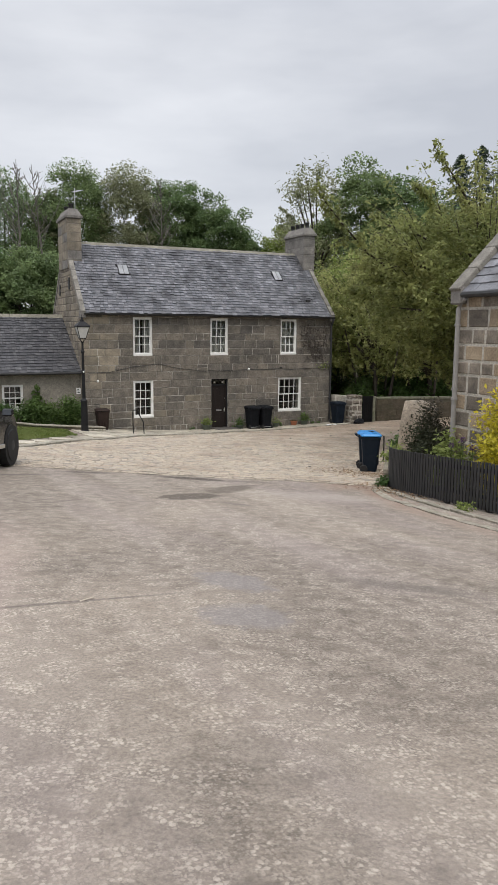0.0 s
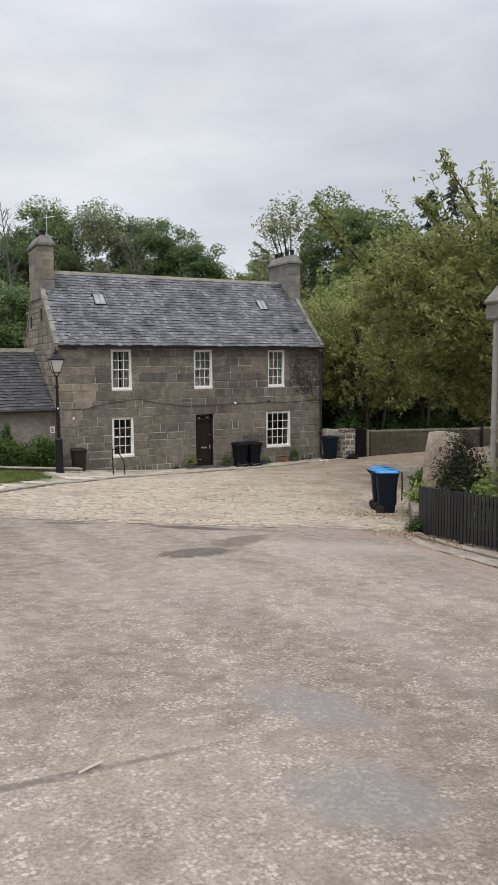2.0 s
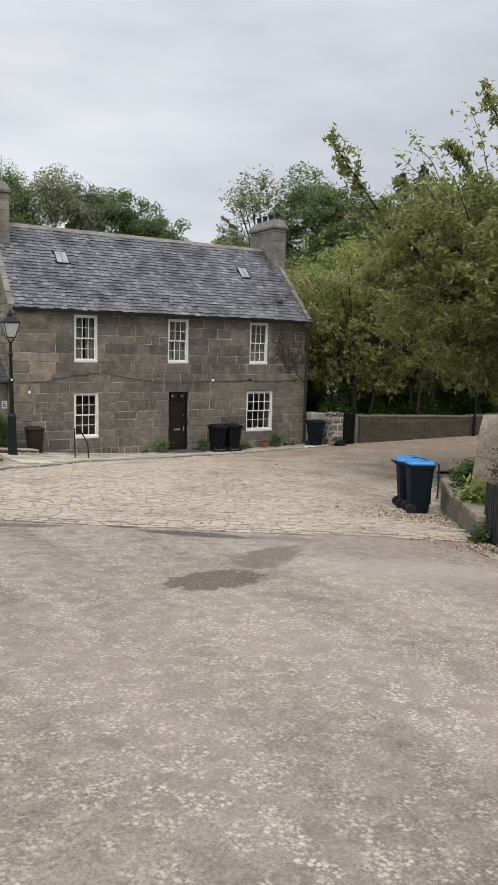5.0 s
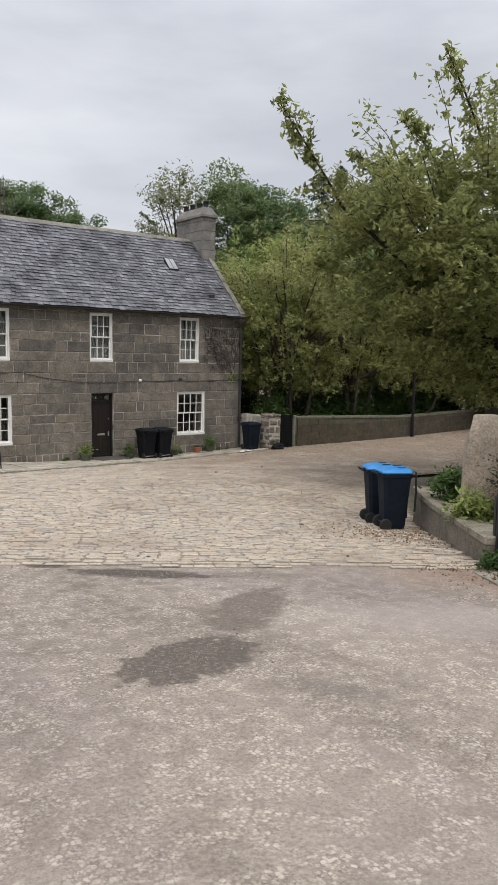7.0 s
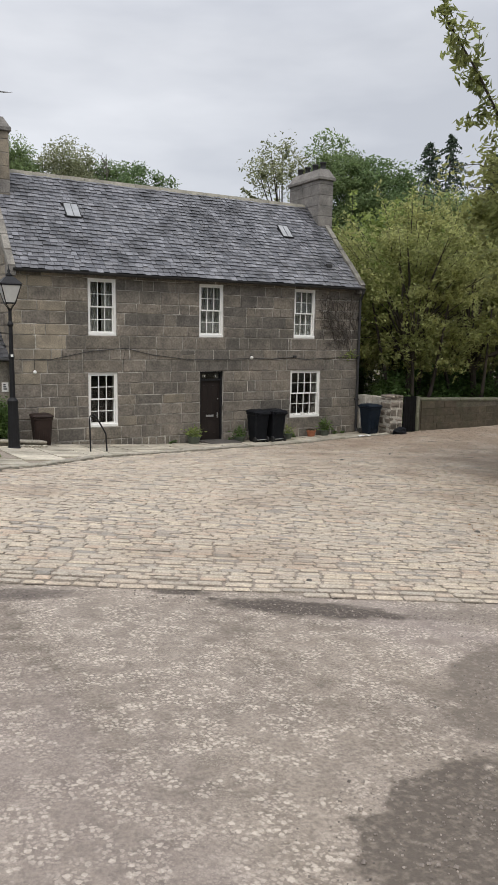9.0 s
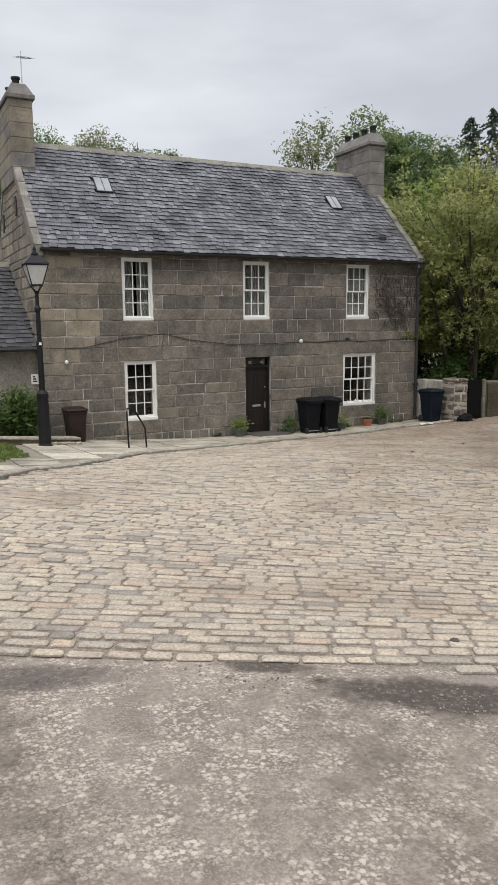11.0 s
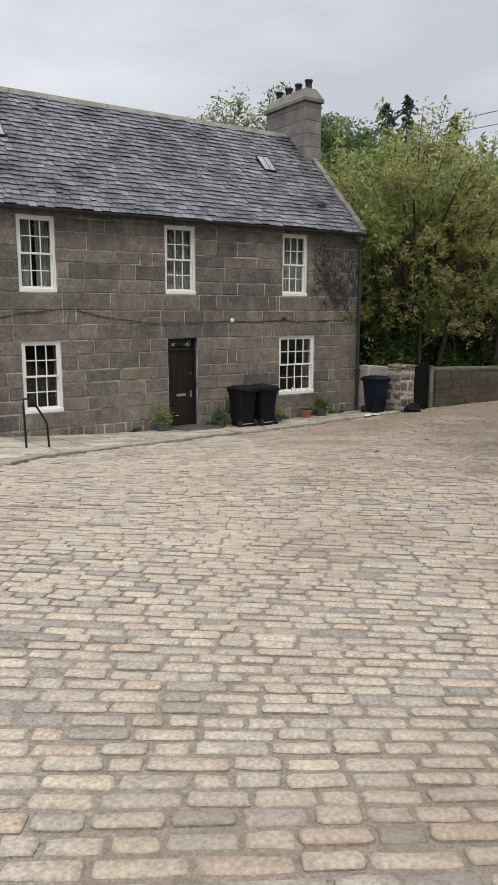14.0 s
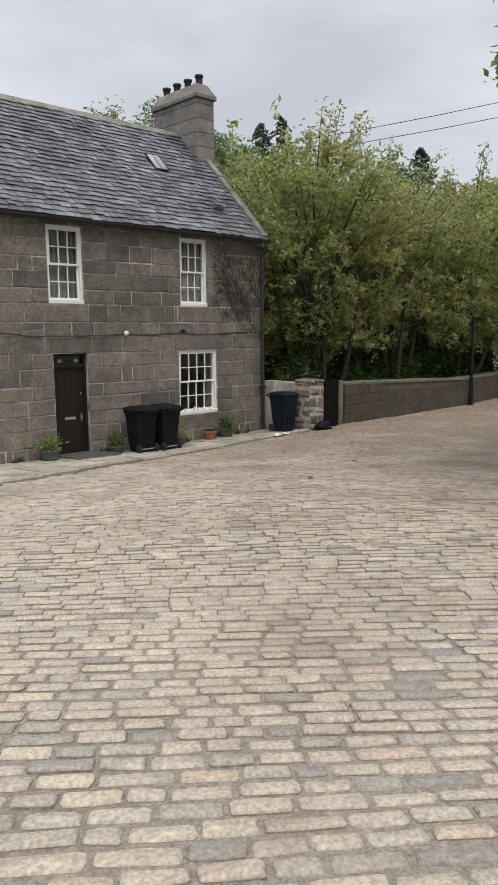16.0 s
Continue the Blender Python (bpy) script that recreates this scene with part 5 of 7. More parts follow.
def bare_tree(at, top, lean, seed):
    """A tall thin tree still without leaves."""
    r3 = random.Random(seed)
    z0 = ground(*at) - 0.2
    t = thing("bare_tree", (0, 0, 0), "tall leafless grey tree standing in the wood", "tree", "leafless trees in the wood")
    tip = Vector((at[0] + lean, at[1], top))
    foot = Vector((*at, z0))
    part("trunk", tube([foot, foot.lerp(tip, 0.5) + Vector((0.4, 0, 0)), tip], 0.2, 7, taper=0.15), M_GREYBARK, t)
    for k in range(16):
        a = foot.lerp(tip, 0.5 + 0.48 * k / 16)
        ang = r3.uniform(0, 6.28)
        L = (top - z0) * r3.uniform(0.1, 0.22) * (1.2 - k / 16)
        b = a + Vector((math.cos(ang) * 0.6, math.sin(ang) * 0.6, 0.85)) * L
        limb = part("limb", tube([a, a.lerp(b, 0.5) + Vector((0, 0, -0.1 * L)), b], 0.08, 5, taper=0.3), M_GREYBARK, t)
        for j in range(4):
            c = a.lerp(b, r3.uniform(0.35, 0.95))
            d = c + Vector((r3.uniform(-0.6, 0.6), r3.uniform(-0.6, 0.6), r3.uniform(0.3, 0.8))) * L * 0.6
            part("twig", tube([c, d], 0.035, 4, taper=0.4), M_GREYBARK, limb)


M_GREYBARK = mat("grey_bark", (0.10, 0.092, 0.08), (0.16, 0.15, 0.13), 6, 0.95, 0.6, stretch=(1, 1, 0.25), coords="World")
for k, (x, y, top, lean) in enumerate(((2.6, 62.0, 23.6, -1.0), (-0.6, 63.0, 24.2, 0.6), (17.4, 63.0, 23.6, 0.5))):
    bare_tree((x, y), top, lean, 440 + k)

# the wood on the rising ground behind: place, height of the top, half width, leaf, clumps
WOOD = [(0.6, 81.9, 28.3, 8.4, M_DARKLEAF, 1, 0.3),
        (-9.6, 82.3, 26.2, 8.4, M_DARKLEAF, 1, 0.3),
        (-5.1, 23.8, 10.6, 3.3, M_MIDLEAF, 1, 0.22),
        (-9.5, 25.0, 12.0, 3.6, M_DARKLEAF, 1, 0.22),
        (5.4, 80.9, 26.2, 4.5, M_GREYLEAF, 0.25, 0.3),
        (10.4, 80.3, 29.9, 6.0, M_MIDLEAF, 1, 0.3),
        (18.5, 78.4, 29.9, 6.2, M_GREYLEAF, 0.9, 0.3),
        (24.7, 76.3, 29.7, 5.0, M_DARKLEAF, 1, 0.3),
        (29.9, 74.3, 26.2, 5.5, M_DARKLEAF, 1, 0.3),
        (33.9, 72.8, 20.1, 3.6, M_DARKLEAF, 1, 0.3),
        (39.4, 69.2, 21.2, 4.8, M_LIME, 0.8, 0.3),
        (39.4, 60.8, 21.2, 4.5, M_LIME, 0.7, 0.3),
        (34.3, 51.0, 26.8, 5.1, M_GREYLEAF, 0.4, 0.3),
        (39.5, 48.0, 27.8, 5.4, M_MIDLEAF, 1, 0.3),
        (44.6, 45.9, 25.6, 6.0, M_DARKLEAF, 1, 0.3),
        (49.1, 42.5, 21.0, 6.3, M_MIDLEAF, 1, 0.3),
        (55.1, 37.1, 20.0, 6.8, M_MIDLEAF, 1, 0.3),
        (12.0, 37.0, 11.0, 5.0, M_MIDLEAF, 1, 0.22),
        (2.0, 35.0, 12.0, 5.0, M_MIDLEAF, 1, 0.22),
        (-14.0, 31.0, 11.0, 5.0, M_SHRUB, 1, 0.22),
        (29.0, 6.0, 11.5, 4.5, M_LIME, 1, 0.22),
        (36.0, 4.0, 12.0, 5.0, M_MIDLEAF, 1, 0.22),
        (30.0, -5.0, 10.0, 4.5, M_MIDLEAF, 1, 0.22),
        (38.0, -8.0, 11.0, 5.0, M_MIDLEAF, 1, 0.22),
        (26.0, 12.5, 11.5, 4.0, M_LIME, 1, 0.22),
        (17.0, 14.0, 10.5, 3.8, M_LIME, 1, 0.22)]
for i, (x, y, top, r, m, k, lf) in enumerate(WOOD):
    g = ground(x, y)
    h = top - g
    tree((x, y), h, (x, y, g + h * 0.55), (r, r * 0.9, h * 0.38), int(250 * k), 150 if k > 0.5 else 80, lf * 0.66, m, "broad woodland tree in full leaf on the slope" if k > 0.5 else "thin half-bare woodland tree on the slope", 60 + i, 0.3, 7 if k > 0.5 else 26, (r * 0.15 if k > 0.5 else r * 0.22), 0.0, 0 if k > 0.5 else 10, 0.2, "woodland trees")
for i, (x, y, h, r) in enumerate(((66, 62, 28, 8.2), (71, 63, 30, 8.6), (75, 58, 27, 8.0), (84, 48, 26, 8.4), (60, 34, 18.5, 6.4), (64, 31, 17.5, 6.2))):
    conifer((x, y), h, r, 200 + i, "dark spruce standing above the wood")


# the dark undergrowth beneath the cherry trees
def undergrowth(x, y, r, h, seed):
    rng = np.random.default_rng(seed)
    g = ground(x, y)
    t = thing("bush", (0, 0, 0), "low leafy undergrowth in the shade of the trees", "bush", "undergrowth behind the lane wall")
    bm, cen = bmesh.new(), []
    for k in range(26):
        ang, out = rng.uniform(0, 6.28), rng.uniform(0.1, 1.0)
        tip = np.array([x + math.cos(ang) * r * out, y + math.sin(ang) * r * out * 0.7, g + h * (1 - 0.5 * out * out) * rng.uniform(0.6, 1.1)])
        tube([(x + 0.2 * math.cos(ang), y + 0.2 * math.sin(ang), g - 0.1), (tip[0] * 0.6 + x * 0.4, tip[1] * 0.6 + y * 0.4, g + (tip[2] - g) * 0.65), tuple(tip)], 0.014, 4, bm, 0.4)
        f = rng.uniform(0.15, 1.05, 170)[:, None]
        cen.append(np.array([x, y, g]) + (tip - np.array([x, y, g])) * f + rng.normal(size=(170, 3)) * r * 0.17)
    tagged(part("stems", bm, M_BARK, t), "", "", "", "stuff")
    cen = np.concatenate(cen)
    cen = cen[(cen[:, 2] > g + 0.03) & (cen[:, 1] > -0.7)]
    leaves("foliage", cen, 0.085, M_SHRUB, t, seed, 2.2, 0.1)


for i in range(12):
    undergrowth(7.9 + i * 1.35, 0.6 + 0.9 * (i % 2) + max(0, i - 5) * 0.3, 1.2, 1.75 + 0.3 * math.sin(i * 2.3), 900 + i)


for i in range(10):
    undergrowth(7.4 + i * 1.75, 3.6 + 0.8 * (i % 2), 1.5, 2.7 + 0.3 * math.sin(i * 1.7), 930 + i)


# ---- lane wall, gate and rubble pier by the house ----
def stone_wall(name, label, pts, thick, heights, material, cope_material, cope=0.09, piece=0.7, seed=1):
    """A wall along points (x, y), its foot on the land, with coping stones."""
    t = thing(name, (0, 0, 0), label, "wall", "", "")
    rng = random.Random(seed)
    for i, ((x0, y0), (x1, y1)) in enumerate(zip(pts, pts[1:])):
        L = math.hypot(x1 - x0, y1 - y0)
        dx, dy = (x1 - x0) / L, (y1 - y0) / L
        z0, z1 = heights[i], heights[i + 1]
        bm = bmesh.new()
        n = max(1, int(L / 0.5))
        grid = []
        for k in range(n + 1):
            s = L * k / n
            col = []
            for o in (0, thick):
                px, py = x0 + dx * s - dy * o, y0 + dy * s + dx * o
                col.append((bm.verts.new((px, py, ground(px, py) - 0.2)), bm.verts.new((px, py, z0 + (z1 - z0) * k / n - cope))))
            grid.append(col)
        for a, b in zip(grid, grid[1:]):
            bm.faces.new((a[0][0], b[0][0], b[0][1], a[0][1]))
            bm.faces.new((b[1][0], a[1][0], a[1][1], b[1][1]))
            bm.faces.new((a[0][1], b[0][1], b[1][1], a[1][1]))
        bm.faces.new((grid[0][0][0], grid[0][0][1], grid[0][1][1], grid[0][1][0]))
        bm.faces.new((grid[-1][0][0], grid[-1][1][0], grid[-1][1][1], grid[-1][0][1]))
        bmesh.ops.recalc_face_normals(bm, faces=bm.faces)
        part("wall_body", bm, material, t)
        m = max(1, round(L / piece))
        for k in range(m):
            a, b = L * k / m + 0.006, L * (k + 1) / m - 0.006
            bm = bmesh.new()
            vs = box(bm, a, b, -0.035, thick + 0.035, -cope, rng.uniform(-0.01, 0.012), bevel=0.02)
            for v in vs:
                s, o, zz = v.co
                v.co = Vector((x0 + dx * s - dy * o, y0 + dy * s + dx * o, z0 + (z1 - z0) * s / L + zz))
            part("coping_stone", bm, cope_material, t)
    return t


stone_wall("lane_wall", "long mossy boundary wall along the lane", [(7.62, -1.42), (10.5, -1.45), (14.5, -1.15), (20.0, -0.2), (27.0, 1.6)], 0.4, [1.22, 1.14, 1.0, 1.0, 1.05], M_GREENWALL, M_COPE, 0.10, 0.9, 3)


def rubble_pier():
    t = thing("rubble_wall", (0, 0, 0), "short rubble stone wall with thick pale mortar beside the house", "wall")
    x0, x1, y0, y1, top = 6.25, 6.82, -1.45, -0.85, 1.26
    part("mortar_core", boxes((x0 + 0.02, x1 - 0.02, y0 + 0.02, y1, -0.4, top - 0.02), (5.94, x0 + 0.02, -0.4, 0.0, -0.4, top + 0.02), (x0 + 0.02, x0 + 0.4, y1, 0.0, -0.4, top - 0.02)), M_MORTAR, t)
    rng = random.Random(8)

    def face(ox, oy, turn, width, z_top):
        """Odd stones with thick mortar between them over one upright face."""
        z = -0.25
        while z < z_top - 0.06:
            h = min(rng.choice((0.17, 0.22, 0.27, 0.3)), z_top - z)
            s = 0.0
            while s < width - 0.04:
                w = rng.choice((0.2, 0.3, 0.4, 0.55))
                if width - (s + w) < 0.12:
                    w = width - s
                g = rng.uniform(0.025, 0.055)
                cut = rng.uniform(0.0, 0.045)
                me = block_mesh("rubble_stone", max(0.07, w - g), 0.07, max(0.06, h - g - cut), 0.032, rng, 0.03)
                me.materials.append(M_RUBBLESTONE)
                ob = new("rubble_stone", me)
                ca, sa = math.cos(radians(turn)), math.sin(radians(turn))
                out = rng.uniform(-0.012, 0.012)
                ob.matrix_world = pose(ox + ca * (s + g / 2) + sa * out, oy + sa * (s + g / 2) - ca * out, z + g / 2 + rng.uniform(0, cut), 0, rng.uniform(-5, 5), turn)
                ob.parent = t
                s += w
            z += h

    face(x0, y0, 0, x1 - x0, top)
    face(x0, y1, -90, y1 - y0, top)
    face(5.95, -0.4, 0, 0.32, top)
    for k in range(3):
        a, b = x0 + (x1 - x0) * k / 3, x0 + (x1 - x0) * (k + 1) / 3
        part("cope_stone", boxes((a + 0.01, b - 0.01, y0 - 0.03, y1, top - 0.02, top + 0.08 + 0.02 * (k % 2)), bevel=0.03), M_RUBBLESTONE, t)


rubble_pier()
gate = thing("garden_gate", (6.84, -1.42, ground(7.2, -1.4)), "narrow black boarded gate in the wall", "gate")
for k in range(5):
    part("board", boxes((k * 0.115 + 0.01, (k + 1) * 0.115, -0.015, 0.015, 0.05, 1.3)), M_GATE, gate)
part("rail", boxes((0.01, 0.57, 0.015, 0.045, 0.25, 0.33), (0.01, 0.57, 0.015, 0.045, 0.85, 0.93)), M_BLACK, gate)
post = thing("gate_post", (7.49, -1.42, ground(7.5, -1.3)), "slim weathered timber gate post", "post")
part("shaft", boxes((-0.06, 0.06, -0.07, 0.07, -0.15, 1.28), bevel=0.012), M_COPE, post)

# ---- right-hand gardens: low wall, monolith, fence, kerb, cottage ----
def zg(x, y, h):
    return ground(x, y) + h


stone_wall("garden_wall", "low mossy garden wall with worn coping", [(-1.05, -14.75), (-2.1, -15.98), (-3.75, -18.15)], 0.32,
           [1.32, 1.38, 1.50], M_GARDENWALL, M_GARDENCOPE, 0.11, 0.75, 6)


def monolith():
    t = thing("stone_pier", (0, 0, 0), "rough pale upright stone at the corner of the garden", "stone pier")
    bm = bmesh.new()
    vs = box(bm, -0.26, 0.5, -0.24, 0.24, -0.3, 1.75)
    bmesh.ops.subdivide_edges(bm, edges=bm.edges[:], cuts=5, use_grid_fill=True)
    z0 = 1.02
    for v in bm.verts:
        k = max(0.0, (v.co.z - 1.1) / 0.65)
        v.co.x *= 1 - 0.12 * k * k
        v.co.y *= 1 - 0.2 * k * k
        if v.co.x < 0:
            v.co.x += 0.10 * max(0, v.co.z) / 1.7
        v.co += Vector(noise.noise_vector(v.co * 2.3)) * 0.05
        v.co.z -= 0.12 * k * (abs(v.co.x) * 1.6) ** 2
    ob = part("shaft", bm, M_MONOLITH, t, smooth=True)
    t.matrix_world = pose(-2.0, -16.75, z0, 0, 0, -52) @ Matrix.Diagonal((1.14, 1.1, 1.0, 1.0))


M_MONOLITH = mat("pale_rough_stone", (0.29, 0.235, 0.18), (0.43, 0.36, 0.28), 5, 0.92, 0.6, (0.18, 0.16, 0.13), 1.6, 0.6, fine=30, coords="World", bump_dist=0.03)
monolith()
FENCE = [(-3.62, -18.12), (-3.82, -18.45), (-3.95, -18.95), (-4.02, -19.6), (-4.02, -20.4), (-3.96, -21.4), (-3.9, -22.6), (-3.85, -24.5)]


def fence():
    t = thing("fence", (0, 0, 0), "low black slatted timber fence round the garden", "fence")
    rng = random.Random(2)
    for (x0, y0), (x1, y1) in zip(FENCE, FENCE[1:]):
        L = math.hypot(x1 - x0, y1 - y0)
        ang = math.degrees(math.atan2(y1 - y0, x1 - x0))
        n = max(1, round(L / 0.078))
        for k in range(n):
            s = (k + 0.5) / n
            x, y = x0 + (x1 - x0) * s, y0 + (y1 - y0) * s
            z = ground(x, y)
            h = 0.86 + rng.uniform(-0.008, 0.008)
            if not SLATS:
                bm = bmesh.new()
                box(bm, -0.027, 0.027, -0.011, 0.011, 0.04, 0.86, bevel=0.003)
                SLATS.append(mesh_of("slat", bm))
                SLATS[0].materials.append(M_FENCE)
            ob = new("slat", SLATS[0])
            ob.matrix_world = pose(x, y, z + rng.uniform(-0.006, 0.01), 0, rng.uniform(-0.5, 0.5), ang)
            ob.parent = t
        for zz in (0.22, 0.68):
            bm = bmesh.new()
            vs = box(bm, 0, L, 0.012, 0.05, zz, zz + 0.07)
            ma, mb = ground(x0, y0), ground(x1, y1)
            for v in vs:
                v.co = pose(x0, y0, ma + (mb - ma) * v.co.x / L, 0, 0, ang) @ v.co
            part("rail", bm, M_FENCE, t)
        bm = bmesh.new()
        box(bm, -0.04, 0.04, 0.05, 0.12, -0.2, 0.8, pose(x0, y0, ground(x0, y0), 0, 0, ang))
        part("post", bm, M_FENCE, t)


SLATS = []
fence()
fkerb = thing("garden_kerb", (0, 0, 0), "broken pale kerbstones below the garden fence", "kerb", "", "structure")
cottage = thing("cottage", (0, 0, 0), "stone cottage of mixed brown and grey squared rubble", "house")
CX, CY0, CY1, CE, CRX, CRZ = -2.53, -18.72, -30.0, 5.16, 0.5, 8.2
bm = boxes((CX + 0.02, CX + 0.5, CY1, CY0 - 0.02, 0.3, CE))
cwall = part("front_wall", bm, M_MORTAR, cottage)
bm = bmesh.new()
prof = [(CX + 0.5, 0.3), (2 * CRX - CX, 0.3), (2 * CRX - CX, CE), (CRX, CRZ - 0.05), (CX + 0.02, CE), (CX + 0.5, CE)]
for ya, yb in ((CY0 - 0.45, CY0), (CY1, CY1 + 0.45)):
    a = [bm.verts.new((x, ya, z)) for x, z in prof]
    b = [bm.verts.new((x, yb, z)) for x, z in prof]
    bm.faces.new(a)
    bm.faces.new(list(reversed(b)))
    for k in range(6):
        bm.faces.new((a[k], b[k], b[(k + 1) % 6], a[(k + 1) % 6]))
bmesh.ops.recalc_face_normals(bm, faces=bm.faces)
part("gable_wall", bm, M_RUBBLE, cottage)
part("back_wall", boxes((2 * CRX - CX - 0.5, 2 * CRX - CX - 0.02, CY1 + 0.45, CY0 - 0.45, 0.3, CE)), M_RUBBLE, cottage)
bm = bmesh.new()
for s in (1, -1):
    q = [(CRX - s * (CRX - CX + 0.1), CE), (CRX, CRZ)]
    v = [bm.verts.new((x, y, z + dz)) for dz in (0, -0.1) for y in (CY1, CY0 - 0.3) for x, z in q]
    for f in ((0, 1, 3, 2), (4, 6, 7, 5), (0, 2, 6, 4), (1, 5, 7, 3), (0, 4, 5, 1), (2, 3, 7, 6)):
        bm.faces.new([v[k] for k in f])
bmesh.ops.recalc_face_normals(bm, faces=bm.faces)
croof = part("roof", bm, M_ROOFBED, cottage, "weathered grey slate roof")
cs = math.atan2(CRZ - CE, CRX - CX + 0.1)
crun = math.hypot(CRZ - CE, CRX - CX + 0.1)


def cottage_stones():
    rng = random.Random(31)
    z = 1.0
    while z < CE - 0.05:
        h = min(rng.uniform(0.26, 0.4), CE - z)
        y = CY0
        while y > -22.5:
            w = rng.uniform(0.3, 0.6)
            g = 0.05
            me = block_mesh("stone", w - g, 0.05, h - g, 0.02, rng, 0.012)
            me.materials.append(rng.choice((M_RUBBLESTONE, M_RUBBLESTONE, M_TANSTONE)))
            ob = new("stone", me)
            ob.matrix_world = pose(CX + 0.004, y - g / 2, z + g / 2, 0, 0, -90)
            ob.parent = cwall
            y -= w
        z += h


M_TANSTONE = mat("warm_tan_stone", (0.25, 0.195, 0.135), (0.36, 0.285, 0.20), 4, 0.92, 0.5, (0.2, 0.15, 0.1), 1.2, 0.5, vary=0.25, fine=34, coords="World")


def cottage_roof():
    rng = random.Random(33)
    rows, fv, ff, n = 18, [], [], 0
    up = Vector((math.cos(cs), 0, math.sin(cs)))
    nrm = Vector((-math.sin(cs), 0, math.cos(cs)))
    ex = crun / rows
    for r in range(rows):
        y = CY0 - 0.3
        while y > -24:
            w = rng.uniform(0.25, 0.42)
            b = Vector((CX - 0.1, 0, CE)) + up * (r * ex + rng.uniform(-0.01, 0.01))
            v = []
            for py, s, h in ((y, 0, 0.035), (y - w + 0.01, 0, 0.035), (y - w + 0.01, ex * 1.25, 0.008), (y, ex * 1.25, 0.008)):
                p = b + up * s + nrm * h
                v.append((p.x, py, p.z))
            v += [tuple(Vector(q) - nrm * 0.013) for q in v]
            f = [(0, 3, 2, 1), (4, 0, 1, 5), (5, 1, 2, 6), (7, 3, 0, 4)]
            raw("slate", v, f, M_SLATE, croof) if n < 150 else None
            if n >= 150:
                k = len(fv)
                fv += v
                ff += [tuple(k + i for i in q) for q in f]
            n += 1
            y -= w
    tagged(raw("slates", fv, ff, M_SLATES, croof), "", "", "", "stuff")
    for i in range(7):
        a, b = crun * i / 7 + 0.006, crun * (i + 1) / 7 - 0.006
        bm = bmesh.new()
        for v in box(bm, a, b, CY0 - 0.28, CY0 + 0.04, -0.1, 0.13, bevel=0.015):
            p = Vector((CX - 0.1, 0, CE)) + up * v.co.x + nrm * v.co.z
            v.co = Vector((p.x, v.co.y, p.z))
        bmesh.ops.recalc_face_normals(bm, faces=bm.faces)
        part("skew_stone", bm, M_SKEW, croof)
    part("skew_foot", boxes((CX - 0.13, CX + 0.1, CY0 - 0.3, CY0 + 0.05, CE - 0.22, CE + 0.14), bevel=0.03), M_CHIMNEY, croof)


bm = tube([(CX - 0.16, CY0 - 0.36, CE - 0.04), (CX - 0.16, CY1, CE - 0.0)], 0.06, 8)
part("gutter", bm, M_GUTTER, cottage)
bm = tube([(CX - 0.15, CY0 - 0.45, CE - 0.1), (CX - 0.1, CY0 - 0.2, CE - 0.3), (CX - 0.1, CY0 - 0.2, 1.0)], 0.052, 10)
for zz in (2.2, 3.0, 3.2, 4.5):
    lathe([(0.068, 0), (0.068, 0.05)], 12, pose(CX - 0.1, CY0 - 0.2, zz), bm)
part("downpipe", bm, M_PIPE, cottage, "pale grey cast-iron downpipe")

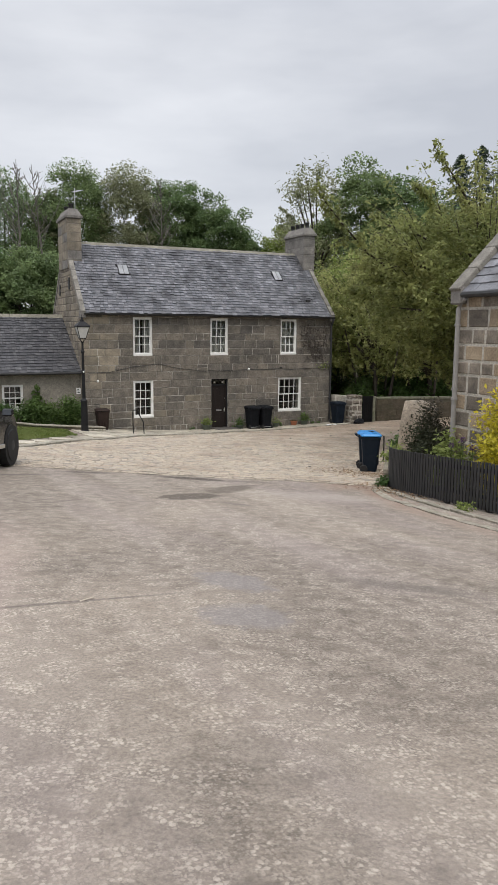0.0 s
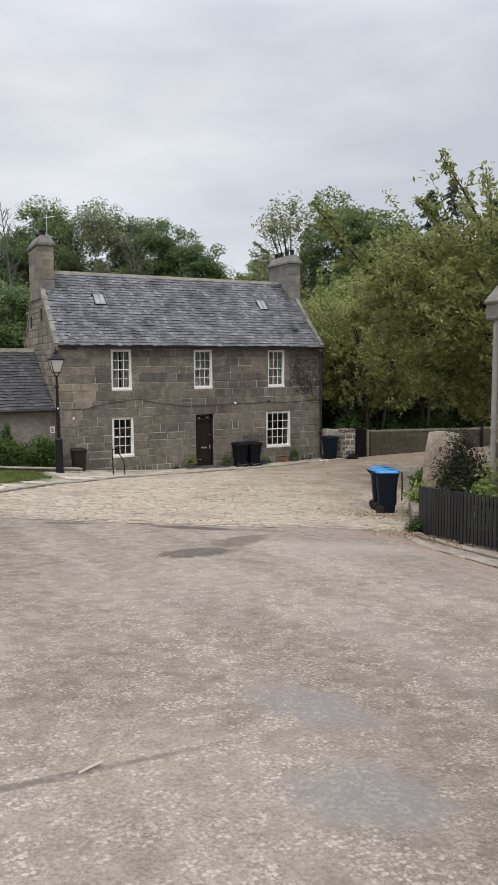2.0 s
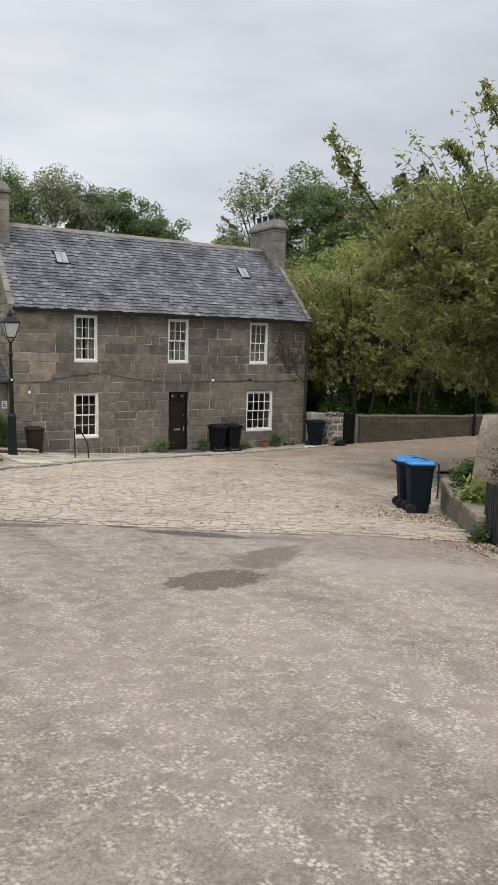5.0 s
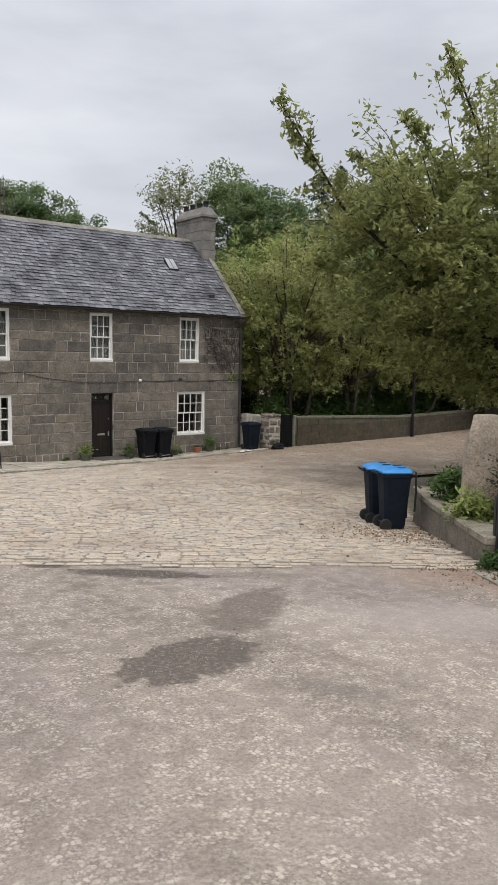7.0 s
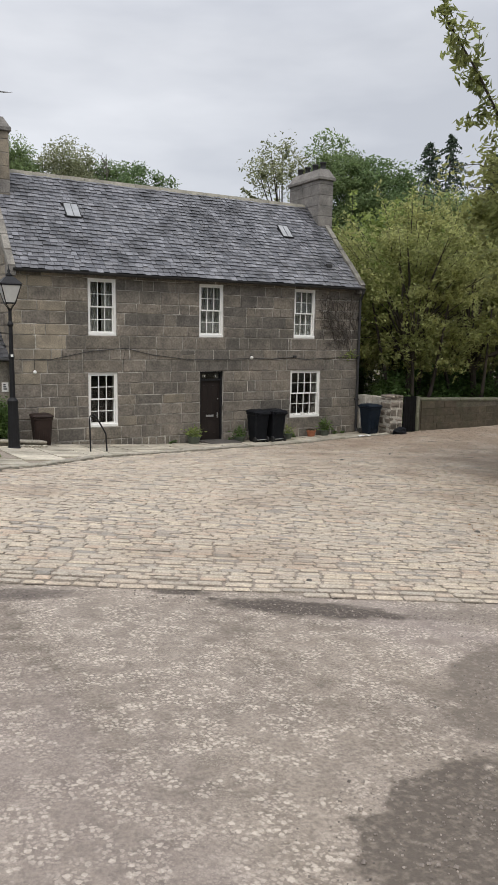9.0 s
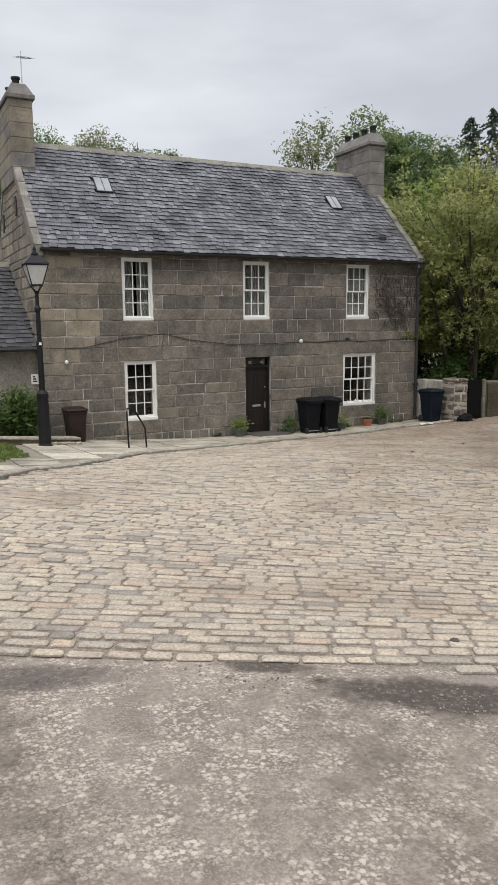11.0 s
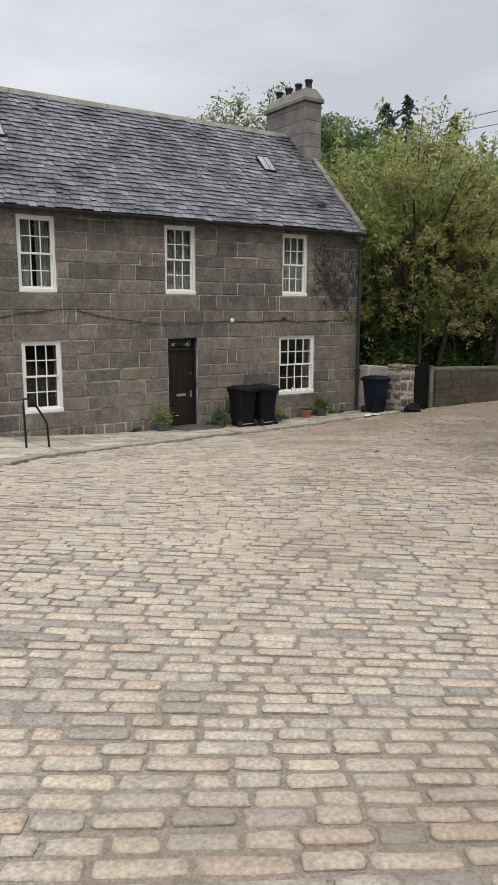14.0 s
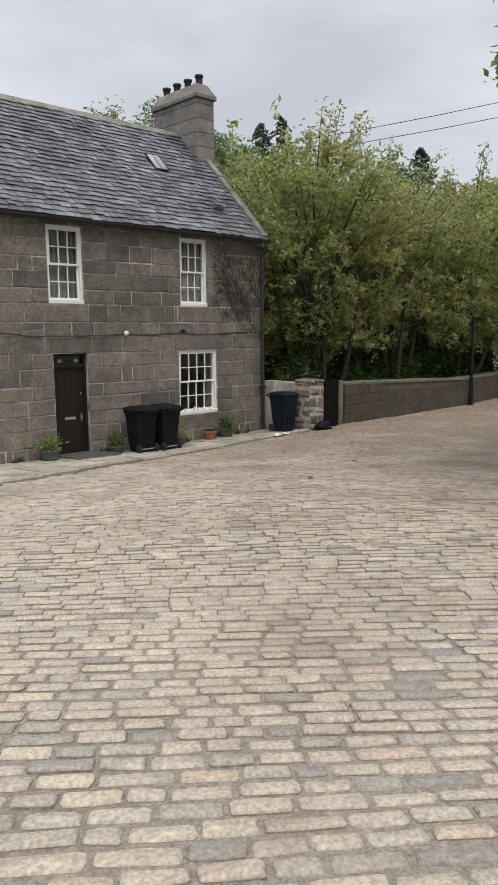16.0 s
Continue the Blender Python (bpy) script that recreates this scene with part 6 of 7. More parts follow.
# ---- bins ----
def wheelie_bin(at, turn, body_mat, lid_mat, label, group, s=1.0, strap=False, slim=1.0):
    """A two-wheeled bin: tapered body with a rim and ribs, domed lid, handle bar, axle and wheels. Its back, with the wheels, faces -y."""
    t = thing("wheelie_bin", (at[0], at[1], at[2] if len(at) > 2 else ground(*at) + 0.04), label, "bin", group, "", turn)
    bm = bmesh.new()
    prof = [(z, w * slim, d * slim) for z, w, d in ((0.0, 0.40, 0.44), (0.06, 0.43, 0.48), (0.5, 0.48, 0.56), (0.88, 0.53, 0.64), (0.90, 0.57, 0.68), (0.95, 0.57, 0.68))]
    rings = []
    for z, w, d in prof:
        w, d, c = w * s / 2, d * s / 2, 0.05 * s
        rings.append([bm.verts.new((x, y, (z + 0.02) * s)) for x, y in ((-w + c, -d), (w - c, -d), (w, -d + c), (w, d - c), (w - c, d), (-w + c, d), (-w, d - c), (-w, -d + c))])
    for a, b in zip(rings, rings[1:]):
        for k in range(8):
            bm.faces.new((a[k], a[(k + 1) % 8], b[(k + 1) % 8], b[k]))
    bm.faces.new(list(reversed(rings[0])))
    bm.faces.new(rings[-1])
    kk = s * slim
    for px in (-0.12, 0.0, 0.12):
        box(bm, (px - 0.012) * kk, (px + 0.012) * kk, 0.2 * kk, 0.29 * kk, 0.2 * s, 0.8 * s)
    part("body", bm, body_mat, t)
    bm = bmesh.new()
    rings = []
    for z, k in ((0.965, 1.0), (0.99, 1.02), (1.03, 0.9), (1.055, 0.6)):
        w, d, c = 0.30 * s * k * slim, 0.36 * s * k * slim, 0.06 * s * k
        rings.append([bm.verts.new((x, y + (1 - k) * 0.03, (z + 0.02) * s)) for x, y in ((-w + c, -d), (w - c, -d), (w, -d + c), (w, d - c), (w - c, d), (-w + c, d), (-w, d - c), (-w, -d + c))])
    for a, b in zip(rings, rings[1:]):
        for k in range(8):
            bm.faces.new((a[k], a[(k + 1) % 8], b[(k + 1) % 8], b[k]))
    bm.faces.new(list(reversed(rings[0])))
    bm.faces.new(rings[-1])
    for px in (-0.15, 0.15):
        box(bm, (px - 0.05) * kk, (px + 0.05) * kk, -0.30 * kk, 0.28 * kk, 1.03 * s, 1.068 * s, bevel=0.01)
    lid = part("lid", bm, lid_mat, t)
    # Raised dark blocks: the shade of the lid's grip recesses put into colour.
    for px in (-0.15, 0.15):
        part("lid_recess", boxes(((px - 0.035) * kk, (px + 0.035) * kk, 0.02 * kk, 0.2 * kk, 1.066 * s, 1.081 * s)), body_mat, lid, "raised dark block painted as a shaded grip recess")
    part("handle", tube([(-0.22 * kk, -0.34 * kk, 0.93 * s), (-0.22 * kk, -0.44 * kk, 0.98 * s), (0.22 * kk, -0.44 * kk, 0.98 * s), (0.22 * kk, -0.34 * kk, 0.93 * s)], 0.018, 8), body_mat, t)
    for sx in (-1, 1):
        wheel = part("wheel", lathe([(0.02, -0.03), (0.085, -0.03), (0.1, -0.015), (0.1, 0.015), (0.085, 0.03), (0.02, 0.03)], 16, pose(sx * 0.235 * kk, -0.24 * kk, 0.1, 0, 90, 0)), M_RUBBER, t, "black rubber wheel", False)
    part("axle", tube([(-0.24 * kk, -0.24 * kk, 0.1), (0.24 * kk, -0.24 * kk, 0.1)], 0.014, 8), M_CHROME, t)
    if strap:
        part("strap", tube([(0.1, 0.33 * slim, 0.97), (0.12, 0.42 * slim, 0.95), (0.13, 0.43 * slim, 0.6), (0.12, 0.42 * slim, 0.3)], 0.018, 6), M_RUBBER, t, "loose black strap")
    return t


wheelie_bin((1.33, -0.72), 0, M_BIN, M_BIN, "black wheelie bin standing against the house", "bins by the house", 0.98)
wheelie_bin((1.93, -0.78), 4, M_BIN, M_BIN, "black wheelie bin standing against the house", "bins by the house", 0.98)
wheelie_bin((5.78, -0.92), 180, M_NAVYBIN, M_NAVYBIN, "dark blue-grey wheelie bin at the house corner", "bins by the house", 0.98)
wheelie_bin((-5.55, -0.5, ground(-5.55, -0.5) - 0.08), 178, M_BROWNBIN, M_BROWNBIN, "dark brown wheelie bin by the house wall", "bins by the house", 0.94)
wheelie_bin((-2.1, -15.2), 242, M_NAVYBIN, M_BLUELID, "dark wheelie bin with a bright blue lid", "blue-lidded bins", 0.95, True, 0.77)
wheelie_bin((-1.77, -14.57), 240, M_NAVYBIN, M_BLUELID, "dark wheelie bin with a bright blue lid", "blue-lidded bins", 0.95, False, 0.77)


# ---- street lamp, rail, edging ----
def street_lamp(x, y):
    z = ground(x, y)
    t = thing("street_lamp", (x, y, z), "old black cast-iron street lamp with a glazed lantern", "street lamp")
    part("pole", lathe([(0.17, -0.15), (0.17, 0.05), (0.145, 0.1), (0.14, 0.5), (0.125, 1.15), (0.135, 1.2), (0.135, 1.26), (0.07, 1.34), (0.062, 2.3), (0.075, 2.34), (0.075, 2.4), (0.055, 2.46), (0.05, 3.1), (0.075, 3.14), (0.075, 3.18), (0.045, 3.24), (0.04, 3.5), (0.07, 3.56)], 16), M_BLACK, t, smooth=False)
    bm = bmesh.new()
    lo, hi, z0, z1 = 0.115, 0.235, 3.68, 4.12
    for sx in (-1, 1):
        for sy in (-1, 1):
            tube([(sx * lo, sy * lo, z0), (sx * hi, sy * hi, z1)], 0.014, 4, bm)
            tube([(0, 0, 3.5), (sx * lo, sy * lo, z0)], 0.012, 4, bm)
    for r, zz in ((lo, z0), (hi, z1)):
        box(bm, -r - 0.015, r + 0.015, -r - 0.015, -r + 0.015, zz - 0.012, zz + 0.02)
        box(bm, -r - 0.015, r + 0.015, r - 0.015, r + 0.015, zz - 0.012, zz + 0.02)
        box(bm, -r - 0.015, -r + 0.015, -r + 0.015, r - 0.015, zz - 0.012, zz + 0.02)
        box(bm, r - 0.015, r + 0.015, -r + 0.015, r - 0.015, zz - 0.012, zz + 0.02)
    part("lantern_frame", bm, M_BLACK, t)
    for k in range(4):
        a = radians(90 * k)
        q = [(-lo + 0.01, -lo, z0 + 0.02), (lo - 0.01, -lo, z0 + 0.02), (hi - 0.012, -hi, z1 - 0.012), (-hi + 0.012, -hi, z1 - 0.012)]
        q2 = [(px * (1 - 0.05), py * (1 - 0.05), pz) for px, py, pz in q]
        vs = [(px * math.cos(a) - py * math.sin(a), px * math.sin(a) + py * math.cos(a), pz) for px, py, pz in q + q2]
        pane = raw("pane", vs, [(0, 1, 2, 3), (7, 6, 5, 4), (0, 4, 5, 1), (1, 5, 6, 2), (2, 6, 7, 3), (3, 7, 4, 0)], M_FROST, t)
    bm = bmesh.new()
    rings = []
    for r, zz in ((0.27, 4.14), (0.25, 4.17), (0.12, 4.3), (0.08, 4.33)):
        rings.append([bm.verts.new((sx * r, sy * r, zz)) for sx, sy in ((-1, -1), (1, -1), (1, 1), (-1, 1))])
    for a, b in zip(rings, rings[1:]):
        for k in range(4):
            bm.faces.new((a[k], a[(k + 1) % 4], b[(k + 1) % 4], b[k]))
    bm.faces.new(list(reversed(rings[0])))
    bm.faces.new(rings[-1])
    part("lantern_roof", bm, M_BLACK, t)
    part("finial", lathe([(0.075, 4.32), (0.085, 4.37), (0.03, 4.42), (0.045, 4.46), (0.012, 4.52), (0.006, 4.62)], 12), M_BLACK, t, smooth=True)
    part("tag", boxes((-0.03, 0.03, -0.075, -0.068, 2.36, 2.42)), M_WHITE, t, "small white number tag")


street_lamp(-6.63, -2.05)
rail = thing("handrail", (-4.6, -2.65, ground(-4.6, -2.65)), "bent black iron handrail set in the pavement", "handrail")
part("bar", tube([(-0.22, 0.0, -0.05), (-0.24, 0.0, 0.9), (-0.23, 0.0, 0.985), (-0.14, 0, 1.0), (-0.06, 0, 0.95), (0.13, 0.0, 0.62), (0.19, 0.0, 0.5), (0.22, 0.0, -0.05)], 0.021, 8), M_BLACK, rail)
stone_wall("edging_wall", "low grey stone edging round the cottage garden", [(-11.5, -2.6), (-8.5, -1.95), (-5.6, -1.25)], 0.3, [ground(-11.5, -2.6) + 0.2, ground(-8.5, -1.95) + 0.18, ground(-5.6, -1.25) + 0.2], M_GREENWALL, M_KERB, 0.07, 1.1, 12)
rng = random.Random(14)
for k in range(9):
    bm = bmesh.new()
    bmesh.ops.create_icosphere(bm, subdivisions=2, radius=0.06)
    for v in bm.verts:
        v.co += Vector(noise.noise_vector(v.co * 12 + Vector((k, 0, 0)))) * 0.025
        v.co.z *= 0.7
    x, y = -6.42 + 0.09 * k + rng.uniform(-0.02, 0.02), -1.72 + 0.02 * k + rng.uniform(-0.06, 0.04)
    ob = tagged(part("cobble", bm, M_FLAG if k % 2 else M_KERB), "loose pale rounded stone by the lamp", "stone", "loose stones by the lamp")
    ob.matrix_world = pose(x, y, ground(x, y) + 0.075, 0, 0, 40 * k)


# ---- plants ----
def shrub(name, at, size, clumps, per, leaf, material, label, seed, category="shrub", stems=0, z=None, group="", spread_k=0.28):
    rng = np.random.default_rng(seed)
    z0 = ground(at[0], at[1]) if z is None else z
    t = thing(name, (at[0], at[1], z0), label, category, group)
    pts = []
    while len(pts) < clumps:
        p = rng.uniform(-1, 1, 3)
        if np.linalg.norm(p) <= 1:
            pts.append((p * 0.9 + np.array([0, 0, 1.0])) * np.array([size[0], size[1], size[2] / 2]))
    pts = np.array(pts)
    cen = np.repeat(pts, per, 0)
    cen = cen + rng.normal(size=cen.shape) * min(size) * spread_k
    cen[:, 2] = np.maximum(cen[:, 2], 0.02)
    leaves("foliage", cen, leaf, material, t, seed, 2.0, 0.0)
    bm = bmesh.new()
    for i in range(max(3, stems)):
        e = pts[i % len(pts)]
        tube([(e[0] * 0.15, e[1] * 0.15, -0.05), (e[0] * 0.5, e[1] * 0.5, e[2] * 0.6), tuple(e)], 0.012 + 0.01 * size[2], 5, bm, 0.3)
    part("stem", bm, M_BARK, t)
    return t


def pot_plant(at, r, h, pot_mat, plant_mat, label, seed, plant=0.22, leaf=0.05):
    z = ground(*at) + 0.04
    t = thing("potted_plant", (at[0], at[1], z), label, "plant", "pots along the house")
    part("pot", lathe([(r * 0.72, 0), (r * 0.98, h * 0.82), (r * 1.08, h * 0.83), (r * 1.08, h), (r * 0.92, h), (r * 0.85, h * 0.85)], 18), pot_mat, t, smooth=False)
    rng = np.random.default_rng(seed)
    cen = rng.normal(size=(260, 3)) * np.array([r * 0.6, r * 0.6, plant * 0.4]) + np.array([0, 0, h + plant * 0.4])
    cen[:, 2] = np.maximum(cen[:, 2], h)
    leaves("foliage", cen, leaf, plant_mat, t, seed, 2.4, 0.1)


pot_plant((-0.78, -0.36), 0.21, 0.26, M_GREENPOT, M_LIME, "grey-green pot with a straggling yellow-green plant", 71, 0.24, 0.05)
pot_plant((0.83, -0.42), 0.19, 0.2, M_GREENPOT, M_SHRUB, "grey-green pot with a low bushy plant", 72, 0.24, 0.045)
pot_plant((2.72, -0.35), 0.16, 0.2, M_GREENPOT, M_LIME, "small dull pot with a thin flowering plant", 73, 0.22, 0.03)
pot_plant((3.72, -0.3), 0.16, 0.23, M_TERRA, M_DARKSHRUB, "terracotta pot with a withered plant", 74, 0.03, 0.02)
pot_plant((4.28, -0.3), 0.18, 0.22, M_GREENPOT, M_SHRUB, "grey-green pot with a leafy green plant", 75, 0.3, 0.055)
for i, (x, y, h) in enumerate(((3.1, -0.12, 0.2), (0.62, -0.2, 0.16), (4.8, -0.12, 0.12), (-1.4, -0.1, 0.12), (5.2, -0.15, 0.1))):
    shrub("weed", (x, y), (0.14, 0.08, h), 6, 14, 0.035, M_SHRUB, "small green weed at the foot of the wall", 90 + i, "plant", z=ground(x, y) + 0.04, group="weeds by the house")

shrub("ivy_column", (-8.1, 0.1), (0.22, 0.14, 1.75), 34, 40, 0.06, M_SHRUB, "narrow column of dark ivy on the cottage wall", 101)
shrub("bush", (-8.2, -0.4), (0.75, 0.4, 1.05), 60, 60, 0.065, M_SHRUB, "dense green bush below the cottage window", 102)
shrub("bush", (-7.0, -0.4), (0.75, 0.45, 1.3), 90, 55, 0.055, M_SHRUB, "dark olive-green bush against the cottage wall", 103)
shrub("bush", (-9.6, -0.5), (0.8, 0.4, 0.7), 40, 50, 0.06, M_SHRUB, "low green bush below the cottage window", 104)
shrub("flowers", (-8.95, -0.15), (0.4, 0.15, 0.25), 22, 18, 0.03, M_WHITEFLOWER, "small white flowers below the cottage window", 105, "flowers", z=ground(-8.95, -0.15) + 0.5)


def grass_area(x, y):
    return -13.5 < x < -6.5 and pavement_inner(x) - 0.05 < y < -1.25 + (x + 5.6) * 0.23 - 0.05


sheet("lawn", spread(-13.5, -6.5, 0.25), spread(-12, -1.2, 0.25), grass_area, 0.03, M_TURF, "strip of rough green grass before the cottage", "lawn")


def blades(name, n, area, seed, h, label):
    rng = np.random.default_rng(seed)
    x0, x1, y0, y1, test = area
    c = []
    while len(c) < n:
        x, y = rng.uniform(x0, x1), rng.uniform(y0, y1)
        if test(x, y):
            c.append((x, y, ground(x, y) + 0.03 + h * 0.4))
    ob = leaves(name, np.array(c), h, M_GRASS, None, seed, 7.0, -0.8)
    tagged(ob, label, "grass", "", "stuff")


blades("grass", 14000, (-13, -6.5, -11, -1.3, grass_area), 7, 0.06, "short rough grass blades on the strip")

# garden behind the fence
def garden_area(x, y):
    if not (-26 < y < -15.2 and x < CX - 0.02 + (3.2 if y > CY0 else 0)):
        return False
    if y > -18.2:
        return x > -3.75 + (y + 18.15) / 1.26 + 0.35
    return x > -3.85


sheet("garden_soil", spread(-4.2, 0.8, 0.2), spread(-26, -15.2, 0.2), garden_area, 0.16, M_EARTH, "dark soil of the fenced front garden", "soil")
shrub("bush", (-2.36, -17.82), (0.5, 0.45, 1.9), 110, 60, 0.034, M_DARKSHRUB, "dark twiggy purple-brown bush over the stone pier", 111, stems=26)
shrub("bush", (-2.75, -18.55), (0.4, 0.4, 1.4), 60, 60, 0.038, M_DARKSHRUB, "dark twiggy bush by the fence", 112, stems=16)
shrub("bush", (-3.05, -19.4), (0.45, 0.4, 1.3), 34, 50, 0.05, M_LIME, "fresh green garden bush behind the fence", 113)
shrub("golden_shrub", (-2.85, -20.8), (0.42, 0.75, 2.4), 120, 60, 0.05, M_YELLOW, "bright golden-yellow leafy shrub behind the fence", 114)
for i in range(4):
    x, y = -3.35 + 0.1 * (i % 2), -19.75 - 0.16 * i
    t = thing("allium", (x, y, ground(x, y) + 0.16), "purple globe allium on a thin stem", "flower", "alliums behind the fence")
    part("stem", tube([(0, 0, 0), (0.01, 0.01, 0.85 + 0.07 * (i % 3))], 0.006, 5), M_SHRUB, t)
    rr = np.random.default_rng(300 + i)
    c = rr.normal(size=(160, 3))
    c = c / np.linalg.norm(c, axis=1)[:, None] * 0.05 + np.array([0.01, 0.01, 0.88 + 0.07 * (i % 3)])
    leaves("flower_head", c, 0.012, M_PURPLE, t, i)
shrub("weeds", (-1.75, -16.05), (0.35, 0.28, 0.75), 26, 36, 0.05, M_SHRUB, "tall green weeds beside the stone pier", 121, "plant", z=1.2)
shrub("weeds", (-2.75, -17.2), (0.35, 0.3, 0.4), 20, 30, 0.05, M_LIME, "green weeds growing over the low wall", 122, "plant", z=1.35)
shrub("weeds", (-3.92, -18.3), (0.14, 0.12, 0.26), 10, 24, 0.04, M_SHRUB, "small green weed at the end of the fence", 123, "plant")
shrub("weeds", (-4.25, -21.2), (0.16, 0.2, 0.12), 10, 24, 0.03, M_LIME, "small weeds between fence and kerb", 124, "plant")


def litter(name, n, at, spread_xy, seed, label):
    rng = np.random.default_rng(seed)
    x = at[0] + rng.normal(size=n) * spread_xy[0]
    y = at[1] + rng.normal(size=n) * spread_xy[1]
    c = []
    for a, b in zip(x, y):
        edge = min(-9.5, -18.2 + (a + 3.75) * 1.25)
        if a < -3.8 or b > edge:
            c.append((a, b, ground(a, b) + 0.055))
    me = leaves(name, np.array(c), 0.018, M_LITTER, None, seed, 1.6, 0.0)
    tagged(me, label, "leaves", "", "stuff")


litter("fallen_leaves", 1000, (-2.7, -15.9), (0.6, 0.75), 5, "brown fallen leaves and grit by the bins and wall")


def grit(spots, seed, label):
    """Loose broken stones lying in the worn places."""
    rng = random.Random(seed)
    v, f = [], []
    for x0, y0, rx, ry, turn, n in spots:
        ca, sa = math.cos(radians(turn)), math.sin(radians(turn))
        for _ in range(n):
            a, b = rng.gauss(0, 0.5) * rx, rng.gauss(0, 0.5) * ry
            x, y = x0 + ca * a - sa * b, y0 + sa * a + ca * b
            s = rng.uniform(0.0025, 0.0065) * (1.8 if rng.random() < 0.1 else 1)
            z = ground(x, y) + s * 0.4
            k = len(v)
            v += [(x + s * rng.uniform(0.8, 1.3), y, z), (x, y + s * rng.uniform(0.7, 1.2), z), (x - s, y + s * rng.uniform(-0.3, 0.3), z),
                  (x, y - s, z), (x + s * rng.uniform(-0.4, 0.4), y + s * rng.uniform(-0.4, 0.4), z + s * 0.75), (x, y, z - s)]
            f += [(k + i, k + (i + 1) % 4, k + 4) for i in range(4)] + [(k + (i + 1) % 4, k + i, k + 5) for i in range(4)]
    tagged(raw("grit", v, f, M_GRIT), label, "grit", "", "stuff")


M_GRIT = mat("loose_grit", (0.13, 0.11, 0.095), (0.30, 0.26, 0.225), 40, 0.9, 0.2, island=0.5, coords="World")
grit([(-8.62, -19.15, 0.7, 0.38, 22, 420), (-7.35, -18.25, 0.9, 0.3, 38, 260), (-7.45, -16.75, 0.8, 0.22, -27, 320), (-8.35, -16.0, 0.4, 0.2, -25, 160),
      (-6.6, -17.25, 0.6, 0.2, -30, 220), (-9.45, -15.55, 0.6, 0.2, -15, 120), (-4.9, -20.2, 0.35, 1.8, 12, 300), (-8.8, -25.5, 0.7, 0.25, -42, 150)],
     77, "loose broken chippings lying in the worn patches of the road")
litter("fallen_leaves", 500, (-4.3, -18.9), (0.3, 0.7), 6, "brown fallen leaves and grit along the fence kerb")

# ---- on and about the house ----
cable = thing("cable", (0, -0.02, 0), "dark cable looped along the front of the house", "cable")
part("line", tube([(-6.0, 0, 2.57), (-5.1, 0, 2.57), (-4.0, 0, 2.80), (-2.89, 0, 2.90), (-2.1, 0, 2.71), (-0.83, 0, 2.56), (0.4, 0, 2.55), (1.43, 0, 2.60), (2.2, 0, 2.57), (3.05, 0, 2.62), (3.6, 0, 2.55), (4.6, 0, 2.60), (5.85, 0, 2.64)], 0.010, 6), M_GUTTER, cable)
part("drop", tube([(-2.89, 0, 2.9), (-2.95, 0, 2.6), (-2.98, 0, 2.25)], 0.006, 5), M_GUTTER, cable)
lamp = thing("wall_light", (1.43, -0.02, 2.62), "small white round wall light on the cable", "light")
part("globe", lathe([(0.02, 0.05), (0.05, 0.03), (0.06, -0.01), (0.045, -0.05), (0.01, -0.065)], 14, pose(0, -0.06, 0)), M_WHITE, lamp, smooth=True)
part("bracket", boxes((-0.02, 0.02, -0.05, 0.02, 0.03, 0.06)), M_GUTTER, lamp)
flood = thing("floodlight", (3.1, -0.02, 2.64), "small dark floodlight on the wall", "light")
part("head", boxes((-0.05, 0.05, -0.13, -0.03, -0.03, 0.05), bevel=0.01), M_GUTTER, flood)
part("bracket", boxes((-0.015, 0.015, -0.03, 0.02, -0.02, 0.02)), M_GUTTER, flood)
bell = thing("hanging_lamp", (-5.59, -0.02, 2.55), "small white lamp hanging by a wire from the cable", "light")
part("wire", tube([(0, 0, 0.02), (0, -0.01, -0.28)], 0.006, 5), M_GUTTER, bell)
part("globe", lathe([(0.01, 0.06), (0.045, 0.03), (0.055, -0.01), (0.03, -0.05), (0.008, -0.06)], 12, pose(0, -0.03, -0.34)), M_WHITE, bell, smooth=True)
sign = thing("wall_sign", (-6.36, AY - 0.02, 1.79), "small white notice with dark marks on the cottage wall", "sign")
part("plate", boxes((-0.09, 0.09, -0.008, 0.02, -0.13, 0.13), bevel=0.004), M_WHITE, sign)
for k in range(3):
    part("mark", boxes((-0.05, 0.05 - 0.02 * k, -0.013, -0.008, -0.07 + 0.06 * k, -0.035 + 0.06 * k)), M_BLACK, sign)
for px in (-0.2, 0.2):
    plate = thing("number_plate", (px + 0.01, 0.14, 2.02), "small house-number tiles above the door", "sign", "house numbers")
    part("tile", boxes((-0.055, 0.055, -0.004, 0.02, -0.035, 0.035)), M_KERB, plate)
    for k in range(3):
        part("mark", boxes((-0.045 + 0.033 * k, -0.022 + 0.033 * k, -0.008, -0.004, -0.025, 0.025)), M_BLACK if k != 1 else M_WHITE, plate)
part("roof_vent", boxes((4.68, 4.92, 0.4, 0.62, 5.72, 5.86), bevel=0.02), M_GUTTER, roof, "small black roof vent")
# Proud dark boxes stand for slit openings; their inner shade is the dark colour.
for y, z in ((1.95, 6.35), (4.1, 6.15)):
    sl = new("slit_window")
    sl.parent = gable_l
    part("reveal", boxes((HX0 - 0.05, HX0 + 0.02, y - 0.11, y + 0.11, z - 0.25, z + 0.25)), M_GUTTER, sl)
aerial = thing("aerial", (-5.84, 2.4, 9.5), "thin metal television aerial on the chimney", "aerial")
part("mast", tube([(0, 0, -0.1), (0, 0, 0.95)], 0.015, 6), M_CHROME, aerial)
part("boom", tube([(-0.1, -0.15, 0.75), (0.35, 0.45, 0.95)], 0.01, 5), M_CHROME, aerial)
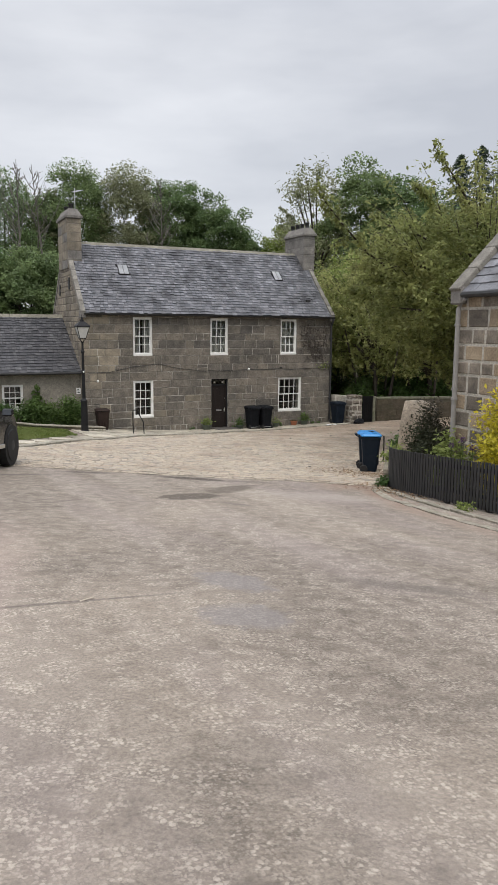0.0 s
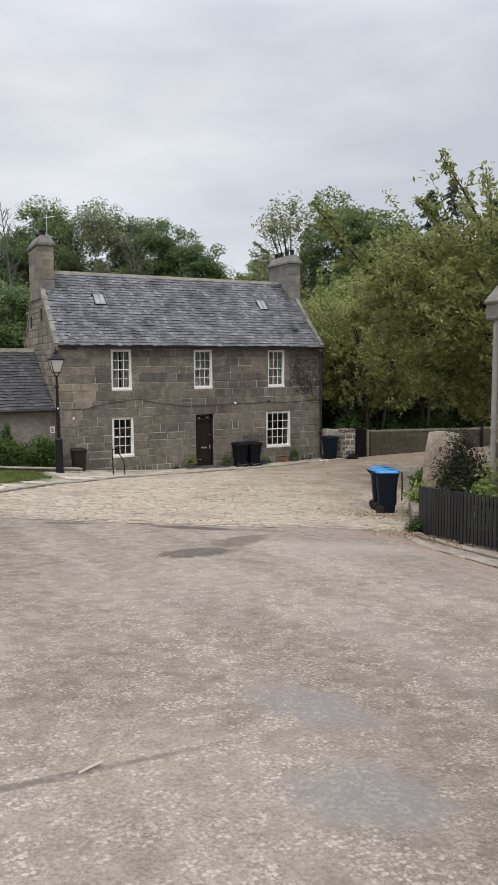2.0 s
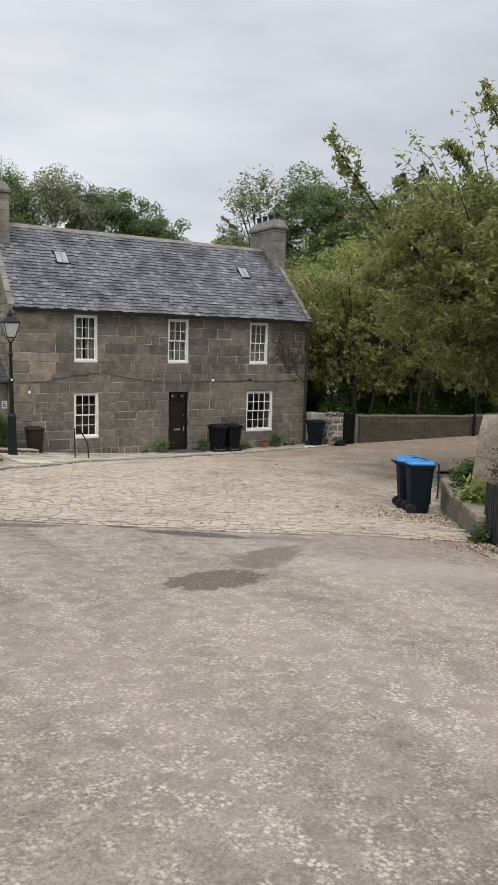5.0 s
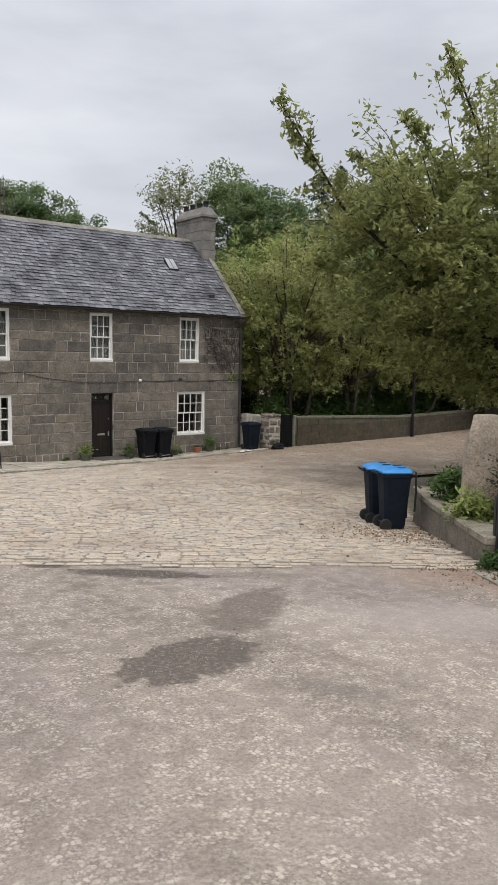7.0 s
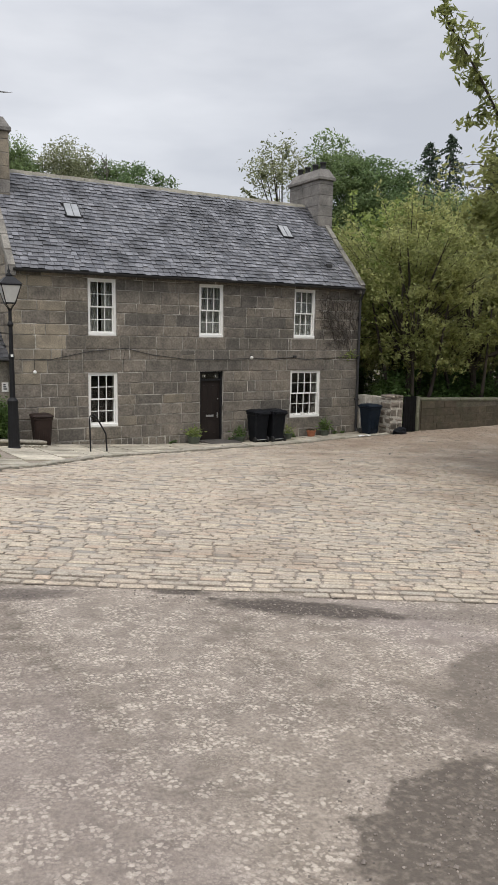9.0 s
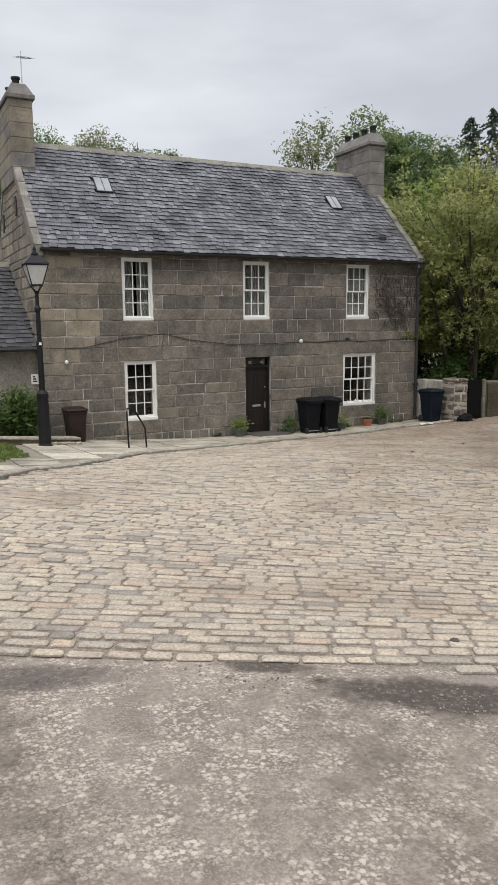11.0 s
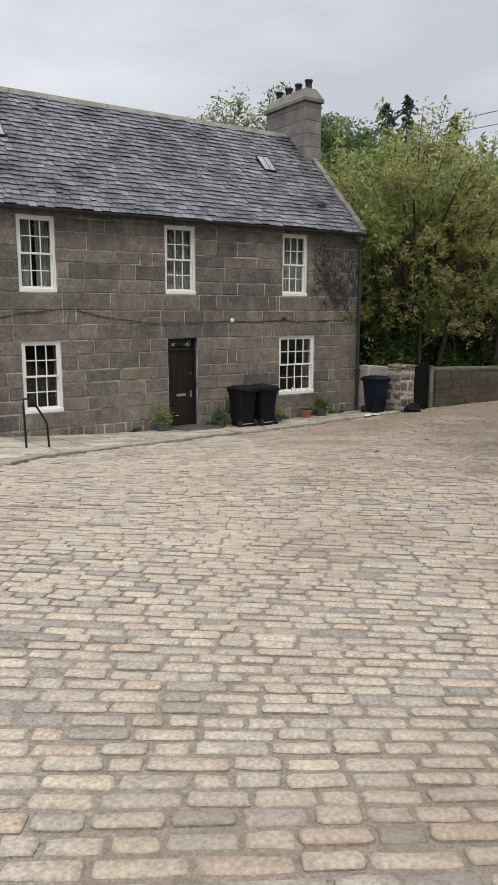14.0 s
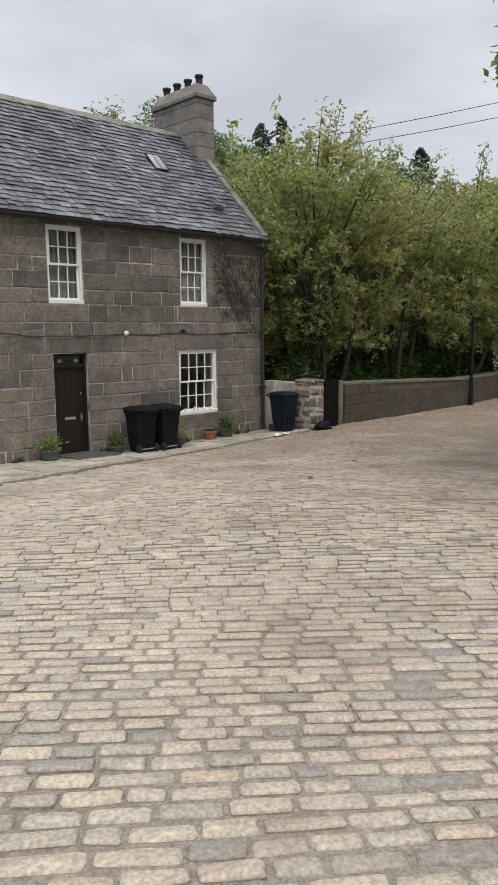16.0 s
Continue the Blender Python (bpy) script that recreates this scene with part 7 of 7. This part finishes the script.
for k in range(8):
    u = k / 7
    bx, by, bz = -0.1 + 0.45 * u, -0.15 + 0.6 * u, 0.75 + 0.2 * u
    part("element", tube([(bx - 0.12, by + 0.09, bz), (bx + 0.12, by - 0.09, bz)], 0.006, 4), M_CHROME, aerial)


def vine():
    """Leafless stems climbing the corner of the house, thinning upward."""
    rng = random.Random(77)
    t = thing("climbing_vine", (0, 0, 0), "bare brown climbing vine spread over the granite wall", "vine")
    for s in range(95):
        x, z = rng.uniform(4.9, 5.6), rng.uniform(2.7, 3.2)
        if s > 10:
            x, z = rng.uniform(4.25, 5.7), rng.uniform(2.9, 4.5)
        pts = [(x, -0.022, z)]
        dx = rng.uniform(-0.5, 0.2)
        for k in range(rng.randint(6, 13)):
            dx = max(-1.2, min(1.0, dx + rng.uniform(-0.35, 0.35)))
            x += dx * 0.12
            z += rng.uniform(-0.03, 0.13)
            if z > 4.88 or x < 4.05 or x > 5.85:
                break
            pts.append((x, -0.022 - rng.uniform(0, 0.03), z))
        if len(pts) > 2:
            part("stem", tube(pts, rng.uniform(0.008, 0.017), 4, None, 0.4), M_VINE, t)
    c = np.random.default_rng(3).normal(size=(60, 3)) * np.array([0.18, 0.03, 0.09]) + np.array([5.5, -0.08, 2.72])
    tagged(leaves("leaf_tuft", c, 0.05, M_LIME, t, 4), "", "", "", "stuff")
    c = np.random.default_rng(5).uniform((4.1, -0.06, 3.3), (5.8, -0.02, 4.8), (260, 3))
    tagged(leaves("dry_leaves", c, 0.025, M_DARKSHRUB, t, 6), "", "", "", "stuff")


vine()
for i, (x, y, s) in enumerate(((-0.2, -7.3, 0.045), (-7.1, -16.05, 0.03), (-3.54, -14.6, 0.035), (2.2, -6.2, 0.035), (-4.9, -17.0, 0.02))):
    bm = bmesh.new()
    bmesh.ops.create_icosphere(bm, subdivisions=2, radius=s)
    for v in bm.verts:
        v.co += Vector(noise.noise_vector(v.co * 9 + Vector((i, 3, 0)))) * s * 0.5
        v.co.z *= 0.6
    tagged(part("loose_stone", bm, M_DARKSTONE), "small dark loose stone lying on the setts", "stone", "loose stones on the square").matrix_world = pose(x, y, ground(x, y) + 0.036 + s * 0.35)
bm = bmesh.new()
bmesh.ops.create_icosphere(bm, subdivisions=3, radius=0.2)
for v in bm.verts:
    v.co += Vector(noise.noise_vector(v.co * 7)) * 0.06
    v.co.z = max(-0.1, v.co.z * 0.75)
    v.co.x *= 1.3
bag = tagged(part("refuse_bag", bm, M_BIN), "crumpled black plastic bag by the rubble wall", "bag")
bag.matrix_world = pose(6.45, -1.72, ground(6.45, -1.72) + 0.12)
for i, (x, y) in enumerate(((5.0, -1.52), (5.22, -1.56), (4.86, -1.6))):
    bm = bmesh.new()
    bmesh.ops.create_grid(bm, x_segments=4, y_segments=3, size=0.09)
    for v in bm.verts:
        v.co.z = 0.03 * noise.noise(v.co * 14 + Vector((i, 0, 0))) + 0.02
    bmesh.ops.solidify(bm, geom=bm.faces[:], thickness=0.004)
    tagged(part("paper_scrap", bm, M_WHITE), "crumpled white scrap of paper on the kerb", "litter", "scraps of paper").matrix_world = pose(x, y, ground(x, y) + 0.06, 0, 0, 50 * i)
ornaments = [(3.2, 0.07), (3.5, 0.1), (3.62, 0.07), (3.8, 0.08), (4.02, 0.07)]
for i, (x, h) in enumerate(ornaments):
    o = tagged(part("ornament", lathe([(0.03, 0), (0.035, h * 0.5), (0.015, h * 0.8), (0.02, h)], 10), M_WHITE, smooth=True), "small white ornament on the window sill", "ornament", "ornaments on the sill")
    o.matrix_world = pose(x, 0.03, 0.645)
stick = tagged(part("stick", tube([(-0.06, -0.02, 0), (0, 0.0, 0.004), (0.06, 0.025, 0)], 0.006, 5), M_LITTERSTICK), "pale thin stick lying on the road", "stick")
stick.matrix_world = pose(-11.63, -25.33, ground(-11.63, -25.33) + 0.008)
lp = thing("lamp_post", (14.6, -1.35, ground(14.6, -1.35)), "dark slim post standing by the lane wall", "post")
part("pole", lathe([(0.09, -0.1), (0.085, 0.9), (0.06, 1.0), (0.045, 3.0), (0.06, 3.05)], 10), M_BLACK, lp)
for k, (a, b) in enumerate((((21.0, 14.0, 12.5), (60.0, -18.0, 25.7)), ((21.0, 14.0, 11.9), (60.0, -18.0, 24.4)))):
    w = thing("overhead_wire", (0, 0, 0), "thin overhead wire above the trees", "wire", "overhead wires")
    A, B = Vector(a), Vector(b)
    part("strand", tube([A.lerp(B, i / 12) - Vector((0, 0, 1.2 * 4 * (i / 12) * (1 - i / 12))) for i in range(13)], 0.018, 4), M_GUTTER, w)

# ---- parked car ----
def car():
    t = thing("car", (-11.93, -15.45, ground(-11.93, -15.45)), "black sport utility car parked by the square", "car")
    t.matrix_world = pose(-12.3, -15.45, ground(-12.3, -15.45) + 0.02, -4.2, 0, -25)
    bm = bmesh.new()
    secs = [(-2.2, 0.55, 0.95, 0.78), (-2.05, 0.38, 1.08, 0.86), (-1.2, 0.3, 1.1, 0.91), (0.6, 0.3, 1.08, 0.92), (1.5, 0.32, 1.02, 0.9), (2.05, 0.4, 0.92, 0.82), (2.2, 0.5, 0.78, 0.7)]
    rings = []
    for y, z0, z1, w in secs:
        rings.append([bm.verts.new((x, y, z)) for x, z in ((-w * 0.92, z0), (-w, z0 + 0.12), (-w, z1 - 0.18), (-w * 0.93, z1), (w * 0.93, z1), (w, z1 - 0.18), (w, z0 + 0.12), (w * 0.92, z0))])
    for a, b in zip(rings, rings[1:]):
        for k in range(8):
            bm.faces.new((a[k], a[(k + 1) % 8], b[(k + 1) % 8], b[k]))
    bm.faces.new(rings[0])
    bm.faces.new(list(reversed(rings[-1])))
    bmesh.ops.recalc_face_normals(bm, faces=bm.faces)
    body = part("body", bm, M_CARPAINT, t, smooth=False)
    bm = bmesh.new()
    rings = []
    for y, z, w in ((-2.0, 1.09, 0.8), (-1.75, 1.62, 0.66), (-0.3, 1.7, 0.66), (0.35, 1.62, 0.65), (1.05, 1.08, 0.8)):
        rings.append([bm.verts.new((-w, y, z)), bm.verts.new((w, y, z)), bm.verts.new((0.84, y, 1.05)), bm.verts.new((-0.84, y, 1.05))])
    for a, b in zip(rings, rings[1:]):
        for k in range(4):
            bm.faces.new((a[k], a[(k + 1) % 4], b[(k + 1) % 4], b[k]))
    bm.faces.new(rings[0])
    bm.faces.new(list(reversed(rings[-1])))
    bmesh.ops.recalc_face_normals(bm, faces=bm.faces)
    part("glasshouse", bm, M_CARGLASS, t)
    part("roof_panel", boxes((-0.64, 0.64, -1.7, 0.3, 1.68, 1.73), bevel=0.02), M_CARPAINT, t)
    for sx in (-1, 1):
        for y in (-1.35, 1.35):
            m = pose(sx * 0.83, y, 0.35, 0, 90, 0)
            arch = part("wheel_arch", lathe([(0.40, -0.1), (0.44, -0.1), (0.44, 0.1), (0.40, 0.1)], 24, m), M_RUBBER, t)
            wheel = part("wheel", lathe([(0.22, -0.12), (0.33, -0.12), (0.355, -0.08), (0.36, 0), (0.355, 0.08), (0.33, 0.12), (0.22, 0.12)], 28, m), M_RUBBER, t, "black tyre")
            bmr = lathe([(0.05, -0.125), (0.215, -0.11), (0.215, 0.11), (0.05, 0.125)], 20, m)
            r = part("rim", bmr, M_GUTTER, wheel)
        part("mirror_shell", boxes((sx * 0.93 if sx > 0 else -1.15, 1.15 if sx > 0 else -0.93, 0.72, 0.84, 1.0, 1.15), bevel=0.03), M_CARPAINT, t)
        part("mirror_glass", boxes((sx * 0.95 if sx > 0 else -1.13, 1.13 if sx > 0 else -0.95, 0.708, 0.715, 1.02, 1.13)), M_MIRROR, t)
        part("sill_strip", boxes((0.86 * sx - 0.05, 0.86 * sx + 0.07 * sx + 0.02, -0.85, 0.85, 0.33, 0.42), bevel=0.01), M_CHROME, t)
        part("tail_light", boxes((sx * 0.68 - 0.12, sx * 0.68 + 0.12, -2.19, -2.1, 0.82, 0.98), bevel=0.01), M_TERRA, t)
        part("headlight", boxes((sx * 0.6 - 0.12, sx * 0.6 + 0.12, 2.1, 2.17, 0.68, 0.8), bevel=0.01), M_FROST, t)


M_CARPAINT = mat("black_car_paint", (0.012, 0.013, 0.014), (0.016, 0.017, 0.018), 4, 0.15)
M_CARGLASS = mat("tinted_glass", (0.01, 0.011, 0.012), (0.014, 0.015, 0.016), 4, 0.05)
M_MIRROR = mat("mirror", (0.4, 0.42, 0.45), (0.46, 0.48, 0.5), 4, 0.03, metal=1.0)
car()


# ---- the pieces of walls, roofs and pavements ----
def wall_blocks():
    """Squared blocks in courses on the face of the lane wall."""
    rng = random.Random(19)
    wall = bpy.data.objects["lane_wall"]
    for row in range(4):
        x = 7.66
        while x < 22.0:
            w = rng.uniform(0.4, 0.95)
            y = lane_y(x)
            turn = math.degrees(math.atan2(lane_y(x + w) - y, w))
            z = ground(x + w / 2, y) + 0.02 + row * 0.27
            hi = 1.0 if x > 14 else 1.22 - 0.028 * (x - 7.6)
            if z + 0.25 < hi - 0.08:
                me = block_mesh("block", w - 0.012, 0.05, 0.259, 0.006, rng, 0.004)
                me.materials.append(M_WALLBLOCK)
                ob = new("block", me)
                ob.matrix_world = pose(x, lane_y(x) - 0.005 + rng.uniform(-0.004, 0.002), z, 0, 0, turn)
                ob.parent = wall
            x += w


wall_blocks()
lay_ashlar()
rubble_face(gable_l, HX0, -1, 41)
lay_slates(roof, HX0 + 0.175, HX1 - 0.185, -0.24, EAVE - 0.01, SLOPE, RUN, 26, 51, 300, [(-4.17, -3.72, 2.40, 3.0), (3.5, 3.93, 2.40, 3.0)])
aslope, arun = math.atan2(ARZ - AE, ARY - AY + 0.22), math.hypot(ARZ - AE, ARY - AY + 0.22)
lay_slates(aroof, AX0, AX1, AY - 0.26, AE - 0.01, aslope, arun, 21, 52, 120, materials=(M_DARKSLATE, M_DARKSLATES))
cottage_stones()
cottage_roof()
lay_kerb(KERB, 0.22, 0.085, "kerbstone", pavement, M_KERB, 6)
lay_kerb([(-5.0, -25.0), (-5.1, -22.9), (-5.05, -21.8), (-4.72, -19.8), (-4.35, -18.9), (-3.95, -18.3)][::-1], -0.16, 0.018, "kerbstone", fkerb, M_KERB, 7, 0.33)
lay_kerb([(-4.62, -25.0), (-4.6, -22.9), (-4.5, -21.6), (-4.3, -19.8), (-4.1, -18.9), (-3.85, -18.35)][::-1], -0.14, 0.04, "kerbstone", fkerb, M_KERB, 8, 0.36)
lay_flags()
lay_setts()
